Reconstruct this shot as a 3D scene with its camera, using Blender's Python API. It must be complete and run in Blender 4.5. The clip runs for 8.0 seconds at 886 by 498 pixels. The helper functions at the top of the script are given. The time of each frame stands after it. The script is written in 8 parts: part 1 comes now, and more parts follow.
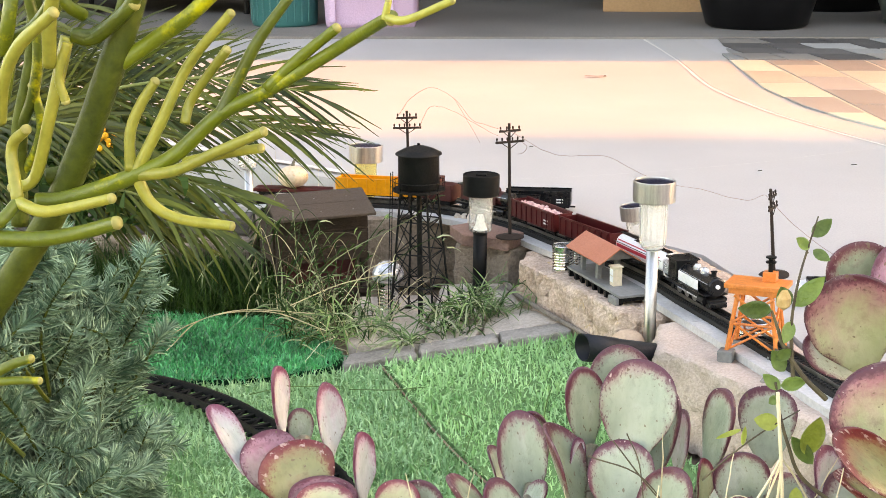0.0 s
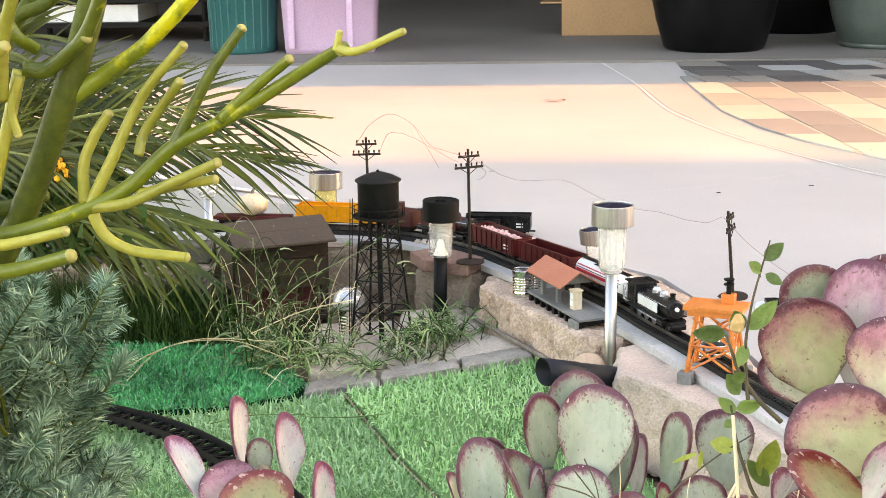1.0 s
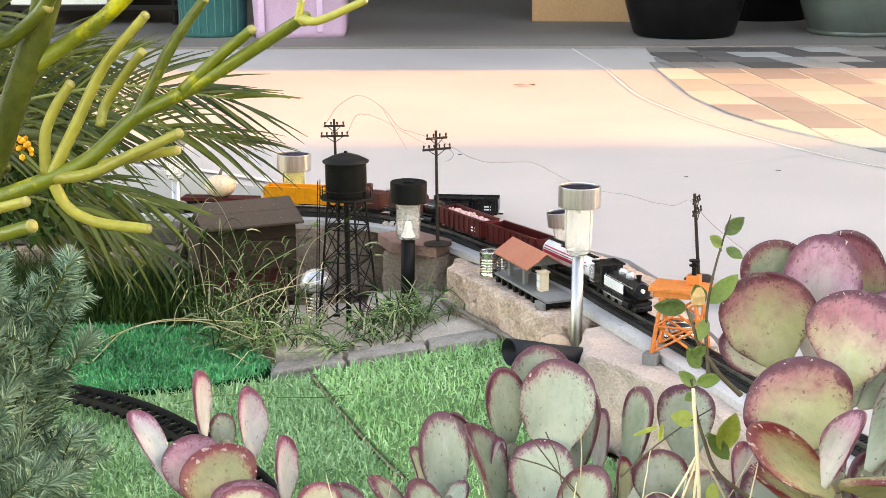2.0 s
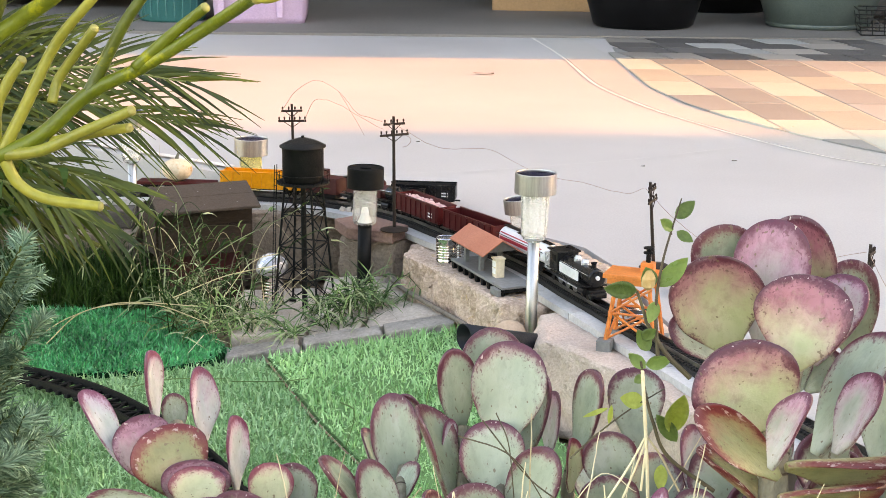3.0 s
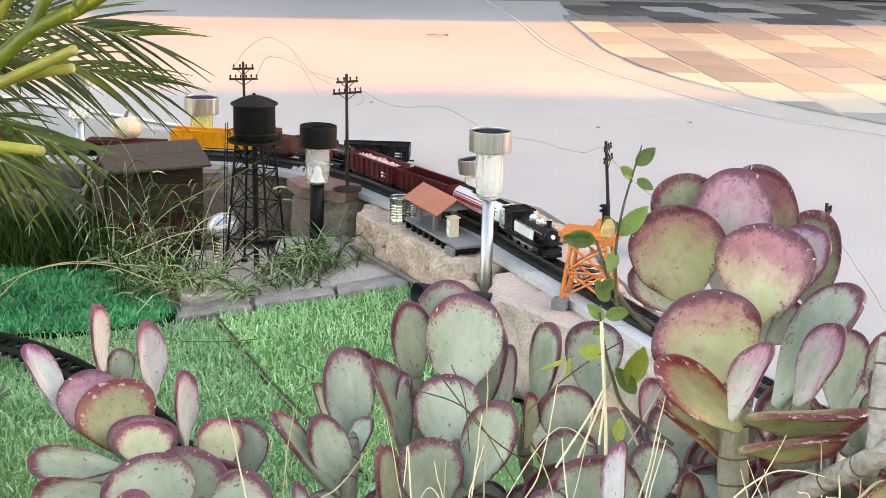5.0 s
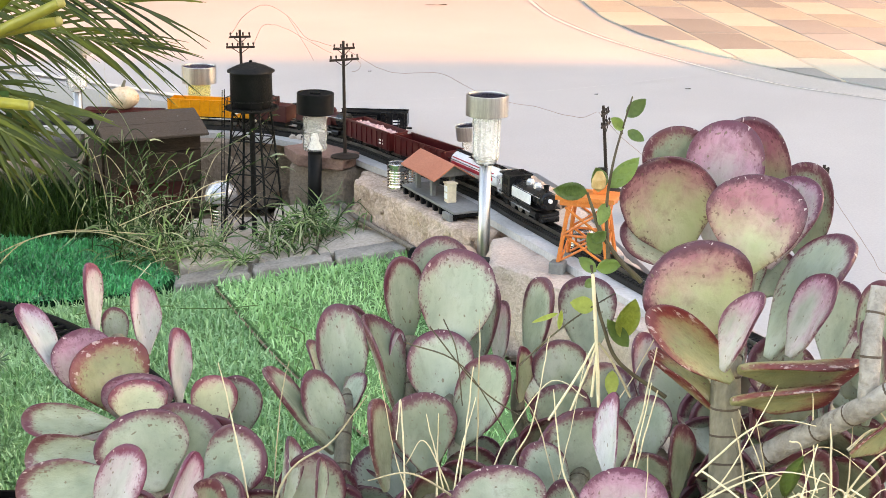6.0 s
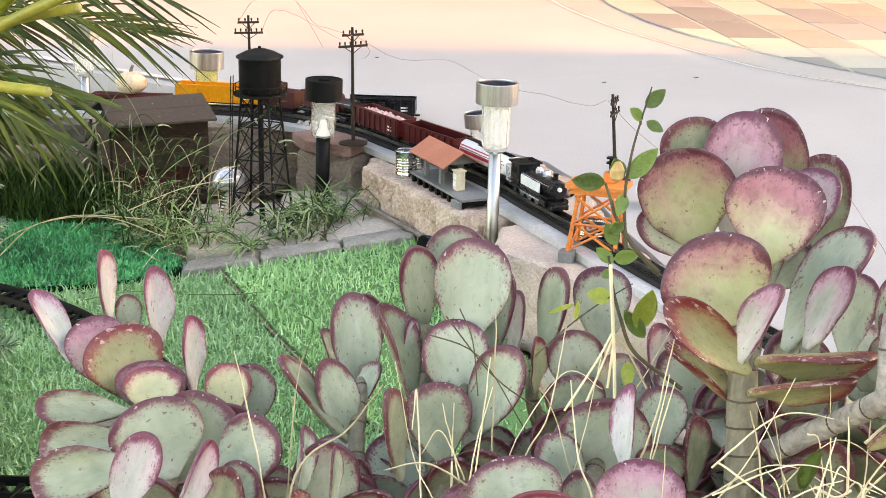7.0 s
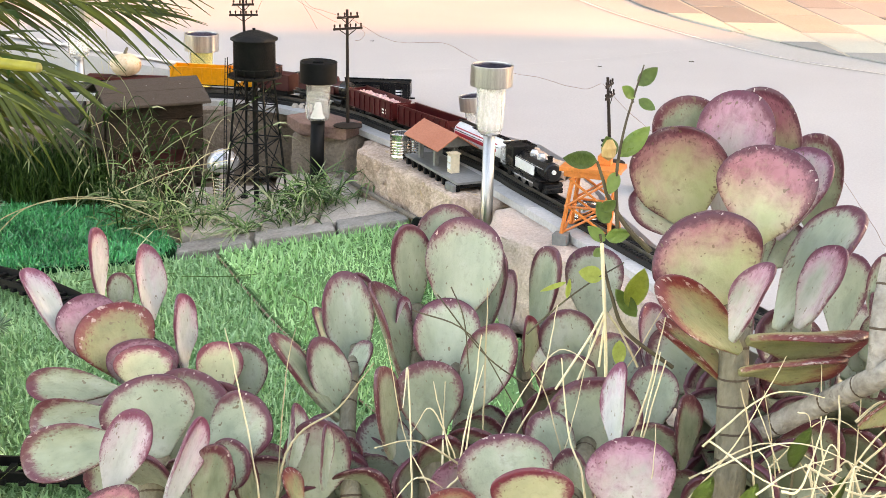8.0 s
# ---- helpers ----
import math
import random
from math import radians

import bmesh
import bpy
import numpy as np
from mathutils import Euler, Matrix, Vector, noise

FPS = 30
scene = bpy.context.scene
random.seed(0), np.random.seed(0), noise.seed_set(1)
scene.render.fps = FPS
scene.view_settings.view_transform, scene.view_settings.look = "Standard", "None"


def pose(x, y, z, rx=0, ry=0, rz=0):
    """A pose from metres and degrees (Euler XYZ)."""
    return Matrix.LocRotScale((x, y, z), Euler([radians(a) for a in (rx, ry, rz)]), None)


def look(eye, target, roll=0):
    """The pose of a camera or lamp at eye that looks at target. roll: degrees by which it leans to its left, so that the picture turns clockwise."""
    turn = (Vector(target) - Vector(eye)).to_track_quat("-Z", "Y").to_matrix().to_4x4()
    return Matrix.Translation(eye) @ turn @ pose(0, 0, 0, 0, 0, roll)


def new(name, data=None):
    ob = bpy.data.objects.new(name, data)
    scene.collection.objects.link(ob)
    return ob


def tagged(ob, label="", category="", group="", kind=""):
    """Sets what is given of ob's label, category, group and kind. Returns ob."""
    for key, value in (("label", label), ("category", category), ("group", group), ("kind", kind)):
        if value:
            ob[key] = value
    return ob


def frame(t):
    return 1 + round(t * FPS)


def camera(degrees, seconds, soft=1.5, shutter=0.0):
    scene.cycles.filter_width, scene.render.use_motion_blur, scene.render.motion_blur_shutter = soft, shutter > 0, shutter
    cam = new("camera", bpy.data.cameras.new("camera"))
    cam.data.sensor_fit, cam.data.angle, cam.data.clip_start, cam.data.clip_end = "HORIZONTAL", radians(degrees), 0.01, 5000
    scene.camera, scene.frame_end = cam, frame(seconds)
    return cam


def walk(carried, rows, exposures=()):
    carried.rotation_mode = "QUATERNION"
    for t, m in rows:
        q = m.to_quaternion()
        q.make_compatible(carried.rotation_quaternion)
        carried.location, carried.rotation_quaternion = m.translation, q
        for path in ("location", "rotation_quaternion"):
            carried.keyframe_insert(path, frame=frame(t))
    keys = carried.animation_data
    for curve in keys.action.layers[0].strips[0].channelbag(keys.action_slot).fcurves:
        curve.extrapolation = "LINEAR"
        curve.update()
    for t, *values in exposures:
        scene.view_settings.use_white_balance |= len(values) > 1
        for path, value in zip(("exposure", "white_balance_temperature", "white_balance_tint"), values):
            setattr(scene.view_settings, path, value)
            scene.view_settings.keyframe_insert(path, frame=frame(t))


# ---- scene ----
cam = camera(32.0, 8.0, 0.65)
PATH = [
    (0, (-0.024, 0.07, 0.575), (-0.195, 2.005, 0.097), -0.5),
    (0.5, (-0.021, 0.068, 0.581), (-0.16, 2.012, 0.132), -1.0),
    (1, (-0.019, 0.068, 0.578), (-0.143, 2.013, 0.13), -0.9),
    (1.5, (-0.015, 0.065, 0.574), (-0.119, 2.01, 0.118), -0.6),
    (1.7, (-0.0145, 0.066, 0.572), (-0.112, 2.013, 0.113), -0.6),
    (2.8, (-0.0115, 0.06, 0.567), (-0.058, 1.999, 0.088), 0.5),
    (3, (-0.01, 0.061, 0.566), (-0.043, 2.003, 0.088), 0.5),
    (3.5, (-0.006, 0.066, 0.567), (-0.004, 2.008, 0.087), 0.7),
    (4, (-0.005, 0.073, 0.565), (0.026, 2.014, 0.081), 0.8),
    (4.5, (-0.01, 0.082, 0.557), (0.026, 2.019, 0.06), 0.8),
    (4.7, (-0.0125, 0.083, 0.554), (0.018, 2.016, 0.048), 1.1),
    (5.8, (-0.004, 0.08, 0.538), (0.017, 2.005, -0.005), 0.6),
    (6, (-0.004, 0.08, 0.537), (0.021, 2.003, -0.013), 0.6),
    (6.5, (-0.011, 0.083, 0.537), (0.017, 2.003, -0.023), 0.8),
    (7, (-0.013, 0.083, 0.538), (0.01, 2.001, -0.029), 1.0),
    (7.5, (-0.013, 0.083, 0.535), (0.007, 1.999, -0.039), 1.1),
    (8, (-0.01, 0.083, 0.533), (0.018, 1.996, -0.051), 1.2),
]
walk(cam, [(t, look(eye, target, roll)) for t, eye, target, roll in PATH], [(0, 3.10, 10150, 19), (1.7, 3.08, 10050, 19), (4.2, 2.92, 9350, 18), (6.5, 3.0, 9600, 18), (8, 3.05, 10000, 19)])

# ---- light: low warm sun from the side, open sky; unseen blocks added to the right shade most of the place
SUN_ELEVATION, SUN_AZIMUTH = radians(21), radians(90)   # azimuth from +y towards +x
world = bpy.data.worlds.new("sky")
scene.world = world
world.use_nodes = True
wt = world.node_tree
sky = wt.nodes.new("ShaderNodeTexSky")
sky.sky_type = "NISHITA"
sky.sun_disc = False
sky.sun_elevation, sky.sun_rotation = SUN_ELEVATION, SUN_AZIMUTH
wt.links.new(sky.outputs["Color"], wt.nodes["Background"].inputs["Color"])
wt.nodes["Background"].inputs["Strength"].default_value = 0.15
sun_data = bpy.data.lights.new("sun", "SUN")
sun_data.energy, sun_data.angle, sun_data.color = 1.5, radians(0.6), (1.0, 0.43, 0.075)
sun = new("sun", sun_data)
sun.matrix_world = look((math.sin(SUN_AZIMUTH) * 20, math.cos(SUN_AZIMUTH) * 20, math.tan(SUN_ELEVATION) * 20), (0, 0, 0))


# ---- materials
def shader(name):
    m = bpy.data.materials.new(name)
    m.use_nodes = True
    t = m.node_tree
    return m, t, t.nodes, t.links, t.nodes["Principled BSDF"]


def ramp(t, fac, stops):
    r = t.nodes.new("ShaderNodeValToRGB")
    e = r.color_ramp.elements
    while len(e) < len(stops):
        e.new(0.5)
    for k, (pos, col) in enumerate(stops):
        e[k].position, e[k].color = pos, (*col, 1)
    t.links.new(fac, r.inputs["Fac"])
    return r.outputs["Color"]


def noise_tex(t, coord, scale, detail=4.0, rough=0.6, distort=0.0):
    n = t.nodes.new("ShaderNodeTexNoise")
    n.inputs["Scale"].default_value, n.inputs["Detail"].default_value = scale, detail
    n.inputs["Roughness"].default_value, n.inputs["Distortion"].default_value = rough, distort
    if coord:
        t.links.new(coord, n.inputs["Vector"])
    return n.outputs["Fac"]


def mix(t, fac, a, b, mode="MIX"):
    m = t.nodes.new("ShaderNodeMix")
    m.data_type, m.blend_type = "RGBA", mode
    for value, slot in ((fac, 0), (a, 6), (b, 7)):
        if isinstance(value, (int, float)):
            m.inputs[slot].default_value = value
        elif isinstance(value, tuple):
            m.inputs[slot].default_value = (*value, 1)
        else:
            t.links.new(value, m.inputs[slot])
    return m.outputs[2]


def mat(name, dark, light, scale=30, rough=0.6, metal=0.0, bump=0.0, bscale=200, grain=0.25, random_tint=0.0, spots=None, stretch=None, coat=0.0, spec=0.5):
    """A worn surface: two colours by noise, a fine grain, optional spots (colour, scale, amount) and bump."""
    m, t, nodes, links, b = shader(name)
    tc = nodes.new("ShaderNodeTexCoord").outputs["Object"]
    if stretch:
        mp = nodes.new("ShaderNodeMapping")
        mp.inputs["Scale"].default_value = stretch
        links.new(tc, mp.inputs["Vector"])
        tc = mp.outputs["Vector"]
    big = noise_tex(t, tc, scale, 5)
    col = ramp(t, big, [(0.32, dark), (0.68, light)])
    fine = noise_tex(t, tc, bscale, 3)
    col = mix(t, grain, col, ramp(t, fine, [(0.3, tuple(c * 0.55 for c in dark)), (0.7, tuple(min(1, c * 1.3) for c in light))]))
    if spots:
        colour, s, amount = spots
        f = ramp(t, noise_tex(t, tc, s, 6, 0.7), [(1 - amount, (0, 0, 0)), (min(1, 1 - amount + 0.08), (1, 1, 1))])
        col = mix(t, f, col, colour)
    if random_tint:
        info = nodes.new("ShaderNodeObjectInfo").outputs["Random"]
        col = mix(t, random_tint, col, ramp(t, info, [(0.0, tuple(c * 0.4 for c in dark)), (0.5, light), (1.0, tuple(min(1, c * 1.5) for c in light))]))
    links.new(col, b.inputs["Base Color"])
    b.inputs["Metallic"].default_value = metal
    b.inputs["Specular IOR Level"].default_value = spec
    b.inputs["Coat Weight"].default_value = coat
    r = ramp(t, big, [(0.2, (max(0, rough - 0.12),) * 3), (0.8, (min(1, rough + 0.12),) * 3)])
    links.new(r, b.inputs["Roughness"])
    if bump:
        bp = nodes.new("ShaderNodeBump")
        bp.inputs["Strength"].default_value, bp.inputs["Distance"].default_value = bump, 0.004
        links.new(fine, bp.inputs["Height"])
        links.new(bp.outputs["Normal"], b.inputs["Normal"])
    return m


def leaf_mat(name, core, blush, rim, blush_from, blush_to, pale, bloom, scars=0.0, rim_at=0.81):
    """Succulent paddle: waxy mottled core, blush from tip and rim, uneven corky rim. UV: x along the leaf, y 0 at the middle, 1 at the rim."""
    m, t, nodes, links, b = shader(name)
    uv = nodes.new("ShaderNodeUVMap")
    sep = nodes.new("ShaderNodeSeparateXYZ")
    links.new(uv.outputs["UV"], sep.inputs["Vector"])
    info = nodes.new("ShaderNodeObjectInfo").outputs["Random"]
    tc = nodes.new("ShaderNodeTexCoord").outputs["Object"]
    shift = nodes.new("ShaderNodeMath")
    shift.operation = "MULTIPLY"
    links.new(info, shift.inputs[0])
    shift.inputs[1].default_value = 37.0
    add = nodes.new("ShaderNodeVectorMath")
    add.operation = "ADD"
    links.new(tc, add.inputs[0])
    links.new(shift.outputs[0], add.inputs[1])
    at = add.outputs[0]
    lines = nodes.new("ShaderNodeMapping")
    lines.inputs["Scale"].default_value = (3.0, 1.0, 1.5)
    links.new(at, lines.inputs["Vector"])
    n1 = noise_tex(t, at, 2.0, 3, 0.5, 0.2)
    n2 = noise_tex(t, at, 9, 5, 0.7)
    n3 = noise_tex(t, at, 34, 2, 0.5)
    n4 = noise_tex(t, lines.outputs["Vector"], 2.0, 4, 0.6)

    def total(*terms):
        """A weighted sum of values, minus a constant."""
        out = None
        for value, k in terms:
            ma = nodes.new("ShaderNodeMath")
            ma.operation = "MULTIPLY_ADD"
            if value is None:
                ma.inputs[0].default_value = 1.0
            else:
                links.new(value, ma.inputs[0])
            ma.inputs[1].default_value = k
            if out is not None:
                links.new(out, ma.inputs[2])
            else:
                ma.inputs[2].default_value = 0.0
            out = ma.outputs[0]
        return out

    x, y = sep.outputs["X"], sep.outputs["Y"]
    base = ramp(t, n1, [(0.30, core), (0.56, pale), (0.72, bloom)])
    base = mix(t, 0.16, base, ramp(t, n4, [(0.35, tuple(c * 0.72 for c in core)), (0.65, tuple(min(1, c * 1.12) for c in pale))]))
    spread = total((x, 1.0), (n1, 1.5), (n2, 0.5), (y, 0.28), (info, 0.35), (None, -1.30))
    half_spread = total((spread, 0.5))
    bl = ramp(t, half_spread, [(blush_from / 2, (0, 0, 0)), ((blush_from + blush_to) / 4, (0.45, 0.45, 0.45)), (blush_to / 2, (1, 1, 1))])
    col = mix(t, bl, base, mix(t, n4, tuple(c * 0.8 for c in blush), tuple(min(1, c * 1.45) for c in blush)))
    col = mix(t, ramp(t, n2, [(0.52, (0, 0, 0)), (0.70, (0.42, 0.42, 0.42))]), col, tuple(0.7 * a + 0.3 * c for a, c in zip(core, rim)))
    blot = ramp(t, noise_tex(t, at, 7, 5, 0.7, 0.8), [(0.46, (0, 0, 0)), (0.68, (0.75, 0.75, 0.75))])
    col = mix(t, mix(t, 1.0, blot, bl, "MULTIPLY"), col, tuple(0.5 * a + 0.5 * c for a, c in zip(blush, rim)))
    patch = noise_tex(t, at, 2.6, 2, 0.5)
    fine = noise_tex(t, at, 22, 3, 0.7)
    edge = total((y, 1.0), (n2, 0.34), (patch, 0.42), (fine, 0.16), (x, 0.34), (None, -0.685))
    rosy = tuple(min(1, 0.55 * a + 0.45 * c) for a, c in zip(blush, rim))
    col = mix(t, ramp(t, edge, [(rim_at - 0.16, (0, 0, 0)), (rim_at - 0.06, (0.30, 0.30, 0.30)), (rim_at + 0.04, (0.75, 0.75, 0.75))]), col, rosy)
    col = mix(t, ramp(t, edge, [(rim_at - 0.02, (0, 0, 0)), (rim_at + 0.05, (0.55, 0.55, 0.55)), (rim_at + 0.13, (0.95, 0.95, 0.95))]), col, rim)
    dots = mix(t, 1.0, ramp(t, noise_tex(t, at, 30, 1, 0.4), [(0.60, (0, 0, 0)), (0.66, (0.6, 0.6, 0.6))]), ramp(t, edge, [(rim_at - 0.26, (0, 0, 0)), (rim_at - 0.10, (1, 1, 1))]), "MULTIPLY")
    col = mix(t, dots, col, rim)
    cork = total((y, 1.0), (n3, 0.16), (x, 0.10), (None, -0.155))
    col = mix(t, ramp(t, cork, [(0.955, (0, 0, 0)), (0.985, (0.7, 0.7, 0.7))]), col, tuple(0.7 * c + 0.015 for c in rim))
    nick = mix(t, 1.0, ramp(t, noise_tex(t, at, 17, 2, 0.5), [(0.68, (0, 0, 0)), (0.71, (0.7, 0.7, 0.7))]), ramp(t, cork, [(0.90, (0, 0, 0)), (0.95, (1, 1, 1))]), "MULTIPLY")
    col = mix(t, nick, col, (0.62, 0.50, 0.44))
    if scars:
        scar = mix(t, 1.0, ramp(t, noise_tex(t, at, 10, 4, 0.6), [(0.57, (0, 0, 0)), (0.63, (0.7 * scars,) * 3)]), ramp(t, edge, [(rim_at - 0.04, (0, 0, 0)), (rim_at + 0.03, (1, 1, 1))]), "MULTIPLY")
        col = mix(t, scar, col, (0.74, 0.60, 0.54))
    speck = ramp(t, noise_tex(t, at, 15, 1, 0.4), [(0.71, (0, 0, 0)), (0.74, (0.75, 0.75, 0.75))])
    col = mix(t, speck, col, (0.14, 0.09, 0.05))
    links.new(col, b.inputs["Base Color"])
    links.new(ramp(t, n2, [(0.3, (0.28,) * 3), (0.7, (0.52,) * 3)]), b.inputs["Roughness"])
    b.inputs["Subsurface Weight"].default_value = 0.06
    b.inputs["Subsurface Radius"].default_value = (0.01, 0.01, 0.005)
    b.inputs["Subsurface Scale"].default_value = 0.05
    bp = nodes.new("ShaderNodeBump")
    bp.inputs["Strength"].default_value, bp.inputs["Distance"].default_value = 0.5, 0.0025
    links.new(mix(t, 0.5, n1, n2), bp.inputs["Height"])
    links.new(bp.outputs["Normal"], b.inputs["Normal"])
    return m


def blade_mat(name, root, tip, rough=0.55, gloss=0.3, single=False):
    """Blades and needles: each island its own shade between two colours."""
    m, t, nodes, links, b = shader(name)
    rnd = nodes.new("ShaderNodeObjectInfo").outputs["Random"] if single else nodes.new("ShaderNodeNewGeometry").outputs["Random Per Island"]
    col = ramp(t, rnd, [(0.0, tuple(c * 0.75 for c in root)), (0.45, root), (1.0, tip)])
    tc = nodes.new("ShaderNodeTexCoord").outputs["Object"]
    col = mix(t, 0.35, col, ramp(t, noise_tex(t, tc, 9, 4), [(0.35, tuple(c * 0.6 for c in root)), (0.65, tuple(min(1, c * 1.15) for c in tip))]))
    links.new(col, b.inputs["Base Color"])
    b.inputs["Roughness"].default_value = rough
    b.inputs["Specular IOR Level"].default_value = gloss
    return m


def glass_mat(name, colour=(0.97, 0.98, 0.97), rough=0.05, ior=1.12):
    m, t, nodes, links, b = shader(name)
    b.inputs["Base Color"].default_value = (*colour, 1)
    b.inputs["Roughness"].default_value = rough
    b.inputs["Transmission Weight"].default_value = 0.86
    b.inputs["IOR"].default_value = ior
    return m


CONCRETE = mat("driveway_concrete", (0.388, 0.367, 0.356), (0.452, 0.432, 0.417), 1.6, 0.8, 0, 0.15, 260, 0.12, spots=((0.39, 0.35, 0.32), 2.6, 0.33))
# Stained concrete, its base colour darkened to hold the indoor shade.
GARAGE_FLOOR = mat("shaded_garage_floor_concrete", (0.145, 0.127, 0.114), (0.215, 0.194, 0.175), 1.4, 0.75, 0, 0.2, 150, 0.3, spots=((0.18, 0.155, 0.135), 3.5, 0.40))
BORDER_CONCRETE = mat("border_concrete", (0.38, 0.36, 0.335), (0.445, 0.425, 0.40), 3, 0.8, 0, 0.2, 300, 0.2)
WHITE_JOINT = mat("white_joint_filler", (0.58, 0.55, 0.50), (0.70, 0.67, 0.62), 20, 0.8)
DARK_JOINT = mat("weathered_control_joint", (0.44, 0.42, 0.40), (0.50, 0.48, 0.46), 15, 0.9)
PAVER_TAN = mat("tan_paver", (0.345, 0.33, 0.272), (0.435, 0.42, 0.352), 5, 0.85, 0, 0.3, 220, 0.25, 0.38)
PAVER_BROWN = mat("brown_paver", (0.215, 0.212, 0.20), (0.295, 0.29, 0.272), 5, 0.85, 0, 0.3, 220, 0.25, 0.4)
PAVER_SAND = mat("pale_joint_sand", (0.40, 0.34, 0.26), (0.52, 0.46, 0.37), 40, 0.95, 0, 0.3, 300, 0.3)
PAVER_DARK = mat("charcoal_paver", (0.065, 0.058, 0.054), (0.105, 0.095, 0.088), 5, 0.85, 0, 0.3, 220, 0.25, 0.4)
PAVER_GREY = mat("grey_paver", (0.22, 0.195, 0.17), (0.31, 0.275, 0.24), 5, 0.85, 0, 0.3, 220, 0.25, 0.4)
SOIL = mat("dry_soil", (0.13, 0.085, 0.05), (0.25, 0.18, 0.12), 9, 0.95, 0, 0.9, 120, 0.4)
BLOCK = mat("sandy_retaining_block", (0.35, 0.225, 0.155), (0.67, 0.51, 0.415), 22, 0.9, 0, 1.0, 190, 0.45, spots=((0.54, 0.35, 0.17), 30, 0.40))
BLOCK_PINK = mat("pinkish_retaining_block", (0.46, 0.345, 0.285), (0.62, 0.49, 0.415), 14, 0.9, 0, 0.8, 260, 0.3)
BLOCK_GREY = mat("grey_retaining_block", (0.185, 0.14, 0.105), (0.32, 0.25, 0.20), 16, 0.9, 0, 0.8, 220, 0.35)
BRICK = mat("red_brick", (0.17, 0.09, 0.07), (0.29, 0.175, 0.14), 20, 0.9, 0, 0.6, 260, 0.3)
FLAG = mat("flagstone", (0.38, 0.315, 0.26), (0.60, 0.51, 0.44), 12, 0.9, 0, 0.5, 200, 0.3)
KERB_GREY = mat("grey_edging_paver", (0.17, 0.15, 0.13), (0.36, 0.325, 0.29), 24, 0.9, 0, 0.5, 220, 0.3)
STEEL = mat("brushed_stainless_steel", (0.34, 0.335, 0.325), (0.56, 0.55, 0.535), 6, 0.38, 1.0, 0.08, 120, 0.3, stretch=(40, 40, 1))
CHROME = mat("shiny_tin", (0.72, 0.72, 0.72), (0.85, 0.85, 0.84), 30, 0.18, 1.0)
BLACK_PLASTIC = mat("black_plastic", (0.004, 0.004, 0.0045), (0.009, 0.009, 0.009), 40, 0.5, spec=0.14)
BLACK_METAL = mat("matt_black_metal", (0.005, 0.005, 0.005), (0.014, 0.013, 0.012), 60, 0.5, 0.0, 0.2, 400, 0.3, spots=((0.05, 0.037, 0.025), 50, 0.30), spec=0.14)
POLE_BROWN = mat("brown_plastic_pole", (0.016, 0.010, 0.008), (0.032, 0.021, 0.016), 60, 0.6, spec=0.25)
PANEL = mat("solar_cell", (0.01, 0.012, 0.03), (0.025, 0.025, 0.05), 80, 0.2)
CLEAR = glass_mat("clear_ribbed_plastic", ior=1.2)
CLEAR_RIB = glass_mat("clear_plastic_rib", rough=0.2, ior=1.2)
FROST = glass_mat("frosted_clear_plastic", rough=0.5, ior=1.1)
AMBER_CLEAR = glass_mat("yellowed_clear_plastic", (0.88, 0.82, 0.5), 0.15)
WHITE_PLASTIC = mat("white_plastic", (0.78, 0.78, 0.76), (0.85, 0.85, 0.84), 30, 0.4)
WOOD = mat("weathered_brown_wood", (0.012, 0.008, 0.006), (0.052, 0.036, 0.027), 30, 0.85, 0, 0.6, 160, 0.4, 0.35, stretch=(1, 6, 6), spots=((0.15, 0.12, 0.10), 18, 0.30), spec=0.2)
ROOF_WOOD = mat("grey_brown_roof_wood", (0.022, 0.015, 0.010), (0.070, 0.051, 0.039), 25, 0.9, 0, 0.6, 160, 0.5, 0.4, stretch=(1, 6, 6), spots=((0.05, 0.03, 0.02), 20, 0.36))
TIMBER = mat("dark_timber", (0.05, 0.045, 0.04), (0.11, 0.10, 0.09), 20, 0.85, 0, 0.5, 160, 0.4, stretch=(1, 6, 6))
EDGE_STRIP = mat("weathered_edging_strip", (0.13, 0.105, 0.085), (0.24, 0.20, 0.165), 30, 0.9, 0, 0.4, 160, 0.4)
PLANK_GREY = mat("grey_plank", (0.40, 0.39, 0.38), (0.52, 0.51, 0.50), 12, 0.6, 0, 0.2, 200, 0.25)
TIE = mat("black_track_plastic", (0.008, 0.008, 0.008), (0.02, 0.018, 0.017), 40, 0.6, spec=0.25)
RAIL = mat("worn_steel_rail", (0.14, 0.13, 0.12), (0.28, 0.27, 0.26), 40, 0.35, 1.0)
TERRACOTTA = mat("terracotta_roof_plastic", (0.42, 0.13, 0.075), (0.5, 0.18, 0.11), 25, 0.6, 0, 0.15, 300, 0.2)
GREY_PLASTIC = mat("grey_platform_plastic", (0.14, 0.142, 0.138), (0.22, 0.22, 0.212), 30, 0.6)
CREAM = mat("cream_plastic", (0.62, 0.52, 0.36), (0.72, 0.62, 0.46), 30, 0.5)
ORANGE = mat("orange_plastic", (0.60, 0.15, 0.025), (0.76, 0.23, 0.055), 25, 0.45, spots=((0.55, 0.2, 0.08), 45, 0.3))
YELLOW_ORANGE = mat("yellow_orange_wagon_plastic", (0.75, 0.26, 0.006), (0.85, 0.33, 0.015), 25, 0.4)
MAROON = mat("maroon_wagon_plastic", (0.055, 0.005, 0.006), (0.085, 0.010, 0.010), 30, 0.4, spec=0.3)
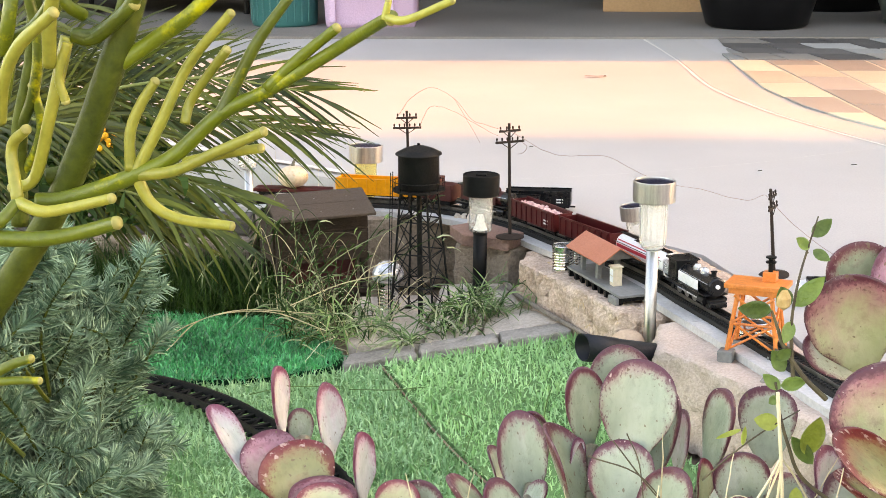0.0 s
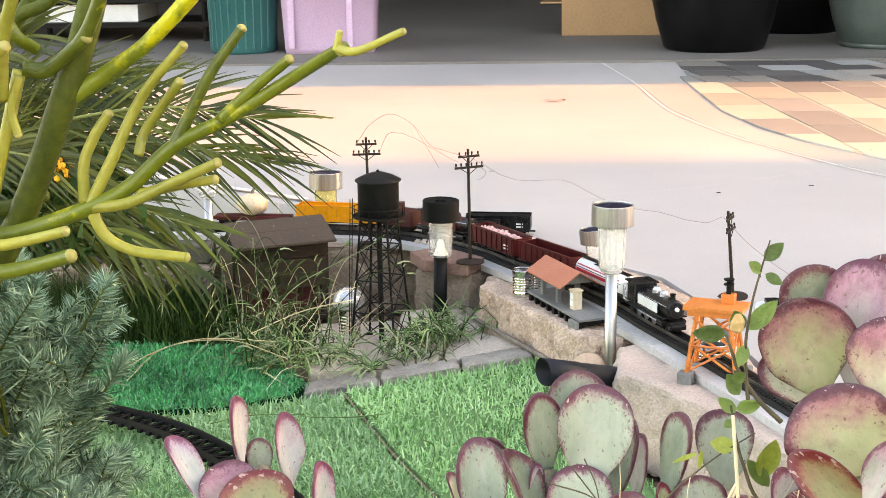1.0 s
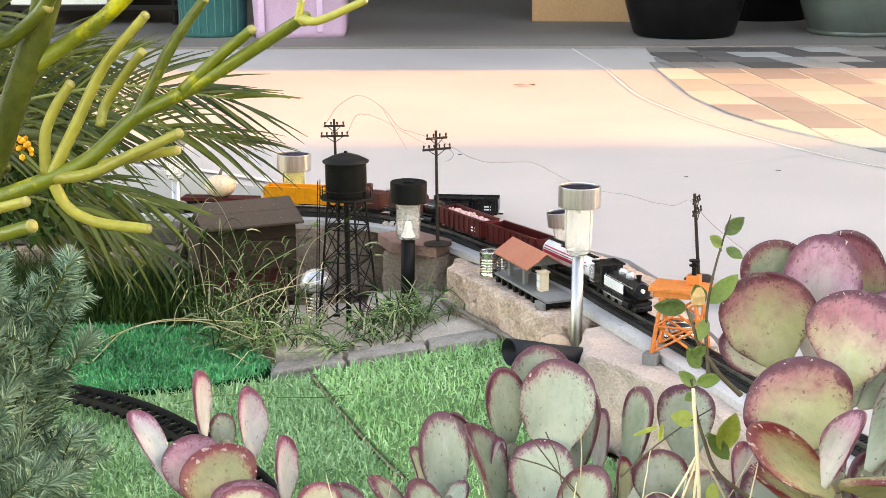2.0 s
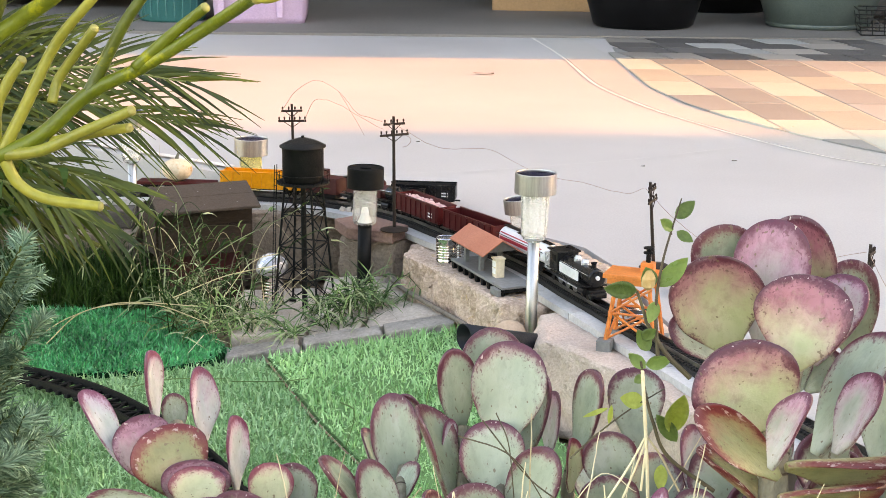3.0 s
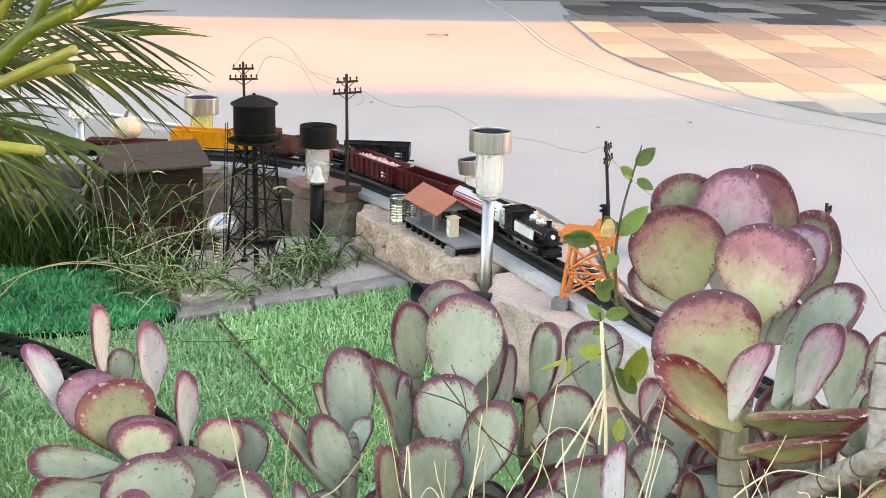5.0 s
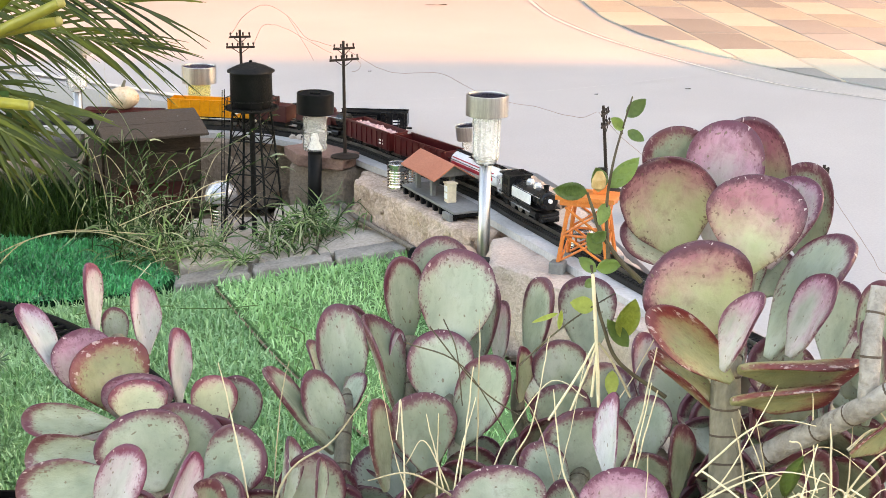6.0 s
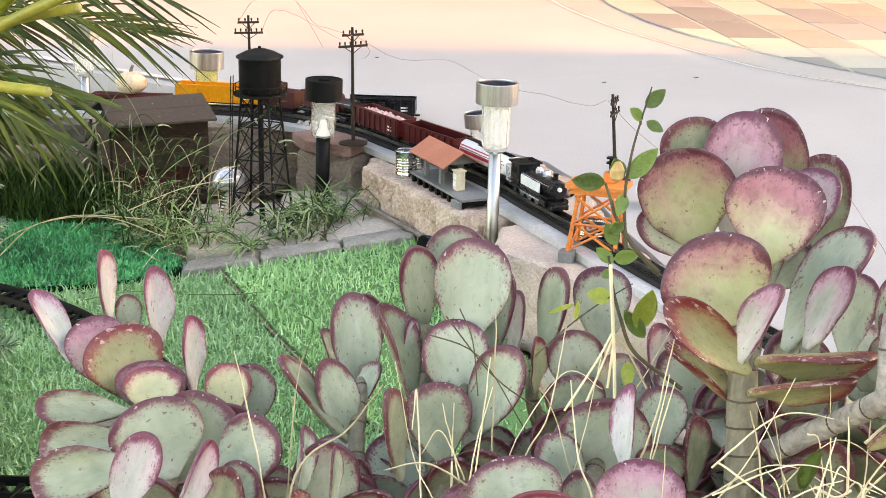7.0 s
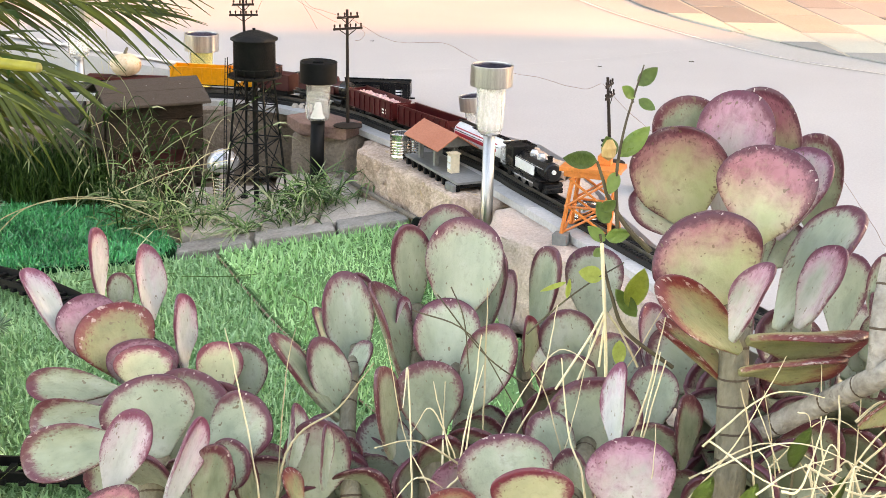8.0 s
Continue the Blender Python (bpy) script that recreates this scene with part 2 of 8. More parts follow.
DULL_MAROON = mat("dull_maroon_plastic", (0.045, 0.008, 0.008), (0.07, 0.014, 0.012), 30, 0.55, spec=0.3)
GLOSS_BLACK = mat("gloss_black_plastic", (0.005, 0.005, 0.006), (0.010, 0.010, 0.011), 30, 0.28, spec=0.3)
SILVER = mat("silver_plastic", (0.62, 0.62, 0.64), (0.74, 0.74, 0.76), 30, 0.25, 0.6)
PINK_LOAD = mat("pink_gravel", (0.6, 0.33, 0.31), (0.78, 0.55, 0.52), 120, 0.8)
STRIPE_RED = mat("red_stripe_paint", (0.42, 0.02, 0.04), (0.5, 0.04, 0.06), 30, 0.4)
PINK_BIN = mat("pink_plastic", (0.52, 0.35, 0.51), (0.58, 0.41, 0.56), 4, 0.45)
TEAL_BIN = mat("teal_plastic", (0.008, 0.10, 0.10), (0.015, 0.14, 0.135), 4, 0.45)
CARDBOARD = mat("cardboard", (0.37, 0.21, 0.105), (0.44, 0.26, 0.135), 6, 0.85, 0, 0.1, 100, 0.2)
POT_BLACK = mat("black_glazed_pot", (0.003, 0.003, 0.0035), (0.007, 0.007, 0.008), 6, 0.35, spots=((0.03, 0.03, 0.03), 9, 0.27), spec=0.12)
POT_GREEN = mat("grey_green_glazed_pot", (0.05, 0.07, 0.066), (0.085, 0.11, 0.10), 7, 0.35, spots=((0.4, 0.42, 0.4), 10, 0.25))
WALL_PAINT = mat("stucco", (0.55, 0.5, 0.44), (0.62, 0.57, 0.5), 3, 0.9, 0, 0.5, 60, 0.2)
# Dark tone puts the garage's indoor shade into the wall colour.
GARAGE_SHADE = mat("garage_inner_wall", (0.10, 0.095, 0.09), (0.15, 0.14, 0.135), 2, 0.9)
ROOF = mat("roof_tile", (0.2, 0.12, 0.09), (0.3, 0.18, 0.13), 4, 0.9)
SAND_STONE = mat("tan_pebble", (0.5, 0.33, 0.22), (0.6, 0.43, 0.31), 30, 0.7)
PUMPKIN = mat("cream_pumpkin_skin", (0.58, 0.42, 0.26), (0.7, 0.58, 0.42), 40, 0.5, spots=((0.55, 0.28, 0.12), 60, 0.4))
WIRE = mat("thin_copper_wire", (0.24, 0.16, 0.13), (0.36, 0.26, 0.21), 40, 0.5)
TURF_LIGHT = blade_mat("light_artificial_turf", (0.18, 0.445, 0.16), (0.495, 0.755, 0.405))
# Left mat's green, darkened to paint in the shade of the shrub.
TURF_SHADED = blade_mat("shaded_artificial_turf", (0.15, 0.37, 0.148), (0.43, 0.65, 0.375))
TURF_EMERALD = blade_mat("emerald_artificial_turf", (0.003, 0.14, 0.045), (0.045, 0.57, 0.21), 0.28, 0.65)
TURF_BACK = mat("turf_backing", (0.07, 0.17, 0.055), (0.11, 0.24, 0.08), 60, 0.9)
GRASS = blade_mat("green_weeds", (0.045, 0.115, 0.03), (0.27, 0.42, 0.15), 0.5, 0.35)
BUD = mat("withered_bud", (0.42, 0.25, 0.08), (0.62, 0.45, 0.22), 120, 0.7)
# Near-black backing paints the shaded gaps between the emerald tufts.
EMERALD_BACK = mat("gap_shade_turf_backing", (0.002, 0.02, 0.008), (0.004, 0.035, 0.014), 60, 0.9, spec=0.1)
GRASS_PALE = blade_mat("pale_grey_green_weeds", (0.19, 0.24, 0.12), (0.42, 0.45, 0.27), 0.55, 0.3)
GRASS_STEM = mat("dull_green_grass_stem", (0.05, 0.085, 0.03), (0.13, 0.17, 0.07), 60, 0.6)
# Dark green lowered further, so the lawn's shadow sits in the colour.
GRASS_DARK_SHADED = blade_mat("dark_shaded_lawn_grass", (0.010, 0.036, 0.005), (0.038, 0.085, 0.015), 0.6, 0.2)
STRAW = blade_mat("dry_straw", (0.52, 0.43, 0.25), (0.74, 0.66, 0.46))
NEEDLE = blade_mat("grey_green_needles", (0.055, 0.13, 0.072), (0.36, 0.52, 0.36), 0.6, 0.2)
PALM = blade_mat("palm_foliage", (0.014, 0.028, 0.002), (0.11, 0.118, 0.010), 0.45, 0.3)
PALM_LEAFLET = blade_mat("palm_leaflet", (0.016, 0.034, 0.002), (0.115, 0.135, 0.010), 0.45, 0.3, True)
PALM_RIB = mat("palm_midrib", (0.14, 0.17, 0.04), (0.24, 0.26, 0.08), 30, 0.5)
# Olive skin; the bright yellow spots paint sunlit patches onto the stems.
STICK = mat("sun_spotted_pencil_cactus_skin", (0.035, 0.058, 0.003), (0.15, 0.18, 0.010), 22, 0.4, 0, 0.2, 180, 0.2, 0.3, spots=((0.62, 0.55, 0.015), 13, 0.45))
STICK_PALE = mat("pale_yellow_pencil_cactus_skin", (0.15, 0.16, 0.014), (0.38, 0.35, 0.055), 20, 0.42, 0, 0.2, 180, 0.2, 0.25, spots=((0.17, 0.21, 0.02), 10, 0.42))
STICK_OLD = mat("old_pencil_cactus_stem", (0.030, 0.046, 0.005), (0.085, 0.105, 0.010), 18, 0.6, 0, 0.3, 150, 0.3, spec=0.25)
HOUSING = mat("dark_lamp_housing", (0.006, 0.007, 0.010), (0.014, 0.016, 0.021), 30, 0.5, 0, 0.1, 300, 0.2, spec=0.25)
STICK_TIP = mat("pale_stem_tip", (0.26, 0.24, 0.05), (0.38, 0.33, 0.11), 60, 0.6)
TRUNK = mat("ringed_succulent_trunk", (0.125, 0.11, 0.072), (0.235, 0.21, 0.15), 34, 0.7, 0, 0.6, 150, 0.35, spots=((0.36, 0.32, 0.26), 30, 0.34), stretch=(1.6, 1.6, 0.8))
LIMB = mat("grey_succulent_bark", (0.22, 0.195, 0.165), (0.36, 0.33, 0.29), 40, 0.8, 0, 0.8, 160, 0.4, spots=((0.12, 0.095, 0.07), 34, 0.40))
STALK = mat("dry_straw_stalk", (0.50, 0.40, 0.22), (0.72, 0.62, 0.42), 30, 0.7, 0, 0.3, 200, 0.3, 0.5)
TRUNK_RING = mat("dark_leaf_scar", (0.05, 0.032, 0.022), (0.10, 0.07, 0.045), 60, 0.8)
VINE_STEM = mat("dark_vine_stem", (0.05, 0.035, 0.025), (0.12, 0.10, 0.05), 60, 0.7)
VINE_LEAF = mat("vine_leaf_green", (0.08, 0.165, 0.04), (0.24, 0.35, 0.09), 60, 0.35, 0, 0.3, 300, 0.3, 0.45)
VINE_LEAF_YOUNG = mat("young_vine_leaf", (0.36, 0.44, 0.07), (0.50, 0.56, 0.14), 60, 0.4, 0, 0.3, 300, 0.3, 0.2)
FLOWER = blade_mat("orange_petals", (0.6, 0.22, 0.01), (0.75, 0.4, 0.03))
LEAF_GREEN = leaf_mat("paddle_leaf_green", (0.235, 0.295, 0.215), (0.34, 0.20, 0.19), (0.105, 0.014, 0.034), 0.98, 1.50, (0.375, 0.42, 0.32), (0.47, 0.50, 0.43), 0.0, 0.88)
LEAF_BLUSH = leaf_mat("paddle_leaf_blushed", (0.36, 0.385, 0.19), (0.33, 0.12, 0.14), (0.085, 0.012, 0.024), 0.04, 0.80, (0.50, 0.48, 0.29), (0.60, 0.50, 0.42), 0.12, 0.87)
LEAF_PALE = leaf_mat("paddle_leaf_pale", (0.37, 0.40, 0.355), (0.45, 0.26, 0.33), (0.16, 0.024, 0.06), 0.62, 1.30, (0.49, 0.485, 0.47), (0.57, 0.55, 0.56), 0.0, 0.86)
LEAF_RED = leaf_mat("paddle_leaf_red_rimmed", (0.165, 0.175, 0.075), (0.22, 0.055, 0.038), (0.135, 0.010, 0.012), 0.46, 1.12, (0.29, 0.27, 0.125), (0.36, 0.29, 0.15), 0.6, 0.80)
LEAF_MAUVE = leaf_mat("paddle_leaf_mauve", (0.26, 0.285, 0.215), (0.35, 0.165, 0.215), (0.11, 0.015, 0.036), 0.28, 1.0, (0.44, 0.40, 0.355), (0.56, 0.45, 0.47), 0.0, 0.89)
LEAF_CREAM = leaf_mat("paddle_leaf_cream", (0.40, 0.42, 0.25), (0.44, 0.19, 0.20), (0.17, 0.018, 0.035), 0.80, 1.40, (0.50, 0.49, 0.30), (0.58, 0.55, 0.38), 0.0, 0.84)
LEAF_OLIVE = leaf_mat("paddle_leaf_dull_olive", (0.15, 0.185, 0.115), (0.20, 0.085, 0.08), (0.10, 0.013, 0.024), 0.90, 1.40, (0.26, 0.29, 0.195), (0.345, 0.365, 0.275), 0.2, 0.83)


# ---- building helpers
def thing(name, at, label, category, group="", rot=0.0, kind=""):
    ob = new(name)
    ob.empty_display_size = 0.02
    ob.matrix_world = pose(*at, 0, 0, rot)
    return tagged(ob, label, category, group, kind)


def mesh_of(name, bm, material, smooth=False):
    me = bpy.data.meshes.new(name)
    bm.normal_update()
    bm.to_mesh(me)
    bm.free()
    me.materials.append(material)
    if smooth:
        me.polygons.foreach_set("use_smooth", [True] * len(me.polygons))
    return me


def part(name, bm, material, parent, label="", smooth=False, kind=""):
    ob = new(name, mesh_of(name, bm, material, smooth))
    ob.parent = parent
    return tagged(ob, label, kind=kind)


def solo(name, bm, material, label, category="", group="", kind="", smooth=False):
    return tagged(new(name, mesh_of(name, bm, material, smooth)), label, category, group, kind)


def raw(name, verts, faces, material, parent=None):
    me = bpy.data.meshes.new(name)
    me.from_pydata(verts, [], faces)
    me.materials.append(material)
    ob = new(name, me)
    ob.parent = parent
    return ob


def box(bm, x0, x1, y0, y1, z0, z1, bevel=0.0, m=None):
    v = [bm.verts.new(p) for p in ((x0, y0, z0), (x1, y0, z0), (x1, y1, z0), (x0, y1, z0), (x0, y0, z1), (x1, y0, z1), (x1, y1, z1), (x0, y1, z1))]
    f = [bm.faces.new([v[i] for i in q]) for q in ((3, 2, 1, 0), (4, 5, 6, 7), (0, 1, 5, 4), (1, 2, 6, 5), (2, 3, 7, 6), (3, 0, 4, 7))]
    if m is not None:
        bmesh.ops.transform(bm, matrix=m, verts=v)
    if bevel:
        edges = list({e for q in f for e in q.edges})
        bmesh.ops.bevel(bm, geom=edges, offset=bevel, segments=2, affect="EDGES", profile=0.6)
    return bm


def tube(bm, points, radii, n=8, caps=True):
    """A round tube through points with a radius at each."""
    pts = [Vector(p) for p in points]
    if isinstance(radii, (int, float)):
        radii = [radii] * len(pts)
    rings, side = [], None
    for k, p in enumerate(pts):
        d = (pts[min(k + 1, len(pts) - 1)] - pts[max(k - 1, 0)]).normalized()
        if side is None:
            side = d.orthogonal().normalized()
        side = (side - d * side.dot(d)).normalized()
        up = d.cross(side)
        rings.append([bm.verts.new(p + radii[k] * (math.cos(a) * side + math.sin(a) * up)) for a in [2 * math.pi * i / n for i in range(n)]])
    for a, b in zip(rings, rings[1:]):
        for i in range(n):
            bm.faces.new((a[i], a[(i + 1) % n], b[(i + 1) % n], b[i]))
    if caps:
        bm.faces.new(rings[0][::-1])
        bm.faces.new(rings[-1])
    return bm


def lathe(bm, profile, n=24, centre=(0, 0)):
    """Turns (radius, height) pairs round the upright axis."""
    rings = []
    for r, z in profile:
        if r < 1e-6:
            rings.append([bm.verts.new((centre[0], centre[1], z))])
        else:
            rings.append([bm.verts.new((centre[0] + r * math.cos(2 * math.pi * i / n), centre[1] + r * math.sin(2 * math.pi * i / n), z)) for i in range(n)])
    for a, b in zip(rings, rings[1:]):
        for i in range(n):
            j = (i + 1) % n
            q = [a[i % len(a)], a[j % len(a)], b[j % len(b)], b[i % len(b)]]
            q = list(dict.fromkeys(q))
            if len(q) > 2:
                bm.faces.new(q)
    return bm


def spline(points, steps=8):
    """Catmull-Rom through the points."""
    p = [Vector(q) for q in points]
    p = [2 * p[0] - p[1], *p, 2 * p[-1] - p[-2]]
    out = []
    for a, b, c, d in zip(p, p[1:], p[2:], p[3:]):
        for k in range(steps):
            t = k / steps
            out.append(0.5 * (2 * b + (c - a) * t + (2 * a - 5 * b + 4 * c - d) * t * t + (3 * b - a - 3 * c + d) * t ** 3))
    return out + [p[-2]]


def prism(poly, z0, z1, bevel=0.0, segments=2):
    bm = bmesh.new()
    v = [bm.verts.new((x, y, z1)) for x, y in poly]
    f = bm.faces.new(v)
    f.normal_update()
    if f.normal.z < 0:
        f.normal_flip()
    r = bmesh.ops.extrude_face_region(bm, geom=[f])
    bmesh.ops.translate(bm, vec=(0, 0, z0 - z1), verts=[g for g in r["geom"] if isinstance(g, bmesh.types.BMVert)])
    bmesh.ops.recalc_face_normals(bm, faces=bm.faces)
    if bevel:
        bmesh.ops.bevel(bm, geom=bm.edges[:], offset=bevel, segments=segments, affect="EDGES", profile=0.6)
    return bm


def rough_block(poly, z0, z1, bevel=0.006, size=0.012, rough=0.004, seed=0):
    """A worn stone: a bevelled prism, cut fine and pushed about by noise."""
    bm = prism(poly, z0, z1, bevel)
    bmesh.ops.triangulate(bm, faces=bm.faces[:])
    for _ in range(6):
        long = [e for e in bm.edges if e.calc_length() > size]
        if not long or len(bm.faces) > 30000:
            break
        bmesh.ops.subdivide_edges(bm, edges=long, cuts=1)
        bmesh.ops.triangulate(bm, faces=[f for f in bm.faces if len(f.verts) > 3])
    bm.normal_update()
    off = Vector((seed * 3.1, seed * 1.7, 0))
    for v in bm.verts:
        p = v.co * 28 + off
        d = noise.fractal(p, 0.9, 2.0, 4)
        pit = max(0.0, noise.noise(v.co * 75 + off) - 0.2) + 0.6 * max(0.0, noise.noise(v.co * 190 + off) - 0.15)
        side = 1.0 - 0.6 * max(0.0, v.normal.z)
        v.co += v.normal * (rough * (d - 1.6 * pit) * side)
    return bm


def inside(px, py, poly):
    """Which of the points lie in the polygon (arrays)."""
    hit = np.zeros(px.shape, bool)
    for (x0, y0), (x1, y1) in zip(poly, poly[1:] + poly[:1]):
        cross = ((y0 > py) != (y1 > py)) & (px < (x1 - x0) * (py - y0) / ((y1 - y0) or 1e-9) + x0)
        hit ^= cross
    return hit


def blades(name, xs, ys, zs, lengths, width, lean, material, parent=None, droop=0.6, segments=2, seed=1):
    """Grass blades as tapered, bent strips."""
    rng = np.random.default_rng(seed)
    n = len(xs)
    az, tilt = rng.uniform(0, 2 * np.pi, n), np.abs(rng.normal(0, lean, n))
    turn = rng.uniform(0, np.pi, n)
    dirx, diry = np.cos(az), np.sin(az)
    sx, sy = np.cos(turn), np.sin(turn)
    verts, faces = [], []
    rows = []
    for k in range(segments + 1):
        s = k / segments
        a = tilt * (1 + droop * s * 2)
        out = lengths * s * np.sin(a)
        up = lengths * s * np.cos(a)
        w = width * (1 - s) ** 0.7 * 0.5 + width * 0.04
        cx, cy, cz = xs + dirx * out, ys + diry * out, zs + up
        rows.append((np.stack([cx - sx * w, cy - sy * w, cz], 1), np.stack([cx + sx * w, cy + sy * w, cz], 1)))
    allv = np.concatenate([r for pair in rows for r in pair])
    idx = np.arange(n)
    fl = []
    for k in range(segments):
        a, b, c, d = (2 * k) * n + idx, (2 * k + 1) * n + idx, (2 * k + 3) * n + idx, (2 * k + 2) * n + idx
        fl.append(np.stack([a, b, c, d], 1))
    return raw(name, allv.tolist(), np.concatenate(fl).tolist(), material, parent)


# ---- setting: ground, driveway, garage, house
bm = bmesh.new()
v = [bm.verts.new(p) for p in ((-300, -300, -0.125), (300, -300, -0.125), (300, 300, -0.125), (-300, 300, -0.125))]
bm.faces.new(v)
solo("ground", bm, SOIL, "dry brown garden soil", kind="structure")

# garden side of the driveway, from far left round the curve towards the street
GARDEN_EDGE = [(-9.0, 8.5), (-3.0, 4.75), (-0.79, 3.18), (-0.49, 2.95), (-0.25, 2.78), (-0.02, 2.59), (0.10, 2.46), (0.17, 2.38), (0.21, 2.25), (0.245, 2.0), (0.32, 1.6), (0.5, 0.9), (0.95, -0.5), (2.0, -4.0)]
solo("driveway", prism(GARDEN_EDGE + [(30.0, -4.0), (30.0, 5.44), (-3.9, 5.44)], -0.13, 0.0), CONCRETE, "pale smooth concrete driveway, partly sunlit", kind="structure")
solo("garage_floor", prism([(-3.9, 5.445), (4.0, 5.445), (4.0, 10.5), (-3.9, 10.5)], -0.13, 0.008, 0.0), GARAGE_FLOOR, "stained grey concrete garage floor, darkened for indoor shade", kind="structure")


def wall(name, x0, x1, y0, y1, z0, z1, material, label):
    return solo(name, box(bmesh.new(), x0, x1, y0, y1, z0, z1), material, label, kind="structure")


wall("wall_garage_back", -4.0, 4.1, 10.5, 10.7, -0.1, 2.6, GARAGE_SHADE, "inner back wall of the garage, coloured dark for indoor shade")
wall("wall_garage_west", -4.1, -3.9, 5.6, 10.5, -0.1, 2.6, GARAGE_SHADE, "inner side wall of the garage, coloured dark for indoor shade")
wall("wall_garage_east", 4.0, 4.2, 5.6, 10.5, -0.1, 2.6, GARAGE_SHADE, "inner side wall of the garage, coloured dark for indoor shade")
wall("ceiling", -4.1, 4.2, 5.6, 10.7, 2.6, 2.75, GARAGE_SHADE, "garage ceiling, coloured dark for indoor shade")
# Unseen house front, made 5.8 m tall to hold back skylight.
wall("wall_garage_header", -3.1, 3.0, 5.45, 5.6, 2.15, 5.8, WALL_PAINT, "unseen stucco over the garage opening, raised to hold back skylight")
wall("wall_garage_pier_west", -6.0, -3.1, 5.45, 5.6, -0.1, 5.8, WALL_PAINT, "unseen stucco wall beside the garage opening, raised to hold back skylight")
wall("wall_garage_pier_east", 3.0, 3.6, 5.45, 5.6, -0.1, 5.8, WALL_PAINT, "unseen stucco wall beside the garage opening, raised to hold back skylight")
# Unseen wall, added so its shadow ends the sun band by the garage.
wall("wall_sun_block", 3.6, 8.5, 4.82, 10.7, -0.1, 5.8, WALL_PAINT, "unseen stucco wall added to cut off the sun band")
wall("roof", -6.2, 8.9, 5.47, 11.0, 5.8, 6.0, ROOF, "unseen roof slab on the raised house walls")

# Unseen block, added so its shadow covers the garden and near driveway.
sun_block = thing("unseen_sun_block", (19.0, -6.5, -0.13), "unseen house-sized block added to shade the garden", "house")
part("wall", box(bmesh.new(), -4, 5, -14, 9.96, 0, 9.0), WALL_PAINT, sun_block)
part("roof", box(bmesh.new(), -4.0, 5.2, -14.2, 9.96, 9.02, 9.3), ROOF, sun_block, "unseen roof slab of the added block")

# control joints: a white filled curve, and a faint dark saw cut


def ribbon(name, points, width, z, material, label):
    p = spline([(x, y, z) for x, y in points], 10)
    bm = bmesh.new()
    rows = []
    for k, q in enumerate(p):
        d = (p[min(k + 1, len(p) - 1)] - p[max(k - 1, 0)]).normalized()
        n = Vector((-d.y, d.x, 0)) * width / 2 * (0.8 + 0.4 * noise.noise(q * 9))
        rows.append((bm.verts.new(q + n), bm.verts.new(q - n)))
    for a, b in zip(rows, rows[1:]):
        bm.faces.new((a[0], a[1], b[1], b[0]))
    bmesh.ops.recalc_face_normals(bm, faces=bm.faces)
    return solo(name, bm, material, label, kind="structure")


WHITE_LINE = [(0.20, 5.43), (0.275, 4.86), (0.325, 4.28), (0.39, 3.97), (0.47, 3.71), (0.61, 3.38), (0.72, 3.19), (0.85, 3.06), (1.3, 2.68), (2.2, 2.1)]
ribbon("trim_white_joint", WHITE_LINE, 0.010, 0.0013, WHITE_JOINT, "white-filled curved joint in the concrete")
ribbon("trim_saw_cut", [(0.739, 3.39), (0.5, 3.24), (0.26, 3.09), (-0.1, 2.95), (-0.45, 2.93)], 0.004, 0.004, DARK_JOINT, "faint saw-cut joint in the concrete")
ribbon("trim_curb_line", [(-0.47, 2.99), (-0.79, 3.22), (-3.0, 4.79)], 0.03, 0.005, WHITE_JOINT, "worn cream line along the garden edge")
# border strip between the white joint and the pavers
b_out = [(0.365, 5.43), (0.435, 4.86), (0.445, 4.40), (0.505, 3.91), (0.58, 3.72), (0.655, 3.59), (0.735, 3.40), (0.885, 3.15), (1.3, 2.75)]
solo("pavement_border", prism([(x + 0.008, y) for x, y in WHITE_LINE[:9]] + b_out[::-1], -0.01, 0.0009), BORDER_CONCRETE, "plain concrete border strip along the pavers", kind="structure")

# ---- retaining blocks along the driveway
solo("retaining_block", rough_block([(-0.109, 2.322), (-0.10, 2.39), (-0.06, 2.44), (0.03, 2.53), (0.10, 2.452), (0.165, 2.375), (0.205, 2.245), (0.108, 2.055), (0.068, 2.045), (0.032, 2.062), (0.0, 2.128), (-0.035, 2.203), (-0.063, 2.242)], -0.12, 0.0, 0.007, 0.0075, 0.008, 1), BLOCK, "worn sandy concrete retaining block, rust-stained front", "retaining block", smooth=True)
solo("retaining_block", rough_block([(0.084, 2.012), (0.118, 2.036), (0.214, 2.225), (0.24, 2.0), (0.315, 1.6), (0.29, 1.5), (0.172, 1.765), (0.112, 1.855), (0.076, 1.90)], -0.12, 0.001, 0.010, 0.009, 0.006, 2), BLOCK_PINK, "pinkish weathered concrete retaining block", "retaining block", smooth=True)
solo("retaining_block", rough_block([(-0.215, 2.44), (-0.21, 2.60), (-0.03, 2.575), (-0.055, 2.485), (-0.10, 2.43), (-0.128, 2.395)], -0.12, -0.001, 0.008, 0.013, 0.004, 3), BLOCK_GREY, "dark grey weathered retaining block under a brick", "retaining block", smooth=True)
solo("retaining_block", rough_block([(-0.56, 2.585), (-0.56, 2.78), (-0.23, 2.74), (-0.215, 2.60)], -0.12, 0.002, 0.01, 0.016, 0.005, 4), BLOCK_GREY, "dark worn concrete retaining block behind the shed", "retaining block", smooth=True)
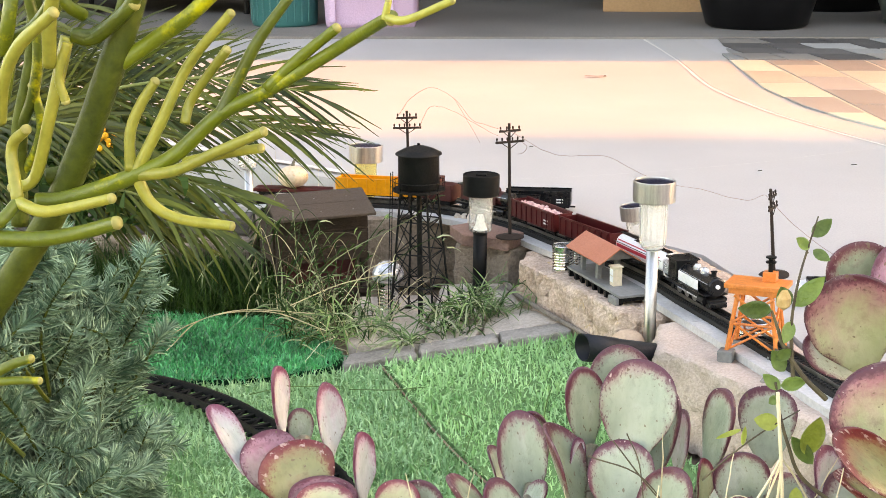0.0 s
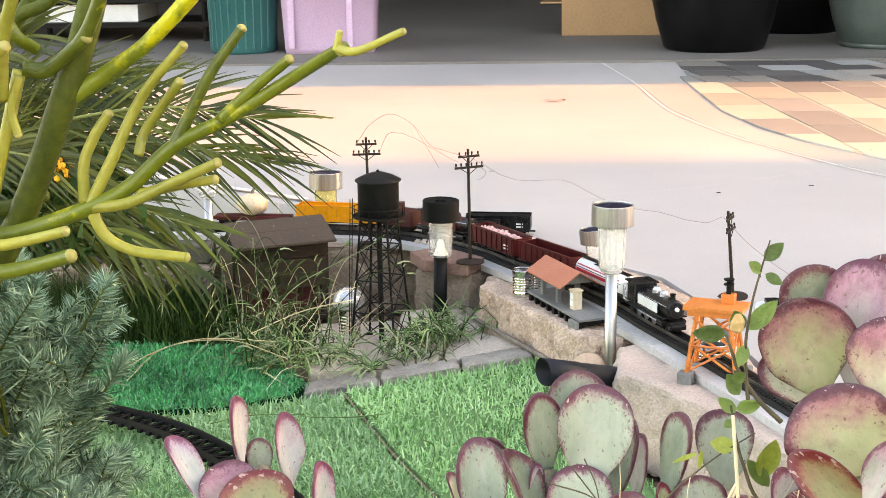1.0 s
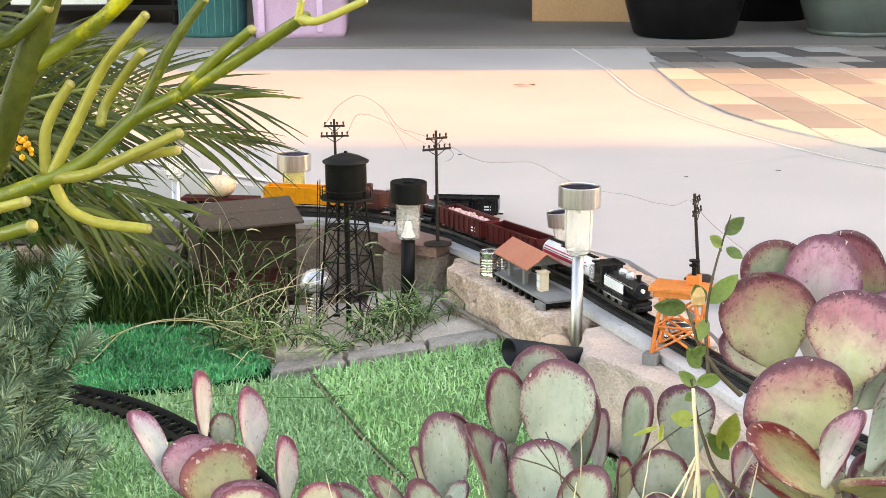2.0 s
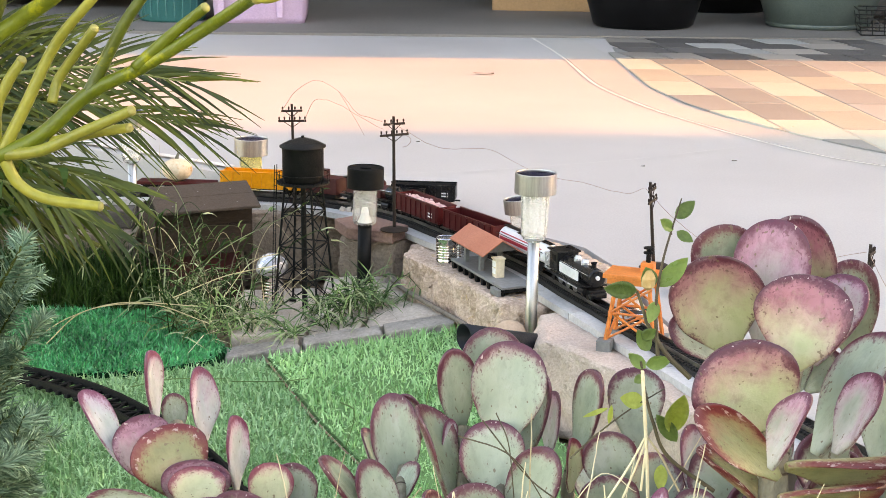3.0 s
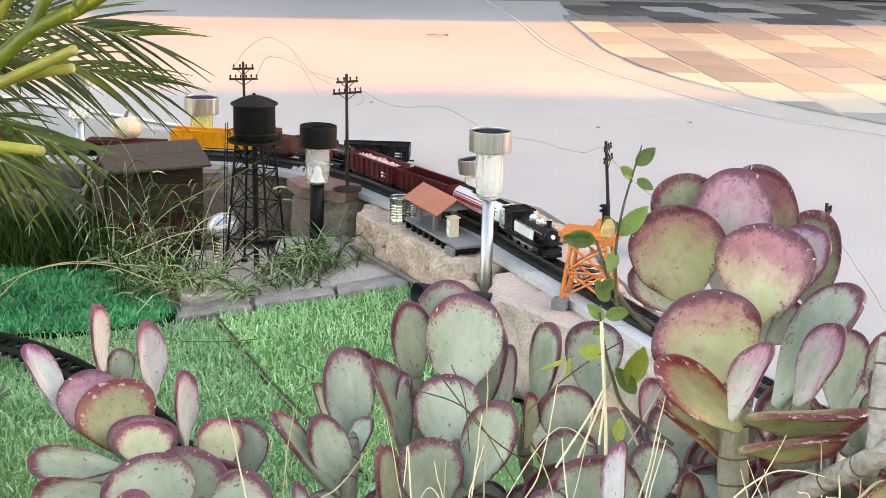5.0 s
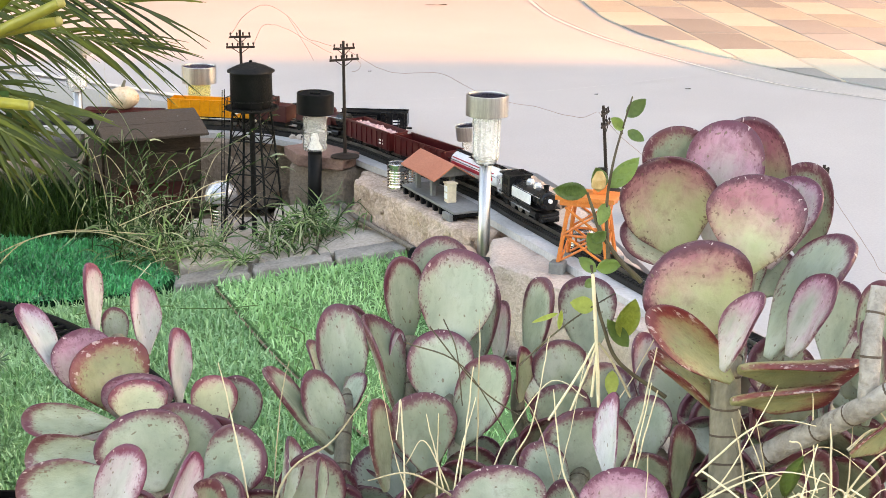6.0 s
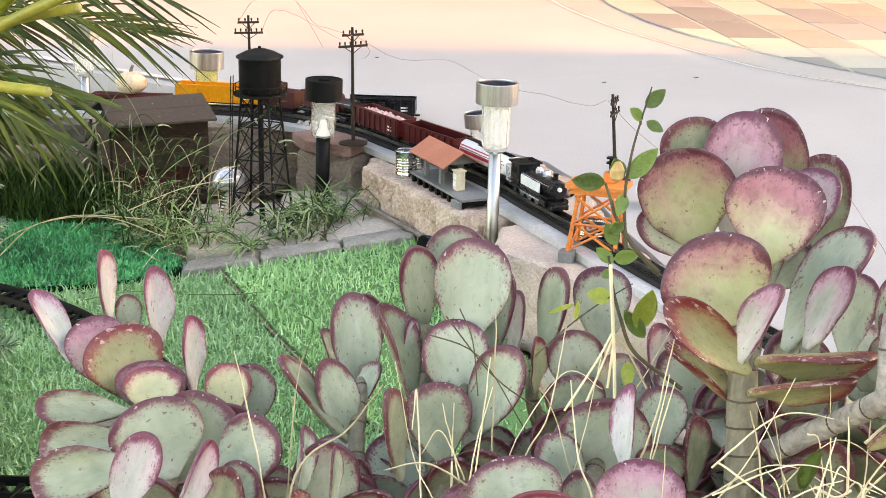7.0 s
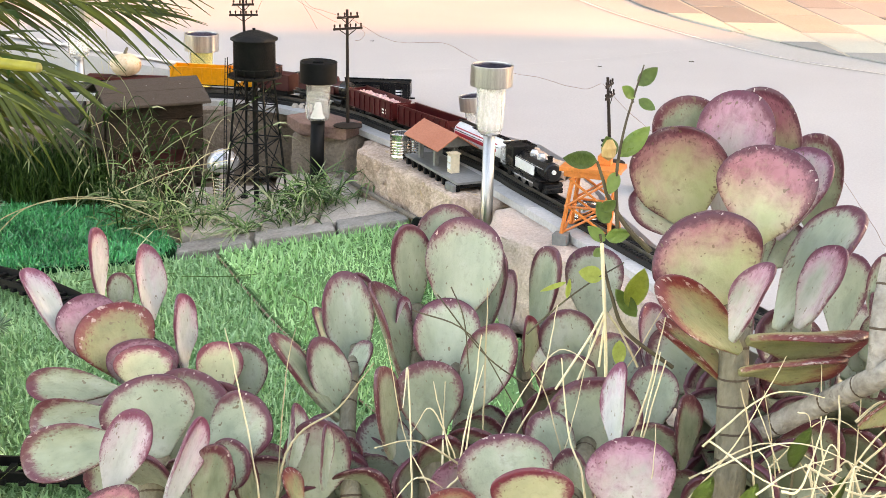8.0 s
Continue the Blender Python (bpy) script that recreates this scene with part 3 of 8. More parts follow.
# Pale stone given the grey block colour to stand for palm shadow.
solo("retaining_block", rough_block([(-1.5, 2.60), (-1.5, 2.95), (-0.57, 2.80), (-0.57, 2.575)], -0.12, -0.032, 0.01, 0.02, 0.006, 5), BLOCK_GREY, "weathered retaining block under a timber, greyed for palm shade", "retaining block", smooth=True)
solo("timber_edging", box(bmesh.new(), -1.5, -0.58, 2.60, 2.66, -0.03, 0.0, 0.003), TIMBER, "dark weathered timber edging on stone", "timber")
solo("brick", rough_block([(-0.226, 2.475), (-0.180, 2.515), (-0.104, 2.435), (-0.128, 2.378), (-0.200, 2.414)], 0.001, 0.020, 0.003, 0.012, 0.0015, 12), BRICK, "weathered red brick under a telegraph pole", "brick", smooth=True)


def tilted(bm, x0, y0, fx, fy):
    """Slopes the upper side of a stone."""
    for v in bm.verts:
        if v.co.z > -0.115:
            v.co.z += fx * (v.co.x - x0) + fy * (v.co.y - y0)
    return bm


solo("flagstone", rough_block([(-0.352, 2.19), (-0.37, 2.44), (-0.245, 2.46), (-0.245, 2.20)], -0.12, -0.09, 0.005, 0.014, 0.002, 21), FLAG, "pale cracked flagstone under the model tower", "flagstone", "flagstones", smooth=True)
for k, poly in enumerate(([(-0.240, 2.191), (-0.238, 2.44), (-0.168, 2.425), (-0.155, 2.31), (-0.165, 2.197)], [(-0.163, 2.428), (-0.132, 2.412), (-0.105, 2.352), (-0.108, 2.296), (-0.152, 2.304)], [(-0.160, 2.200), (-0.151, 2.298), (-0.103, 2.290), (-0.056, 2.243), (-0.036, 2.210)])):
    solo("flagstone", tilted(rough_block(poly, -0.12, -0.094 - 0.002 * k, 0.004, 0.012, 0.0026, 22 + k), -0.24, 2.196, 0.20, 0.10), FLAG, "pale cracked flagstone beside the retaining block", "flagstone", "flagstones", smooth=True)
for k, (x0, x1) in enumerate(((-0.35, -0.245), (-0.24, -0.13), (-0.125, -0.025))):
    y0 = 2.127 + (x0 + 0.35) * 0.10
    y1 = 2.127 + (x1 + 0.35) * 0.10
    solo("edging_paver", tilted(rough_block([(x0, y0), (x0 - 0.008, y0 + 0.050), (x1 - 0.008, y1 + 0.050), (x1, y1)], -0.12, -0.103, 0.004, 0.010, 0.0045, 30 + k), -0.35, y0, 0.145, 0.0), KERB_GREY, "grey concrete edging paver behind the turf", "edging paver", "edging pavers", smooth=True)
bm = bmesh.new()
bmesh.ops.create_icosphere(bm, subdivisions=3, radius=0.021)
for q in bm.verts:
    q.co = Vector((q.co.x * 1.1, q.co.y, q.co.z * 0.8)) * (1 + 0.08 * noise.noise(q.co * 60))
o = solo("pebble", bm, SAND_STONE, "smooth tan pebble by the spotlight", "stone", smooth=True)
o.location = (0.046, 2.022, -0.030)
bm = bmesh.new()
for k in range(26):
    r = random.Random(k)
    m = pose(r.uniform(-0.24, -0.06), r.uniform(2.52, 2.6), 0.012, r.uniform(0, 90), 0, r.uniform(0, 180)) @ Matrix.Scale(r.uniform(0.005, 0.011), 4)
    bmesh.ops.create_icosphere(bm, subdivisions=1, radius=1, matrix=m)
solo("gravel", bm, FLAG, "small pale stones along the track", kind="stuff")

# ---- artificial turf
MAT_LEFT = [(-0.95, 1.0), (-0.95, 2.02), (-0.36, 2.10), (-0.296, 2.129), (-0.246, 2.0), (-0.197, 1.869), (-0.15, 1.766), (-0.102, 1.666), (0.024, 1.40), (0.104, 1.0)]
MAT_RIGHT = [(-0.290, 2.133), (-0.02, 2.160), (0.045, 2.08), (0.07, 1.90), (0.11, 1.80), (0.17, 1.70), (0.25, 1.45), (0.30, 1.0), (0.112, 1.0), (0.034, 1.40), (-0.098, 1.672), (-0.190, 1.872)]
MAT_GREEN = [(-0.95, 2.06), (-0.95, 2.335), (-0.62, 2.345), (-0.47, 2.335), (-0.405, 2.26), (-0.352, 2.15), (-0.37, 2.10), (-0.45, 2.05), (-0.57, 2.03), (-0.72, 2.03)]


def turf(poly, z, n, length, width, lean, material, label, seed, curl=0.9, segments=2, backing=TURF_BACK, rise=0.0):
    ob = thing("artificial_turf", (0, 0, 0), label, "turf mat", "turf mats")
    lift = lambda px, py: rise * np.clip((px + 0.3) / 0.27, 0, 1) * np.clip((py - 1.8) / 0.34, 0, 1)
    back = prism(poly, -0.124, z)
    for q in back.verts:
        if q.co.z > -0.12:
            q.co.z += lift(q.co.x, q.co.y)
    part("backing", back, backing, ob)
    rng = np.random.default_rng(seed)
    lo, hi = np.min(poly, 0), np.max(poly, 0)
    x, y = rng.uniform(lo[0], hi[0], n), rng.uniform(lo[1], hi[1], n)
    keep = inside(x, y, poly)
    x, y = x[keep], y[keep]
    g = blades("turf_fibre", x, y, z + lift(x, y), length * rng.uniform(0.6, 1.15, len(x)), width, lean, material, ob, curl, segments, seed + 1)
    tagged(g, kind="stuff")
    return ob


turf(MAT_LEFT, -0.108, 84000, 0.0145, 0.0029, 0.65, TURF_SHADED, "light green artificial turf mat, darkened in colour for shrub shade", 3)
turf(MAT_RIGHT, -0.106, 42000, 0.0145, 0.0029, 0.65, TURF_LIGHT, "light green artificial turf mat with a raised edge", 5, rise=0.038)
turf(MAT_GREEN, -0.100, 46000, 0.0105, 0.0030, 1.05, TURF_EMERALD, "emerald green artificial turf mat, curled pile", 7, 0.8, 4, EMERALD_BACK)

ribbon("trim_turf_seam", [(-0.294, 2.131), (-0.193, 1.87), (-0.10, 1.669), (0.028, 1.40), (0.108, 1.0)], 0.0045, -0.1055, SOIL, "brown soil in the seam between turf mats")
foot = solo("edging_strip", tube(bmesh.new(), spline([(-0.136, 2.392, -0.048), (-0.113, 2.322, -0.050), (-0.064, 2.229, -0.052), (-0.009, 2.130, -0.054), (0.03, 2.05, -0.058)], 8), 0.0038, 6), EDGE_STRIP, "dark weathered edging strip at the foot of the block", "edging strip")


# ---- the model railway
TRACK = spline([(0.62, 1.0, 0), (0.36, 1.5, 0), (0.255, 1.75, 0), (0.17, 1.965, 0), (0.128, 2.068, 0), (0.09, 2.165, 0), (0.025, 2.288, 0), (-0.048, 2.398, 0), (-0.10, 2.482, 0), (-0.16, 2.55, 0), (-0.228, 2.605, 0), (-0.295, 2.64, 0), (-0.36, 2.658, 0), (-0.53, 2.68, 0), (-0.8, 2.69, 0), (-1.4, 2.69, 0)], 24)
ARC = [0.0]
for a, b in zip(TRACK, TRACK[1:]):
    ARC.append(ARC[-1] + (b - a).length)


def on_track(s):
    """Place and heading (towards the far end) at a length along the track."""
    k = min(max(int(np.searchsorted(ARC, s)), 1), len(ARC) - 1)
    f = (s - ARC[k - 1]) / (ARC[k] - ARC[k - 1])
    a, b = TRACK[max(k - 4, 0)], TRACK[min(k + 3, len(TRACK) - 1)]
    d = (b - a).normalized()
    return TRACK[k - 1].lerp(TRACK[k], f), d


def strip(bm, s0, s1, inner, outer, z0, z1, step=0.01):
    """A bar that follows the track between two offsets to its near side."""
    rows = []
    n = max(2, int((s1 - s0) / step))
    for k in range(n + 1):
        p, d = on_track(s0 + (s1 - s0) * k / n)
        side = Vector((-d.y, d.x, 0))
        rows.append([bm.verts.new(p + side * o + Vector((0, 0, z))) for o, z in ((inner, z0), (outer, z0), (outer, z1), (inner, z1))])
    for a, b in zip(rows, rows[1:]):
        for i in range(4):
            bm.faces.new((a[i], a[(i + 1) % 4], b[(i + 1) % 4], b[i]))
    bm.faces.new(rows[0][::-1])
    bm.faces.new(rows[-1])
    bmesh.ops.recalc_face_normals(bm, faces=bm.faces)
    return bm


RAIL_TOP = 0.0235
END = ARC[-1]
S_NEAR = 0.2
plank = thing("track_bed", (0, 0, 0), "grey plank bed under the model railway track", "track bed")
cuts = [S_NEAR, 0.86, 1.10, 1.21, 1.45, 1.72, 2.1, END]
for a, b in zip(cuts, cuts[1:]):
    part("plank", strip(bmesh.new(), a + 0.001, b - 0.001, -0.022, 0.040, 0.001, 0.0105), PLANK_GREY, plank)
track = thing("model_railway_track", (0, 0, 0), "black model railway track with worn steel rails", "track")
part("roadbed", strip(bmesh.new(), S_NEAR, END, -0.0175, 0.0175, 0.0107, 0.0165), TIE, track)
for o in (-0.0083, 0.0083):
    part("rail", strip(bmesh.new(), S_NEAR, END, o - 0.0007, o + 0.0007, 0.0175, RAIL_TOP), RAIL, track, "steel rail")
tie_bm = mesh_of("tie", box(bmesh.new(), -0.0019, 0.0019, -0.0145, 0.0145, 0.0165, 0.0190), TIE)
s = 0.55
while s < 1.95:
    p, d = on_track(s)
    o = new("tie", tie_bm)
    o.parent = track
    o.matrix_local = Matrix.Translation(p) @ Matrix.Rotation(math.atan2(d.y, d.x), 4, "Z")
    s += 0.0062


def wheels(ob, length, r=0.0052):
    """Two trucks with two wheelsets each."""
    for c in (-length / 2 + 0.022, length / 2 - 0.022):
        t = part("truck", box(bmesh.new(), c - 0.014, c + 0.014, -0.0105, 0.0105, 0.004, 0.0085, 0.001), BLACK_PLASTIC, ob, "black wheel truck")
        for w in (c - 0.009, c + 0.009):
            for sgn in (-1, 1):
                part("wheel", tube(bmesh.new(), [(w, sgn * 0.0068, r), (w, sgn * 0.0092, r)], r, 12), BLACK_METAL, t)


def car(name, s_mid, length, label, category):
    """A vehicle on the rails, long side along the track, +x towards the near end."""
    (a, _), (b, _) = on_track(s_mid - length * 0.32), on_track(s_mid + length * 0.32)
    d = a - b
    ob = thing(name, ((a.x + b.x) / 2, (a.y + b.y) / 2, RAIL_TOP), label, category, rot=math.degrees(math.atan2(d.y, d.x)))
    return ob


def gondola(ob, length, material, height=0.027, ribs=9, load=None):
    w, z0 = 0.016, 0.009
    bm = box(bmesh.new(), -length / 2, length / 2, -w, w, z0, z0 + 0.004, 0.0006)
    part("floor", bm, material, ob)
    for sgn in (-1, 1):
        side = part("side", box(bmesh.new(), -length / 2, length / 2, sgn * w - 0.0009, sgn * w + 0.0009, z0 + 0.004, z0 + height, 0.0004), material, ob)
        part("top_rim", box(bmesh.new(), -length / 2 - 0.001, length / 2 + 0.001, sgn * w - 0.0017, sgn * w + 0.0017, z0 + height, z0 + height + 0.0016, 0.0004), material, side)
        for k in range(ribs):
            x = -length / 2 + 0.004 + (length - 0.008) * k / (ribs - 1)
            part("rib", box(bmesh.new(), x - 0.0008, x + 0.0008, sgn * (w + 0.0016) - 0.0009, sgn * (w + 0.0016) + 0.0009, z0 + 0.002, z0 + height - 0.001), material, side)
        for k in range(2):
            part("lettering_bar", box(bmesh.new(), length * 0.28, length * 0.28 + 0.012, sgn * (w + 0.0009) - 0.0002, sgn * (w + 0.0009) + 0.0002, z0 + 0.012 - 0.005 * k, z0 + 0.0145 - 0.005 * k), WHITE_PLASTIC, side, "white lettering")
        part("end", box(bmesh.new(), sgn * length / 2 - 0.001, sgn * length / 2 + 0.001, -w, w, z0 + 0.004, z0 + height, 0.0004), material, ob)
    part("underframe", box(bmesh.new(), -length / 2 + 0.002, length / 2 - 0.002, -0.006, 0.006, 0.0055, z0), BLACK_PLASTIC, ob)
    part("coupler", box(bmesh.new(), -length / 2 - 0.008, length / 2 + 0.008, -0.0018, 0.0018, 0.006, 0.0085), BLACK_PLASTIC, ob)
    wheels(ob, length)
    if load:
        bm = bmesh.new()
        r = random.Random(5)
        for k in range(170):
            m = pose(r.uniform(-length / 2 + 0.006, length / 2 - 0.006), r.uniform(-w + 0.004, w - 0.004), z0 + height * 0.72 + r.uniform(-0.003, 0.004), r.uniform(0, 90), 0, r.uniform(0, 90)) @ Matrix.Scale(r.uniform(0.0022, 0.0042), 4)
            bmesh.ops.create_icosphere(bm, subdivisions=1, radius=1, matrix=m)
        box(bm, -length / 2 + 0.002, length / 2 - 0.002, -w + 0.001, w - 0.001, z0 + 0.004, z0 + height * 0.7)
        part("load", bm, load, ob, "heap of pink gravel")
    return ob


def steam_engine(ob, length, material, boiler_mat, dome_mat, panel_mat):
    """A small steam locomotive: frame, boiler, domes, stack, cab, drivers and rods."""
    h = length / 2
    part("frame", box(bmesh.new(), -h, h, -0.0115, 0.0115, 0.0085, 0.0135, 0.0008), GLOSS_BLACK, ob)
    part("running_board", box(bmesh.new(), -h + 0.01, h - 0.006, -0.0165, 0.0165, 0.0175, 0.0190, 0.0004), GLOSS_BLACK, ob)
    part("boiler", tube(bmesh.new(), [(-h * 0.35, 0, 0.0285), (h * 0.70, 0, 0.0285)], 0.0118, 24), boiler_mat, ob)
    part("smokebox", tube(bmesh.new(), [(h * 0.70, 0, 0.0285), (h * 0.93, 0, 0.0285), (h * 0.955, 0, 0.0285)], [0.0126, 0.0126, 0.0105], 24), GLOSS_BLACK, ob, "black smokebox front")
    part("headlight", tube(bmesh.new(), [(h * 0.95, 0, 0.030), (h * 1.0, 0, 0.030)], 0.0028, 12), WHITE_PLASTIC, ob, "round white headlight")
    part("stack", lathe(bmesh.new(), [(0.0036, 0.037), (0.0033, 0.046), (0.0045, 0.048), (0.0, 0.048)], 14, (h * 0.80, 0)), GLOSS_BLACK, ob)
    for x in (h * 0.1, h * 0.42):
        part("dome", lathe(bmesh.new(), [(0.0058, 0.037), (0.0055, 0.043), (0.0035, 0.0465), (0.0, 0.047)], 14, (x, 0)), dome_mat, ob)
    cab = part("cab", box(bmesh.new(), -h * 0.72, -h * 0.35, -0.0155, 0.0155, 0.0185, 0.043, 0.001), material, ob)
    part("cab_roof", box(bmesh.new(), -h * 0.80, -h * 0.30, -0.0175, 0.0175, 0.043, 0.0455, 0.001), GLOSS_BLACK, cab)
    for sgn in (-1, 1):
        part("cab_window", box(bmesh.new(), -h * 0.62, -h * 0.45, sgn * 0.0157 - 0.0003, sgn * 0.0157 + 0.0003, 0.031, 0.039), BLACK_PLASTIC, cab)
        part("side_panel", box(bmesh.new(), -h * 0.30, h * 0.55, sgn * 0.0140 - 0.0005, sgn * 0.0140 + 0.0005, 0.0195, 0.0325, 0.0004), panel_mat, ob)
        part("handrail", tube(bmesh.new(), [(-h * 0.3, sgn * 0.0128, 0.0335), (h * 0.9, sgn * 0.0128, 0.0335)], 0.0005, 6), SILVER, ob)
        part("cylinder", tube(bmesh.new(), [(h * 0.62, sgn * 0.0135, 0.0105), (h * 0.86, sgn * 0.0135, 0.0105)], 0.0042, 12), GLOSS_BLACK, ob)
        for k, x in enumerate((-h * 0.35, -h * 0.02, h * 0.31)):
            wheel = part("driver", tube(bmesh.new(), [(x, sgn * 0.0075, 0.0088), (x, sgn * 0.0102, 0.0088)], 0.0088, 18), BLACK_METAL, ob)
            part("tyre", tube(bmesh.new(), [(x, sgn * 0.0074, 0.0088), (x, sgn * 0.0104, 0.0088)], 0.0081, 18), RAIL, wheel)
        part("side_rod", box(bmesh.new(), -h * 0.4, h * 0.72, sgn * 0.0112 - 0.0005, sgn * 0.0112 + 0.0005, 0.0072, 0.0092), SILVER, ob)
        for x in (h * 0.62, h * 0.84, -h * 0.7):
            part("wheel", tube(bmesh.new(), [(x, sgn * 0.0075, 0.005), (x, sgn * 0.0098, 0.005)], 0.005, 14), BLACK_METAL, ob)
    part("pilot", box(bmesh.new(), h * 0.93, h * 1.05, -0.012, 0.012, 0.003, 0.0105, 0.002), GLOSS_BLACK, ob)


def tank_car(ob, length):
    h = length / 2
    part("tank", tube(bmesh.new(), [(-h + 0.002, 0, 0.0255), (-h + 0.006, 0, 0.0255), (h - 0.006, 0, 0.0255), (h - 0.002, 0, 0.0255)], [0.010, 0.0142, 0.0142, 0.010], 28), WHITE_PLASTIC, ob, "white tank", True)
    for sgn in (-1, 1):
        bm = bmesh.new()
        for z0, z1 in ((0.0225, 0.0275), (0.0320, 0.0335)):
            pts = [(sgn * math.sqrt(max(0, 0.01435 ** 2 - (z - 0.0255) ** 2)), z) for z in np.linspace(z0, z1, 4)]
            for (ya, za), (yb, zb) in zip(pts, pts[1:]):
                bm.faces.new([bm.verts.new(q) for q in ((-h + 0.008, ya, za), (h - 0.008, ya, za), (h - 0.008, yb, zb), (-h + 0.008, yb, zb))])
        part("stripe", bm, STRIPE_RED, ob, "dark red stripe")
        part("handrail", tube(bmesh.new(), [(-h, sgn * 0.0150, 0.030), (h, sgn * 0.0150, 0.030)], 0.0005, 6), GLOSS_BLACK, ob)
    part("walkway", box(bmesh.new(), -h, h, -0.004, 0.004, 0.0400, 0.0412), GLOSS_BLACK, ob)
    part("dome", lathe(bmesh.new(), [(0.006, 0.038), (0.006, 0.044), (0.0, 0.0452)], 16), GLOSS_BLACK, ob)
    part("platform", box(bmesh.new(), -0.011, 0.011, -0.013, 0.013, 0.0412, 0.0420), GLOSS_BLACK, ob)
    part("underframe", box(bmesh.new(), -h - 0.003, h + 0.003, -0.009, 0.009, 0.0085, 0.0115), GLOSS_BLACK, ob)
    wheels(ob, length)


def length_at(x):
    """The length along the track where it passes x (x falls all along)."""
    return ARC[min(range(len(TRACK)), key=lambda k: abs(TRACK[k].x - x))]


nose = length_at(0.158)
spot = nose
engine = car("steam_locomotive", spot + 0.068, 0.136, "black and silver model steam locomotive on the track", "locomotive")
steam_engine(engine, 0.136, GLOSS_BLACK, GLOSS_BLACK, SILVER, WHITE_PLASTIC)
part("tender_tank", box(bmesh.new(), -0.068, -0.053, -0.0145, 0.0145, 0.0135, 0.036, 0.001), SILVER, engine)
spot += 0.142
tank = car("tank_wagon", spot + 0.076, 0.138, "white model tank wagon with dark red stripe", "railway wagon")
tank_car(tank, 0.138)
spot += 0.155
for label, material, load in (("maroon open model gondola wagon, empty", MAROON, None), ("maroon model gondola wagon loaded with pink gravel", MAROON, PINK_LOAD)):
    g = car("gondola_wagon", spot + 0.070, 0.134, label, "railway wagon")
    gondola(g, 0.134, material, load=load)
    spot += 0.148
engine2 = car("steam_locomotive", spot + 0.066, 0.128, "dull maroon model steam locomotive, coupled in the train", "locomotive")
steam_engine(engine2, 0.128, DULL_MAROON, DULL_MAROON, DULL_MAROON, DULL_MAROON)
spot += 0.136
tender = car("tender", spot + 0.034, 0.066, "dull maroon model tender behind the locomotive", "railway wagon")
part("body", box(bmesh.new(), -0.033, 0.033, -0.0155, 0.0155, 0.010, 0.037, 0.001), DULL_MAROON, tender)
part("coal_bunker", box(bmesh.new(), -0.026, 0.004, -0.011, 0.011, 0.037, 0.048, 0.001), DULL_MAROON, tender)
part("truck", box(bmesh.new(), -0.028, 0.028, -0.0105, 0.0105, 0.002, 0.0095, 0.001), BLACK_PLASTIC, tender)
spot += 0.074
g = car("gondola_wagon", spot + 0.075, 0.146, "yellow-orange open model gondola wagon", "railway wagon")
gondola(g, 0.146, YELLOW_ORANGE)
spot += 0.160
flat = car("flat_wagon", spot + 0.07, 0.135, "maroon model flat wagon carrying a small pumpkin", "railway wagon")
part("deck", box(bmesh.new(), -0.068, 0.068, -0.016, 0.016, 0.009, 0.0145, 0.001), MAROON, flat)
part("underframe", box(bmesh.new(), -0.064, 0.064, -0.006, 0.006, 0.0055, 0.009), BLACK_PLASTIC, flat)
wheels(flat, 0.135)
bm = bmesh.new()
bmesh.ops.create_uvsphere(bm, u_segments=48, v_segments=20, radius=0.027)
for q in bm.verts:
    a = math.atan2(q.co.y, q.co.x)
    k = 1 - 0.07 * abs(math.sin(5 * a)) ** 0.6
    q.co = Vector((q.co.x * k, q.co.y * k, q.co.z * 0.72))
pumpkin = thing("pumpkin", flat.location + Vector((0, 0, 0.0338)), "small cream pumpkin strapped on a flat wagon", "pumpkin")
part("flesh", bm, PUMPKIN, pumpkin, "", True)
part("stalk", tube(bmesh.new(), [(0, 0, 0.017), (0.001, 0, 0.023), (0.004, 0, 0.030)], [0.004, 0.0028, 0.0022], 8), TRUNK, pumpkin, "dry stalk")

# two black wagons parked beside the main line
for at, rot, l, label in (((-0.150, 2.642, 0.0), -14, 0.125, "black model hopper wagon parked beside the main line"), ((-0.088, 2.690, 0.0), -5, 0.11, "black model coal wagon with a sloping end, parked")):
    h = thing("hopper_wagon", at, label, "railway wagon", "parked wagons", rot)
    gondola(h, l, GLOSS_BLACK, 0.026, 11)
    for sgn in (-1, 1):
        bm = bmesh.new()
        q = [bm.verts.new(p) for p in ((sgn * 0.012, -0.013, 0.009), (sgn * 0.012, 0.013, 0.009), (sgn * 0.034, 0.013, 0.009), (sgn * 0.034, -0.013, 0.009), (sgn * 0.018, -0.010, 0.003), (sgn * 0.018, 0.010, 0.003), (sgn * 0.026, 0.010, 0.003), (sgn * 0.026, -0.010, 0.003))]
        for f in ((0, 1, 2, 3), (4, 5, 6, 7), (0, 1, 5, 4), (1, 2, 6, 5), (2, 3, 7, 6), (3, 0, 4, 7)):
            bm.faces.new([q[i] for i in f])
        bmesh.ops.recalc_face_normals(bm, faces=bm.faces)
        part("chute", bm, GLOSS_BLACK, h)
    part("lid", box(bmesh.new(), -l / 2, l / 2, -0.0155, 0.0155, 0.030, 0.0345, 0.001), BLACK_PLASTIC, h)


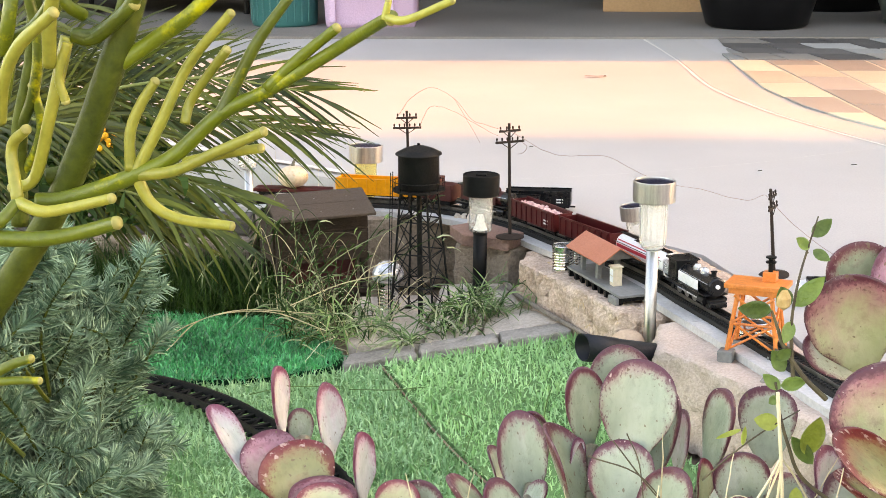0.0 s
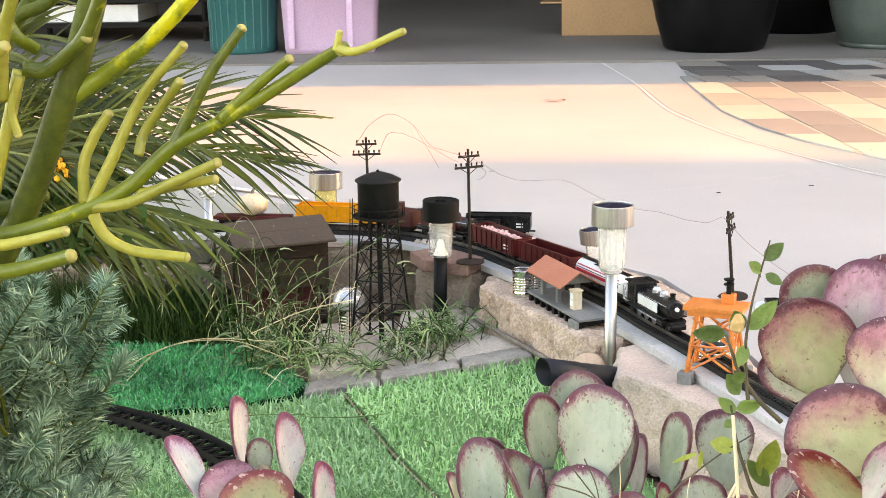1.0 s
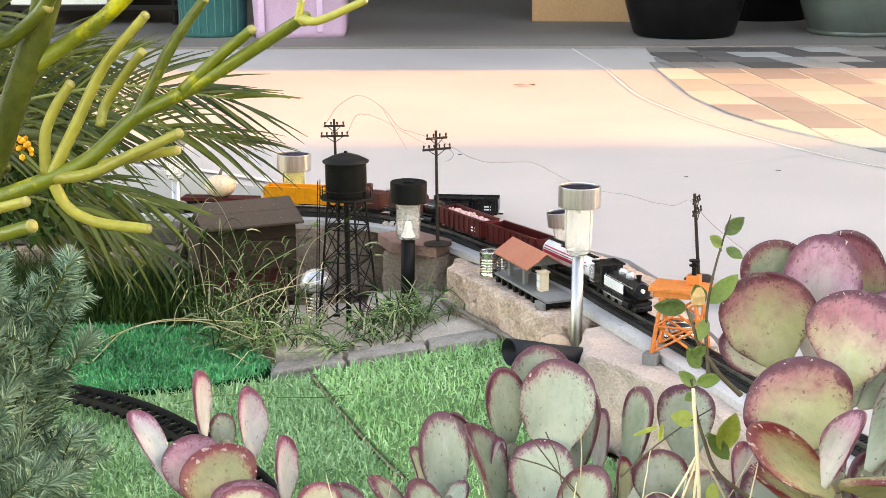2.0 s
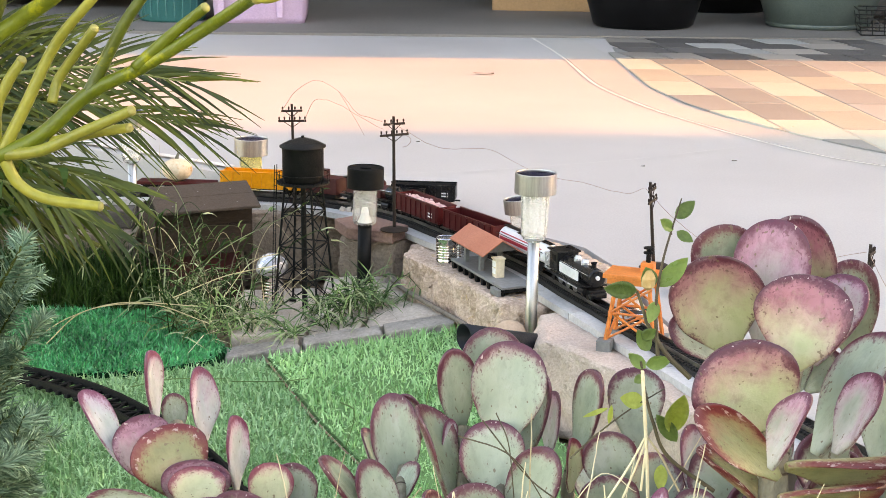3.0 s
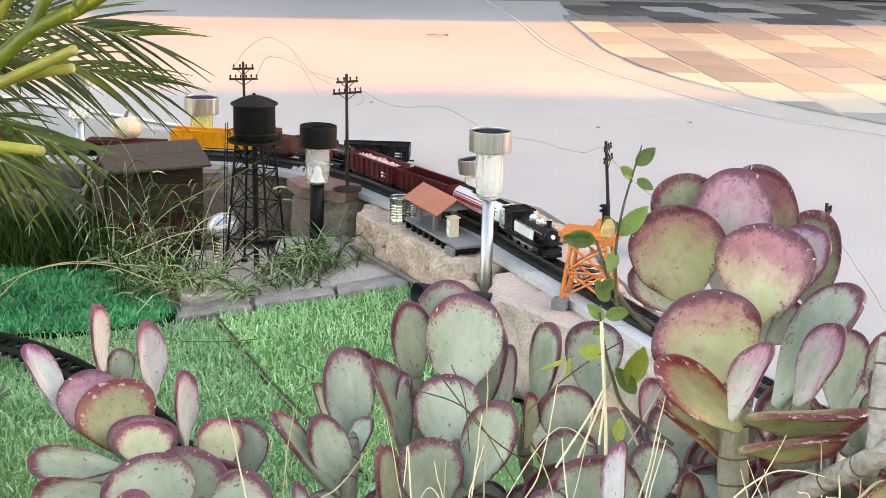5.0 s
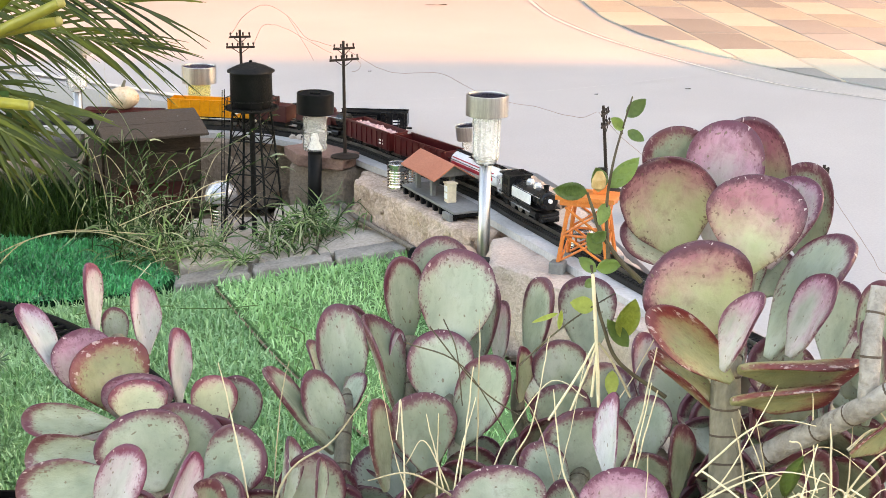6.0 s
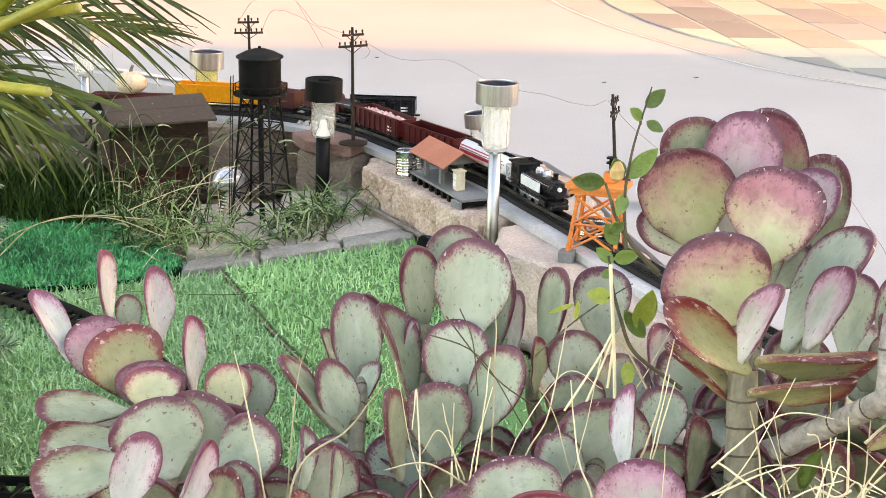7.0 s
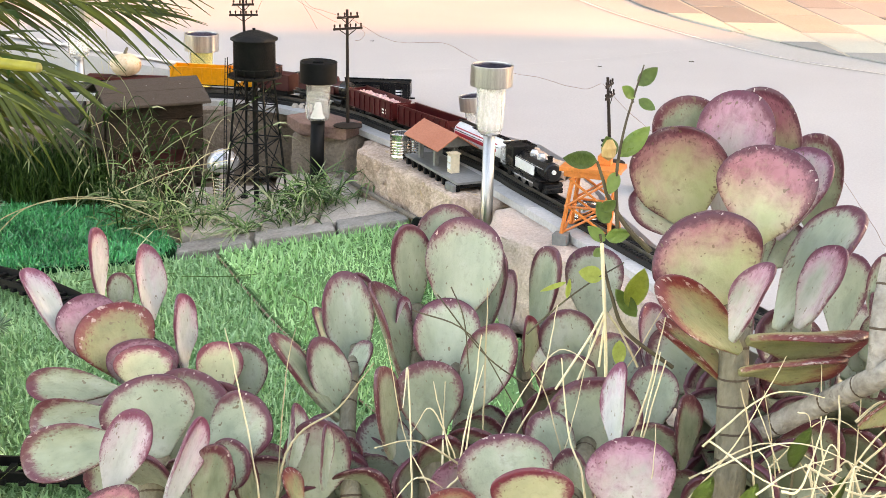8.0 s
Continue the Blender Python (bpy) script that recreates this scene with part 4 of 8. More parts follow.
# ---- water tower
def water_tower(at):
    ob = thing("water_tower", at, "black metal model water tower on braced legs", "water tower")
    tank = part("tank", lathe(bmesh.new(), [(0, 0.200), (0.0305, 0.200), (0.0305, 0.203), (0.031, 0.204), (0.031, 0.252), (0.0312, 0.2525)], 36), BLACK_METAL, ob, "black round tank", True)
    part("roof", lathe(bmesh.new(), [(0.0348, 0.2515), (0.0348, 0.2535), (0.022, 0.2600), (0.008, 0.2645), (0.0, 0.2652)], 36), BLACK_METAL, tank, "shallow conical roof", True)
    part("finial", lathe(bmesh.new(), [(0.0022, 0.264), (0.0022, 0.268), (0, 0.2685)], 10), BLACK_METAL, tank)
    part("deck", lathe(bmesh.new(), [(0.026, 0.1965), (0.0395, 0.1965), (0.0395, 0.1995), (0.026, 0.1995)], 36), BLACK_METAL, ob, "round walkway")
    bm = bmesh.new()
    for k in range(16):
        a = k * math.pi / 8 + 0.1
        part("baluster", tube(bmesh.new(), [(0.0388 * math.cos(a), 0.0388 * math.sin(a), 0.1995), (0.0388 * math.cos(a), 0.0388 * math.sin(a), 0.2115)], 0.0006, 5), BLACK_METAL, ob)
    ring = [(0.0388 * math.cos(k * math.pi / 18), 0.0388 * math.sin(k * math.pi / 18), 0.2115) for k in range(37)]
    part("railing", tube(bmesh.new(), ring, 0.0007, 5, False), BLACK_METAL, ob)
    top, foot, z0, z1 = 0.0265, 0.0445, 0.0, 0.1965
    corner = [(math.cos(a), math.sin(a)) for a in [radians(28 + 90 * k) for k in range(4)]]

    def at_h(c, h):
        r = (foot + (top - foot) * h) * 1.12
        return Vector((c[0] * r, c[1] * r, z0 + (z1 - z0) * h))

    for c in corner:
        leg = part("leg", tube(bmesh.new(), [at_h(c, 0), at_h(c, 1)], 0.0019, 6), BLACK_METAL, ob)
        part("foot", box(bmesh.new(), at_h(c, 0).x - 0.005, at_h(c, 0).x + 0.005, at_h(c, 0).y - 0.005, at_h(c, 0).y + 0.005, 0, 0.003), BLACK_METAL, leg)
    levels = [0.02, 0.27, 0.52, 0.77, 0.985]
    for k in range(4):
        a, b = corner[k], corner[(k + 1) % 4]
        for lo, hi in zip(levels, levels[1:]):
            part("brace", tube(bmesh.new(), [at_h(a, lo), at_h(b, hi)], 0.0009, 5), BLACK_METAL, ob)
            part("brace", tube(bmesh.new(), [at_h(b, lo), at_h(a, hi)], 0.0009, 5), BLACK_METAL, ob)
            part("girt", tube(bmesh.new(), [at_h(a, hi), at_h(b, hi)], 0.0011, 5), BLACK_METAL, ob)
    part("riser_pipe", tube(bmesh.new(), [(0, 0, 0), (0, 0, 0.2)], 0.0042, 12), BLACK_METAL, ob)
    for x in (-0.0042, 0.0042):
        part("ladder_rail", tube(bmesh.new(), [(-0.047 + x * 0.3, -0.012 + x, 0.0), (-0.0395 + x * 0.3, -0.011 + x, 0.226)], 0.0007, 5), BLACK_METAL, ob)
    for k in range(22):
        z = 0.008 + k * 0.0098
        part("rung", tube(bmesh.new(), [(-0.0468 + 0.0075 * z / 0.226 - 0.0013, -0.0162, z), (-0.0468 + 0.0075 * z / 0.226 + 0.0013, -0.0078, z)], 0.0005, 4), BLACK_METAL, ob)
    return ob


water_tower((-0.259, 2.33, -0.0895))


# ---- telegraph poles and wires
def telegraph_pole(at, height, lean, turn, arms=(0.0175, 0.0235)):
    ob = thing("telegraph_pole", at, "brown plastic model telegraph pole with two cross-arms", "telegraph pole", "telegraph poles")
    ob.matrix_world = pose(*at, *lean, turn)
    part("pole", tube(bmesh.new(), [(0, 0, 0), (0, 0, height)], [0.0028, 0.0021], 10), POLE_BROWN, ob)
    part("base", lathe(bmesh.new(), [(0.022, 0), (0.022, 0.0015), (0.010, 0.005), (0.0, 0.006)], 20), POLE_BROWN, ob)
    for half, z in ((arms[0], height - 0.013), (arms[1], height - 0.030)):
        arm = part("cross_arm", box(bmesh.new(), -half, half, -0.0037, -0.0016, z, z + 0.0036, 0.0003), POLE_BROWN, ob)
        n = 4 if half < 0.02 else 6
        for k in range(n):
            x = -half + 0.0022 + (2 * half - 0.0044) * k / (n - 1)
            part("insulator", lathe(bmesh.new(), [(0.0008, z + 0.0036), (0.0015, z + 0.006), (0.0015, z + 0.0085), (0.0, z + 0.0095)], 8, (x, -0.0026)), POLE_BROWN, arm)
        for sgn in (-1, 1):
            part("strut", tube(bmesh.new(), [(0, -0.0026, z - 0.009), (sgn * half * 0.55, -0.0026, z)], 0.0007, 5), POLE_BROWN, arm)
    return ob


telegraph_pole((-0.304, 2.61, 0.004), 0.180, (0, -1), 4)
telegraph_pole((-0.1255, 2.397, 0.0205), 0.178, (0, -0.5), 25)
telegraph_pole((0.262, 2.262, 0.0), 0.132, (-1, -8), 58, (0.012, 0.0145))
telegraph_pole((0.487, 1.93, 0.0), 0.118, (0, 2), 60, (0.012, 0.0145))


def wire(points, r=0.0004):
    pts = spline(points, 6)
    rnd = random.Random(len(points))
    pts = [p + Vector((0, 0, 0.0012 * noise.noise(p * 60))) for p in pts]
    return solo("wire", tube(bmesh.new(), pts, r, 4), WIRE, "thin sagging copper wire between telegraph poles", "wire", "telegraph wires")


wire([(-0.325, 2.60, 0.171), (-0.293, 2.56, 0.214), (-0.255, 2.50, 0.238), (-0.215, 2.45, 0.228), (-0.185, 2.42, 0.200), (-0.165, 2.40, 0.196), (-0.1245, 2.352, 0.192)])
wire([(-0.285, 2.60, 0.158), (-0.268, 2.57, 0.193), (-0.245, 2.52, 0.205), (-0.215, 2.47, 0.204), (-0.175, 2.41, 0.193), (-0.14, 2.36, 0.184)], 0.0004)
wire([(-0.215, 2.45, 0.228), (-0.19, 2.42, 0.195), (-0.172, 2.40, 0.168)], 0.0004)
wire([(-0.12, 2.35, 0.192), (-0.105, 2.34, 0.186), (-0.075, 2.33, 0.170), (-0.045, 2.32, 0.163), (-0.015, 2.31, 0.165), (0.02, 2.30, 0.166), (0.05, 2.295, 0.152), (0.085, 2.29, 0.136), (0.12, 2.285, 0.127), (0.155, 2.28, 0.123), (0.20, 2.275, 0.111), (0.225, 2.272, 0.109), (0.244, 2.268, 0.118)])
wire([(0.246, 2.265, 0.118), (0.285, 2.22, 0.082), (0.335, 2.14, 0.058), (0.40, 2.05, 0.062), (0.485, 1.935, 0.108)], 0.0004)
wire([(0.488, 1.93, 0.105), (0.505, 1.90, 0.07), (0.53, 1.85, 0.03), (0.545, 1.82, 0.012), (0.6, 1.75, 0.03)], 0.0004)
wire([(-0.105, 2.345, 0.178), (-0.098, 2.342, 0.172), (-0.104, 2.342, 0.163), (-0.112, 2.345, 0.160)], 0.0004)


# ---- solar lamps
def solar_lamp(at, height, style, label, lean=(0, 0), scale=1.0, sunk=0.0):
    ob = thing("solar_lamp", at, label, "solar garden lamp", "solar garden lamps")
    ob.matrix_world = pose(*at, lean[0], lean[1], 0)
    k = scale
    body, stem = (BLACK_PLASTIC, BLACK_PLASTIC) if style == "black" else (STEEL, STEEL)
    top = height
    capr = 0.0295 * k
    caph = (0.033 if style == "black" else 0.029) * k
    cap = part("cap", lathe(bmesh.new(), [(capr * 0.93, top - 0.0015), (capr * 0.935, top - 0.0003), (capr * 0.94, top), (capr * 0.985, top), (capr, top - 0.0006), (capr, top - 0.0012), (capr, top - caph + 0.0008), (capr, top - caph), (capr * 0.97, top - caph), (capr * 0.96, top - caph), (capr * 0.96, top - caph + 0.002), (0, top - caph + 0.002)], 40), body, ob, "", True)
    part("solar_cell", lathe(bmesh.new(), [(0.0, top - 0.0018), (capr * 0.93, top - 0.0015)], 32), PANEL if style != "black" else BLACK_PLASTIC, cap, "dark solar panel")
    if style == "black":
        part("switch_ridge", box(bmesh.new(), -0.008, 0.008, -0.006, 0.006, top - 0.0014, top + 0.0008, 0.0006), BLACK_PLASTIC, cap)
    g0, g1, gr = top - 0.092 * k, top - caph + 0.002, 0.0195 * k
    bm = bmesh.new()
    n = 56
    ribs = 0.05 if style == "steel" else 0.0
    rings = []
    for z, f in ((g1, 1.0), (g0 + 0.003, 0.98 if style == "black" else 0.92), (g0, 0.9 if style == "black" else 0.86)):
        rings.append([bm.verts.new((gr * f * (1 - ribs * (i % 4 == 0)) * math.cos(2 * math.pi * i / n), gr * f * (1 - ribs * (i % 4 == 0)) * math.sin(2 * math.pi * i / n), z)) for i in range(n)])
    inner = [[bm.verts.new(((v.co.x) * 0.93, v.co.y * 0.93, v.co.z)) for v in r] for r in rings]
    for a, b in zip(rings, rings[1:]):
        for i in range(n):
            bm.faces.new((a[i], b[i], b[(i + 1) % n], a[(i + 1) % n]))
    for a, b in zip(inner, inner[1:]):
        for i in range(n):
            bm.faces.new((a[i], a[(i + 1) % n], b[(i + 1) % n], b[i]))
    for i in range(n):
        bm.faces.new((rings[-1][i], inner[-1][i], inner[-1][(i + 1) % n], rings[-1][(i + 1) % n]))
    glass = part("lens", bm, AMBER_CLEAR if style == "amber" else CLEAR, ob, "clear plastic lens", True)
    glass.visible_shadow = False
    if style == "steel":
        for i in range(12):
            a = 2 * math.pi * (i + 0.3) / 12
            rib = part("rib", tube(bmesh.new(), [(gr * 0.94 * math.cos(a), gr * 0.94 * math.sin(a), g1), (gr * 0.84 * math.cos(a), gr * 0.84 * math.sin(a), g0 + 0.003)], 0.0022 * k, 8), CLEAR_RIB, glass)
            rib.visible_shadow = False
    part("collar", lathe(bmesh.new(), [(0, g0 + 0.002), (gr * 0.8, g0 + 0.001), (gr * 0.8, g0 - 0.003), (0.0115 * k, g0 - 0.006), (0, g0 - 0.006)] if style != "black" else [(0, g0 + 0.002), (0.0116 * k, g0 + 0.002), (0.0116 * k, g0 - 0.006), (0, g0 - 0.006)], 28), FROST if style == "steel" else body, ob)
    if style != "steel":
        part("reflector", lathe(bmesh.new(), [(0.0, g0 + 0.026), (0.004, g0 + 0.025), (0.0065, g0 + 0.018), (0.006, g0 + 0.014), (0.012 * k, g0 + 0.002)], 24), WHITE_PLASTIC, ob, "white light cone", True)
    else:
        part("bulb", lathe(bmesh.new(), [(0.0, g1 - 0.012), (0.004, g1 - 0.010), (0.0045, g1 - 0.001)], 14), WHITE_PLASTIC, ob, "small white bulb")
    sr = (0.0112 if style == "black" else 0.0085) * k
    part("stem", lathe(bmesh.new(), [(0, -0.02 - sunk), (sr, -0.02 - sunk), (sr, g0 - 0.003), (0, g0 - 0.003)], 24), stem, ob, "", True)
    return ob


solar_lamp((0.073, 2.025, -0.10), 0.286, "steel", "stainless steel solar garden lamp beside the spotlight", (0, 0.6), 0.925)
solar_lamp((-0.1725, 2.383, -0.062), 0.184, "black", "black plastic solar garden lamp on a flagstone", (0, 1.2), 0.955)
solar_lamp((-0.401, 2.77, 0.0), 0.098, "amber", "stainless solar garden lamp with yellowed lens", (0, 1.0), 1.02, 0.1)
solar_lamp((0.077, 2.5, -0.02), 0.072, "steel", "small steel solar garden lamp behind the track", (0, -7), 0.8, 0.1)
solar_lamp((-0.614, 2.77, -0.02), 0.165, "steel", "steel solar garden lamp among the palm leaves", (0, 0), 0.95, 0.1)


# ---- shed, station, cans, trestle
def shed(at, rot):
    ob = thing("wooden_shed", at, "weathered dark brown wooden model shed, open below its boards", "model shed", rot=rot)
    w, d, eave, ridge, rnd = 0.070, 0.046, 0.119, 0.147, random.Random(6)
    for x in (-w, w):
        for y in (-d, d):
            part("post", box(bmesh.new(), x - 0.0055, x + 0.0055, y - 0.0055, y + 0.0055, -0.035, eave - 0.002, 0.0008), WOOD, ob)
    for k in range(3):
        z = 0.046 + k * 0.0242
        for y in (-d - 0.0076, d + 0.0076):
            o = part("board", box(bmesh.new(), -w - 0.005, w + 0.005, y - 0.0021, y + 0.0021, z, z + 0.0232, 0.0007), WOOD, ob)
            o.rotation_euler = (0, radians(rnd.uniform(-0.5, 0.5)), 0)
        for x in (-1, 1):
            part("board", box(bmesh.new(), x * (w + 0.0077) - 0.002, x * (w + 0.0077) + 0.002, -d + 0.003, d - 0.003, z, z + 0.0232, 0.0007), WOOD, ob)
    part("sill_beam", box(bmesh.new(), -w - 0.004, w + 0.004, -d - 0.0115, -d - 0.0055, -0.012, 0.0, 0.001), WOOD, ob)
    part("inner_crate", box(bmesh.new(), -w + 0.010, w - 0.010, -d + 0.004, d - 0.008, -0.034, 0.062, 0.001), DULL_MAROON, ob, "dark red inner crate")
    for sgn in (-1, 1):
        for k in range(2):
            f0, f1 = k * 0.5 + (0.03 if k else 0.0), k * 0.5 + 0.5
            ya, yb = (1 - f0) * 0.077 * sgn, (1 - f1) * 0.077 * sgn
            za, zb = eave + (ridge - eave) * f0 + 0.0012 * (1 - k), eave + (ridge - eave) * f1 + 0.0012 * (1 - k)
            bm = bmesh.new()
            lo, hi = w + 0.013 + rnd.uniform(-0.002, 0.002), w + 0.013 + rnd.uniform(-0.002, 0.002)
            q = [bm.verts.new(p) for p in ((-lo, ya, za), (hi, ya, za), (hi, yb, zb), (-lo, yb, zb), (-lo, ya, za + 0.0045), (hi, ya, za + 0.0045), (hi, yb, zb + 0.0045), (-lo, yb, zb + 0.0045))]
            for f in ((3, 2, 1, 0), (4, 5, 6, 7), (0, 1, 5, 4), (1, 2, 6, 5), (2, 3, 7, 6), (3, 0, 4, 7)):
                bm.faces.new([q[i] for i in f])
            bmesh.ops.recalc_face_normals(bm, faces=bm.faces)
            bmesh.ops.bevel(bm, geom=bm.edges[:], offset=0.0008, segments=1, affect="EDGES")
            board = part("roof_board", bm, ROOF_WOOD, ob)
            for x in (-0.055, -0.004, 0.050):
                y, z = (ya * 0.6 + yb * 0.4), za * 0.6 + zb * 0.4 + 0.0045
                part("nail", lathe(bmesh.new(), [(0, z + 0.0008), (0.0012, z + 0.0004), (0.0013, z - 0.0005)], 8, (x, y)), RAIL, board)
    for x in (-w, w):
        bm = bmesh.new()
        a = [bm.verts.new((x - 0.002, y, z)) for y, z in ((-d, eave - 0.006), (d, eave - 0.006), (0.0, ridge - 0.003))]
        b = [bm.verts.new((x + 0.002, v.co.y, v.co.z)) for v in a]
        bm.faces.new(a)
        bm.faces.new(b[::-1])
        for i in range(3):
            bm.faces.new((a[i], a[(i + 1) % 3], b[(i + 1) % 3], b[i]))
        bmesh.ops.recalc_face_normals(bm, faces=bm.faces)
        part("gable", bm, WOOD, ob)
    return ob


shed((-0.451, 2.502, -0.083), 25)


def tin_can(at, r, h, label, rings=9, lid=0.0):
    ob = thing("tin_can", at, label, "tin can", "tin cans")
    prof = [(0, 0), (r * 0.96, 0), (r, 0.002), (r, 0.004)]
    for k in range(rings):
        z = 0.008 + (h - 0.016) * k / rings
        dz = (h - 0.016) / rings
        prof += [(r * 0.985, z), (r * 0.93, z + dz * 0.35), (r * 0.985, z + dz * 0.75)]
    prof += [(r, h - 0.004), (r * 1.02, h - 0.001), (r * 1.0, h), (r * 0.95, h - 0.001)]
    part("body", lathe(bmesh.new(), prof, 36), CHROME, ob, "ribbed shiny body", True)
    if lid:
        part("lid", lathe(bmesh.new(), [(r * 1.02, h - 0.001), (lid * 0.93, h + 0.001), (lid, h + 0.004), (lid, h + 0.012), (lid * 0.92, h + 0.018), (lid * 0.62, h + 0.027), (lid * 0.3, h + 0.031), (0, h + 0.032)], 36), SILVER, ob, "domed shiny lid", True)
    else:
        # Flat black disc under the rim stands for the can's shaded inside.
        part("hollow_disc", lathe(bmesh.new(), [(r * 0.95, h - 0.006), (0, h - 0.006)], 36), BLACK_PLASTIC, ob, "black disc painted in for the shaded hollow")
    return ob


tin_can((-0.312, 2.362, -0.092), 0.0175, 0.050, "shiny ribbed tin can with wide domed lid beside the tower", 7, 0.0248)
tin_can((-0.043, 2.272, 0.0), 0.0152, 0.040, "open ribbed tin can beside the station", 6)
tin_can((-0.0245, 2.292, 0.0), 0.0135, 0.036, "small ribbed tin can behind the station", 6)
tin_can((0.196, 1.915, 0.0), 0.021, 0.035, "open ribbed tin can under the orange trestle", 6)


def station(at, rot):
    ob = thing("railway_station", at, "grey model station platform with red gable roof", "model station", rot=rot)
    part("platform", box(bmesh.new(), -0.088, 0.090, -0.026, 0.023, 0.010, 0.0135, 0.0006), GREY_PLASTIC, ob, "grey platform")
    part("skirt", box(bmesh.new(), -0.085, 0.087, -0.021, 0.020, 0.0045, 0.010), BLACK_PLASTIC, ob)
    for k in range(9):
        for y in (-0.0225, 0.0195):
            part("pier", box(bmesh.new(), -0.084 + k * 0.0205, -0.078 + k * 0.0205, y - 0.003, y + 0.003, 0, 0.010), BLACK_PLASTIC, ob)
    for x in (-0.060, -0.008):
        for y in (-0.013, 0.016):
            part("post", box(bmesh.new(), x - 0.0035, x + 0.0035, y - 0.003, y + 0.003, 0.0135, 0.046), GREY_PLASTIC, ob)
            part("bracket", tube(bmesh.new(), [(x + 0.002, y, 0.033), (x + 0.013, y, 0.044)], 0.0011, 5), GREY_PLASTIC, ob)
    for sgn in (-1, 1):
        bm = bmesh.new()
        y0, y1, z0, z1 = 0.001, 0.001 + sgn * 0.031, 0.0635, 0.0435
        a = [bm.verts.new(p) for p in ((-0.083, y0, z0), (0.034, y0, z0), (0.034, y1, z1), (-0.083, y1, z1))]
        b = [bm.verts.new((p.co.x, p.co.y, p.co.z + 0.0018)) for p in a]
        bm.faces.new(a[::-1])
        bm.faces.new(b)
        for i in range(4):
            bm.faces.new((a[i], a[(i + 1) % 4], b[(i + 1) % 4], b[i]))
        bmesh.ops.recalc_face_normals(bm, faces=bm.faces)
        part("roof", bm, TERRACOTTA, ob, "terracotta red roof slope")
    bm = bmesh.new()
    bm.faces.new([bm.verts.new(p) for p in ((0.018, -0.027, 0.045), (0.018, 0.029, 0.045), (0.018, 0.001, 0.063))])
    part("gable", bm, GREY_PLASTIC, ob)
    part("step_block", box(bmesh.new(), 0.064, 0.088, -0.032, -0.0263, 0.0, 0.010, 0.001), GREY_PLASTIC, ob)
    booth = part("ticket_booth", box(bmesh.new(), 0.028, 0.041, -0.0125, 0.0005, 0.0135, 0.0395, 0.0008), CREAM, ob, "cream ticket booth")
    part("booth_top", box(bmesh.new(), 0.0265, 0.0425, -0.014, 0.002, 0.0395, 0.0415, 0.0006), CREAM, booth)
    for z in (0.019, 0.029):
        part("booth_panel", box(bmesh.new(), 0.0300, 0.0390, -0.0134, -0.0124, z, z + 0.008), WHITE_PLASTIC, booth)
    part("red_lamp", lathe(bmesh.new(), [(0, 0.0135), (0.0025, 0.0145), (0.0025, 0.019), (0, 0.0205)], 10, (0.024, -0.006)), STRIPE_RED, ob, "small red post")
    return ob


station((0.0236, 2.181, 0.0), -66)


def trestle(at, rot):
    ob = thing("coaling_trestle", at, "orange plastic model trestle on grey footings", "model trestle", rot=rot)
    for x in (-0.024, 0.024):
        for y in (-0.019, 0.019):
            f = part("footing", box(bmesh.new(), x * 1.25 - 0.009, x * 1.25 + 0.009, y * 1.2 - 0.009, y * 1.2 + 0.009, 0, 0.014, 0.001), GREY_PLASTIC, ob, "grey footing")
            part("leg", tube(bmesh.new(), [(x * 1.25, y * 1.2, 0.012), (x * 0.85, y * 0.85, 0.083)], 0.0029, 6), ORANGE, ob)
    for y in (-1, 1):
        for lo, hi in ((0.016, 0.047), (0.047, 0.081)):
            part("brace", tube(bmesh.new(), [(-0.027, y * 0.021, lo), (0.024, y * 0.019, hi)], 0.0016, 5), ORANGE, ob)
            part("brace", tube(bmesh.new(), [(0.027, y * 0.021, lo), (-0.024, y * 0.019, hi)], 0.0016, 5), ORANGE, ob)
        part("girt", tube(bmesh.new(), [(-0.027, y * 0.020, 0.047), (0.027, y * 0.020, 0.047)], 0.0016, 5), ORANGE, ob)
        part("top_beam", box(bmesh.new(), -0.031, 0.031, y * 0.0165 - 0.003, y * 0.0165 + 0.003, 0.083, 0.090, 0.0006), ORANGE, ob)
    for x in (-1, 1):
        for lo, hi in ((0.016, 0.047), (0.047, 0.081)):
            part("brace", tube(bmesh.new(), [(x * 0.027, -0.021, lo), (x * 0.024, 0.019, hi)], 0.0016, 5), ORANGE, ob)
    part("deck", box(bmesh.new(), -0.036, 0.036, -0.023, 0.023, 0.090, 0.0955, 0.0008), ORANGE, ob, "flat orange deck")
    house = part("gear_house", box(bmesh.new(), 0.004, 0.020, 0.002, 0.016, 0.0955, 0.107, 0.0008), ORANGE, ob)
    part("spool", lathe(bmesh.new(), [(0, 0.107), (0.003, 0.107), (0.003, 0.117), (0.0065, 0.118), (0.0065, 0.1195), (0.003, 0.1205), (0.003, 0.123), (0.0065, 0.124), (0.0065, 0.1255), (0, 0.1255)], 14, (0.012, 0.009)), BLACK_PLASTIC, house, "black spool")
    return ob


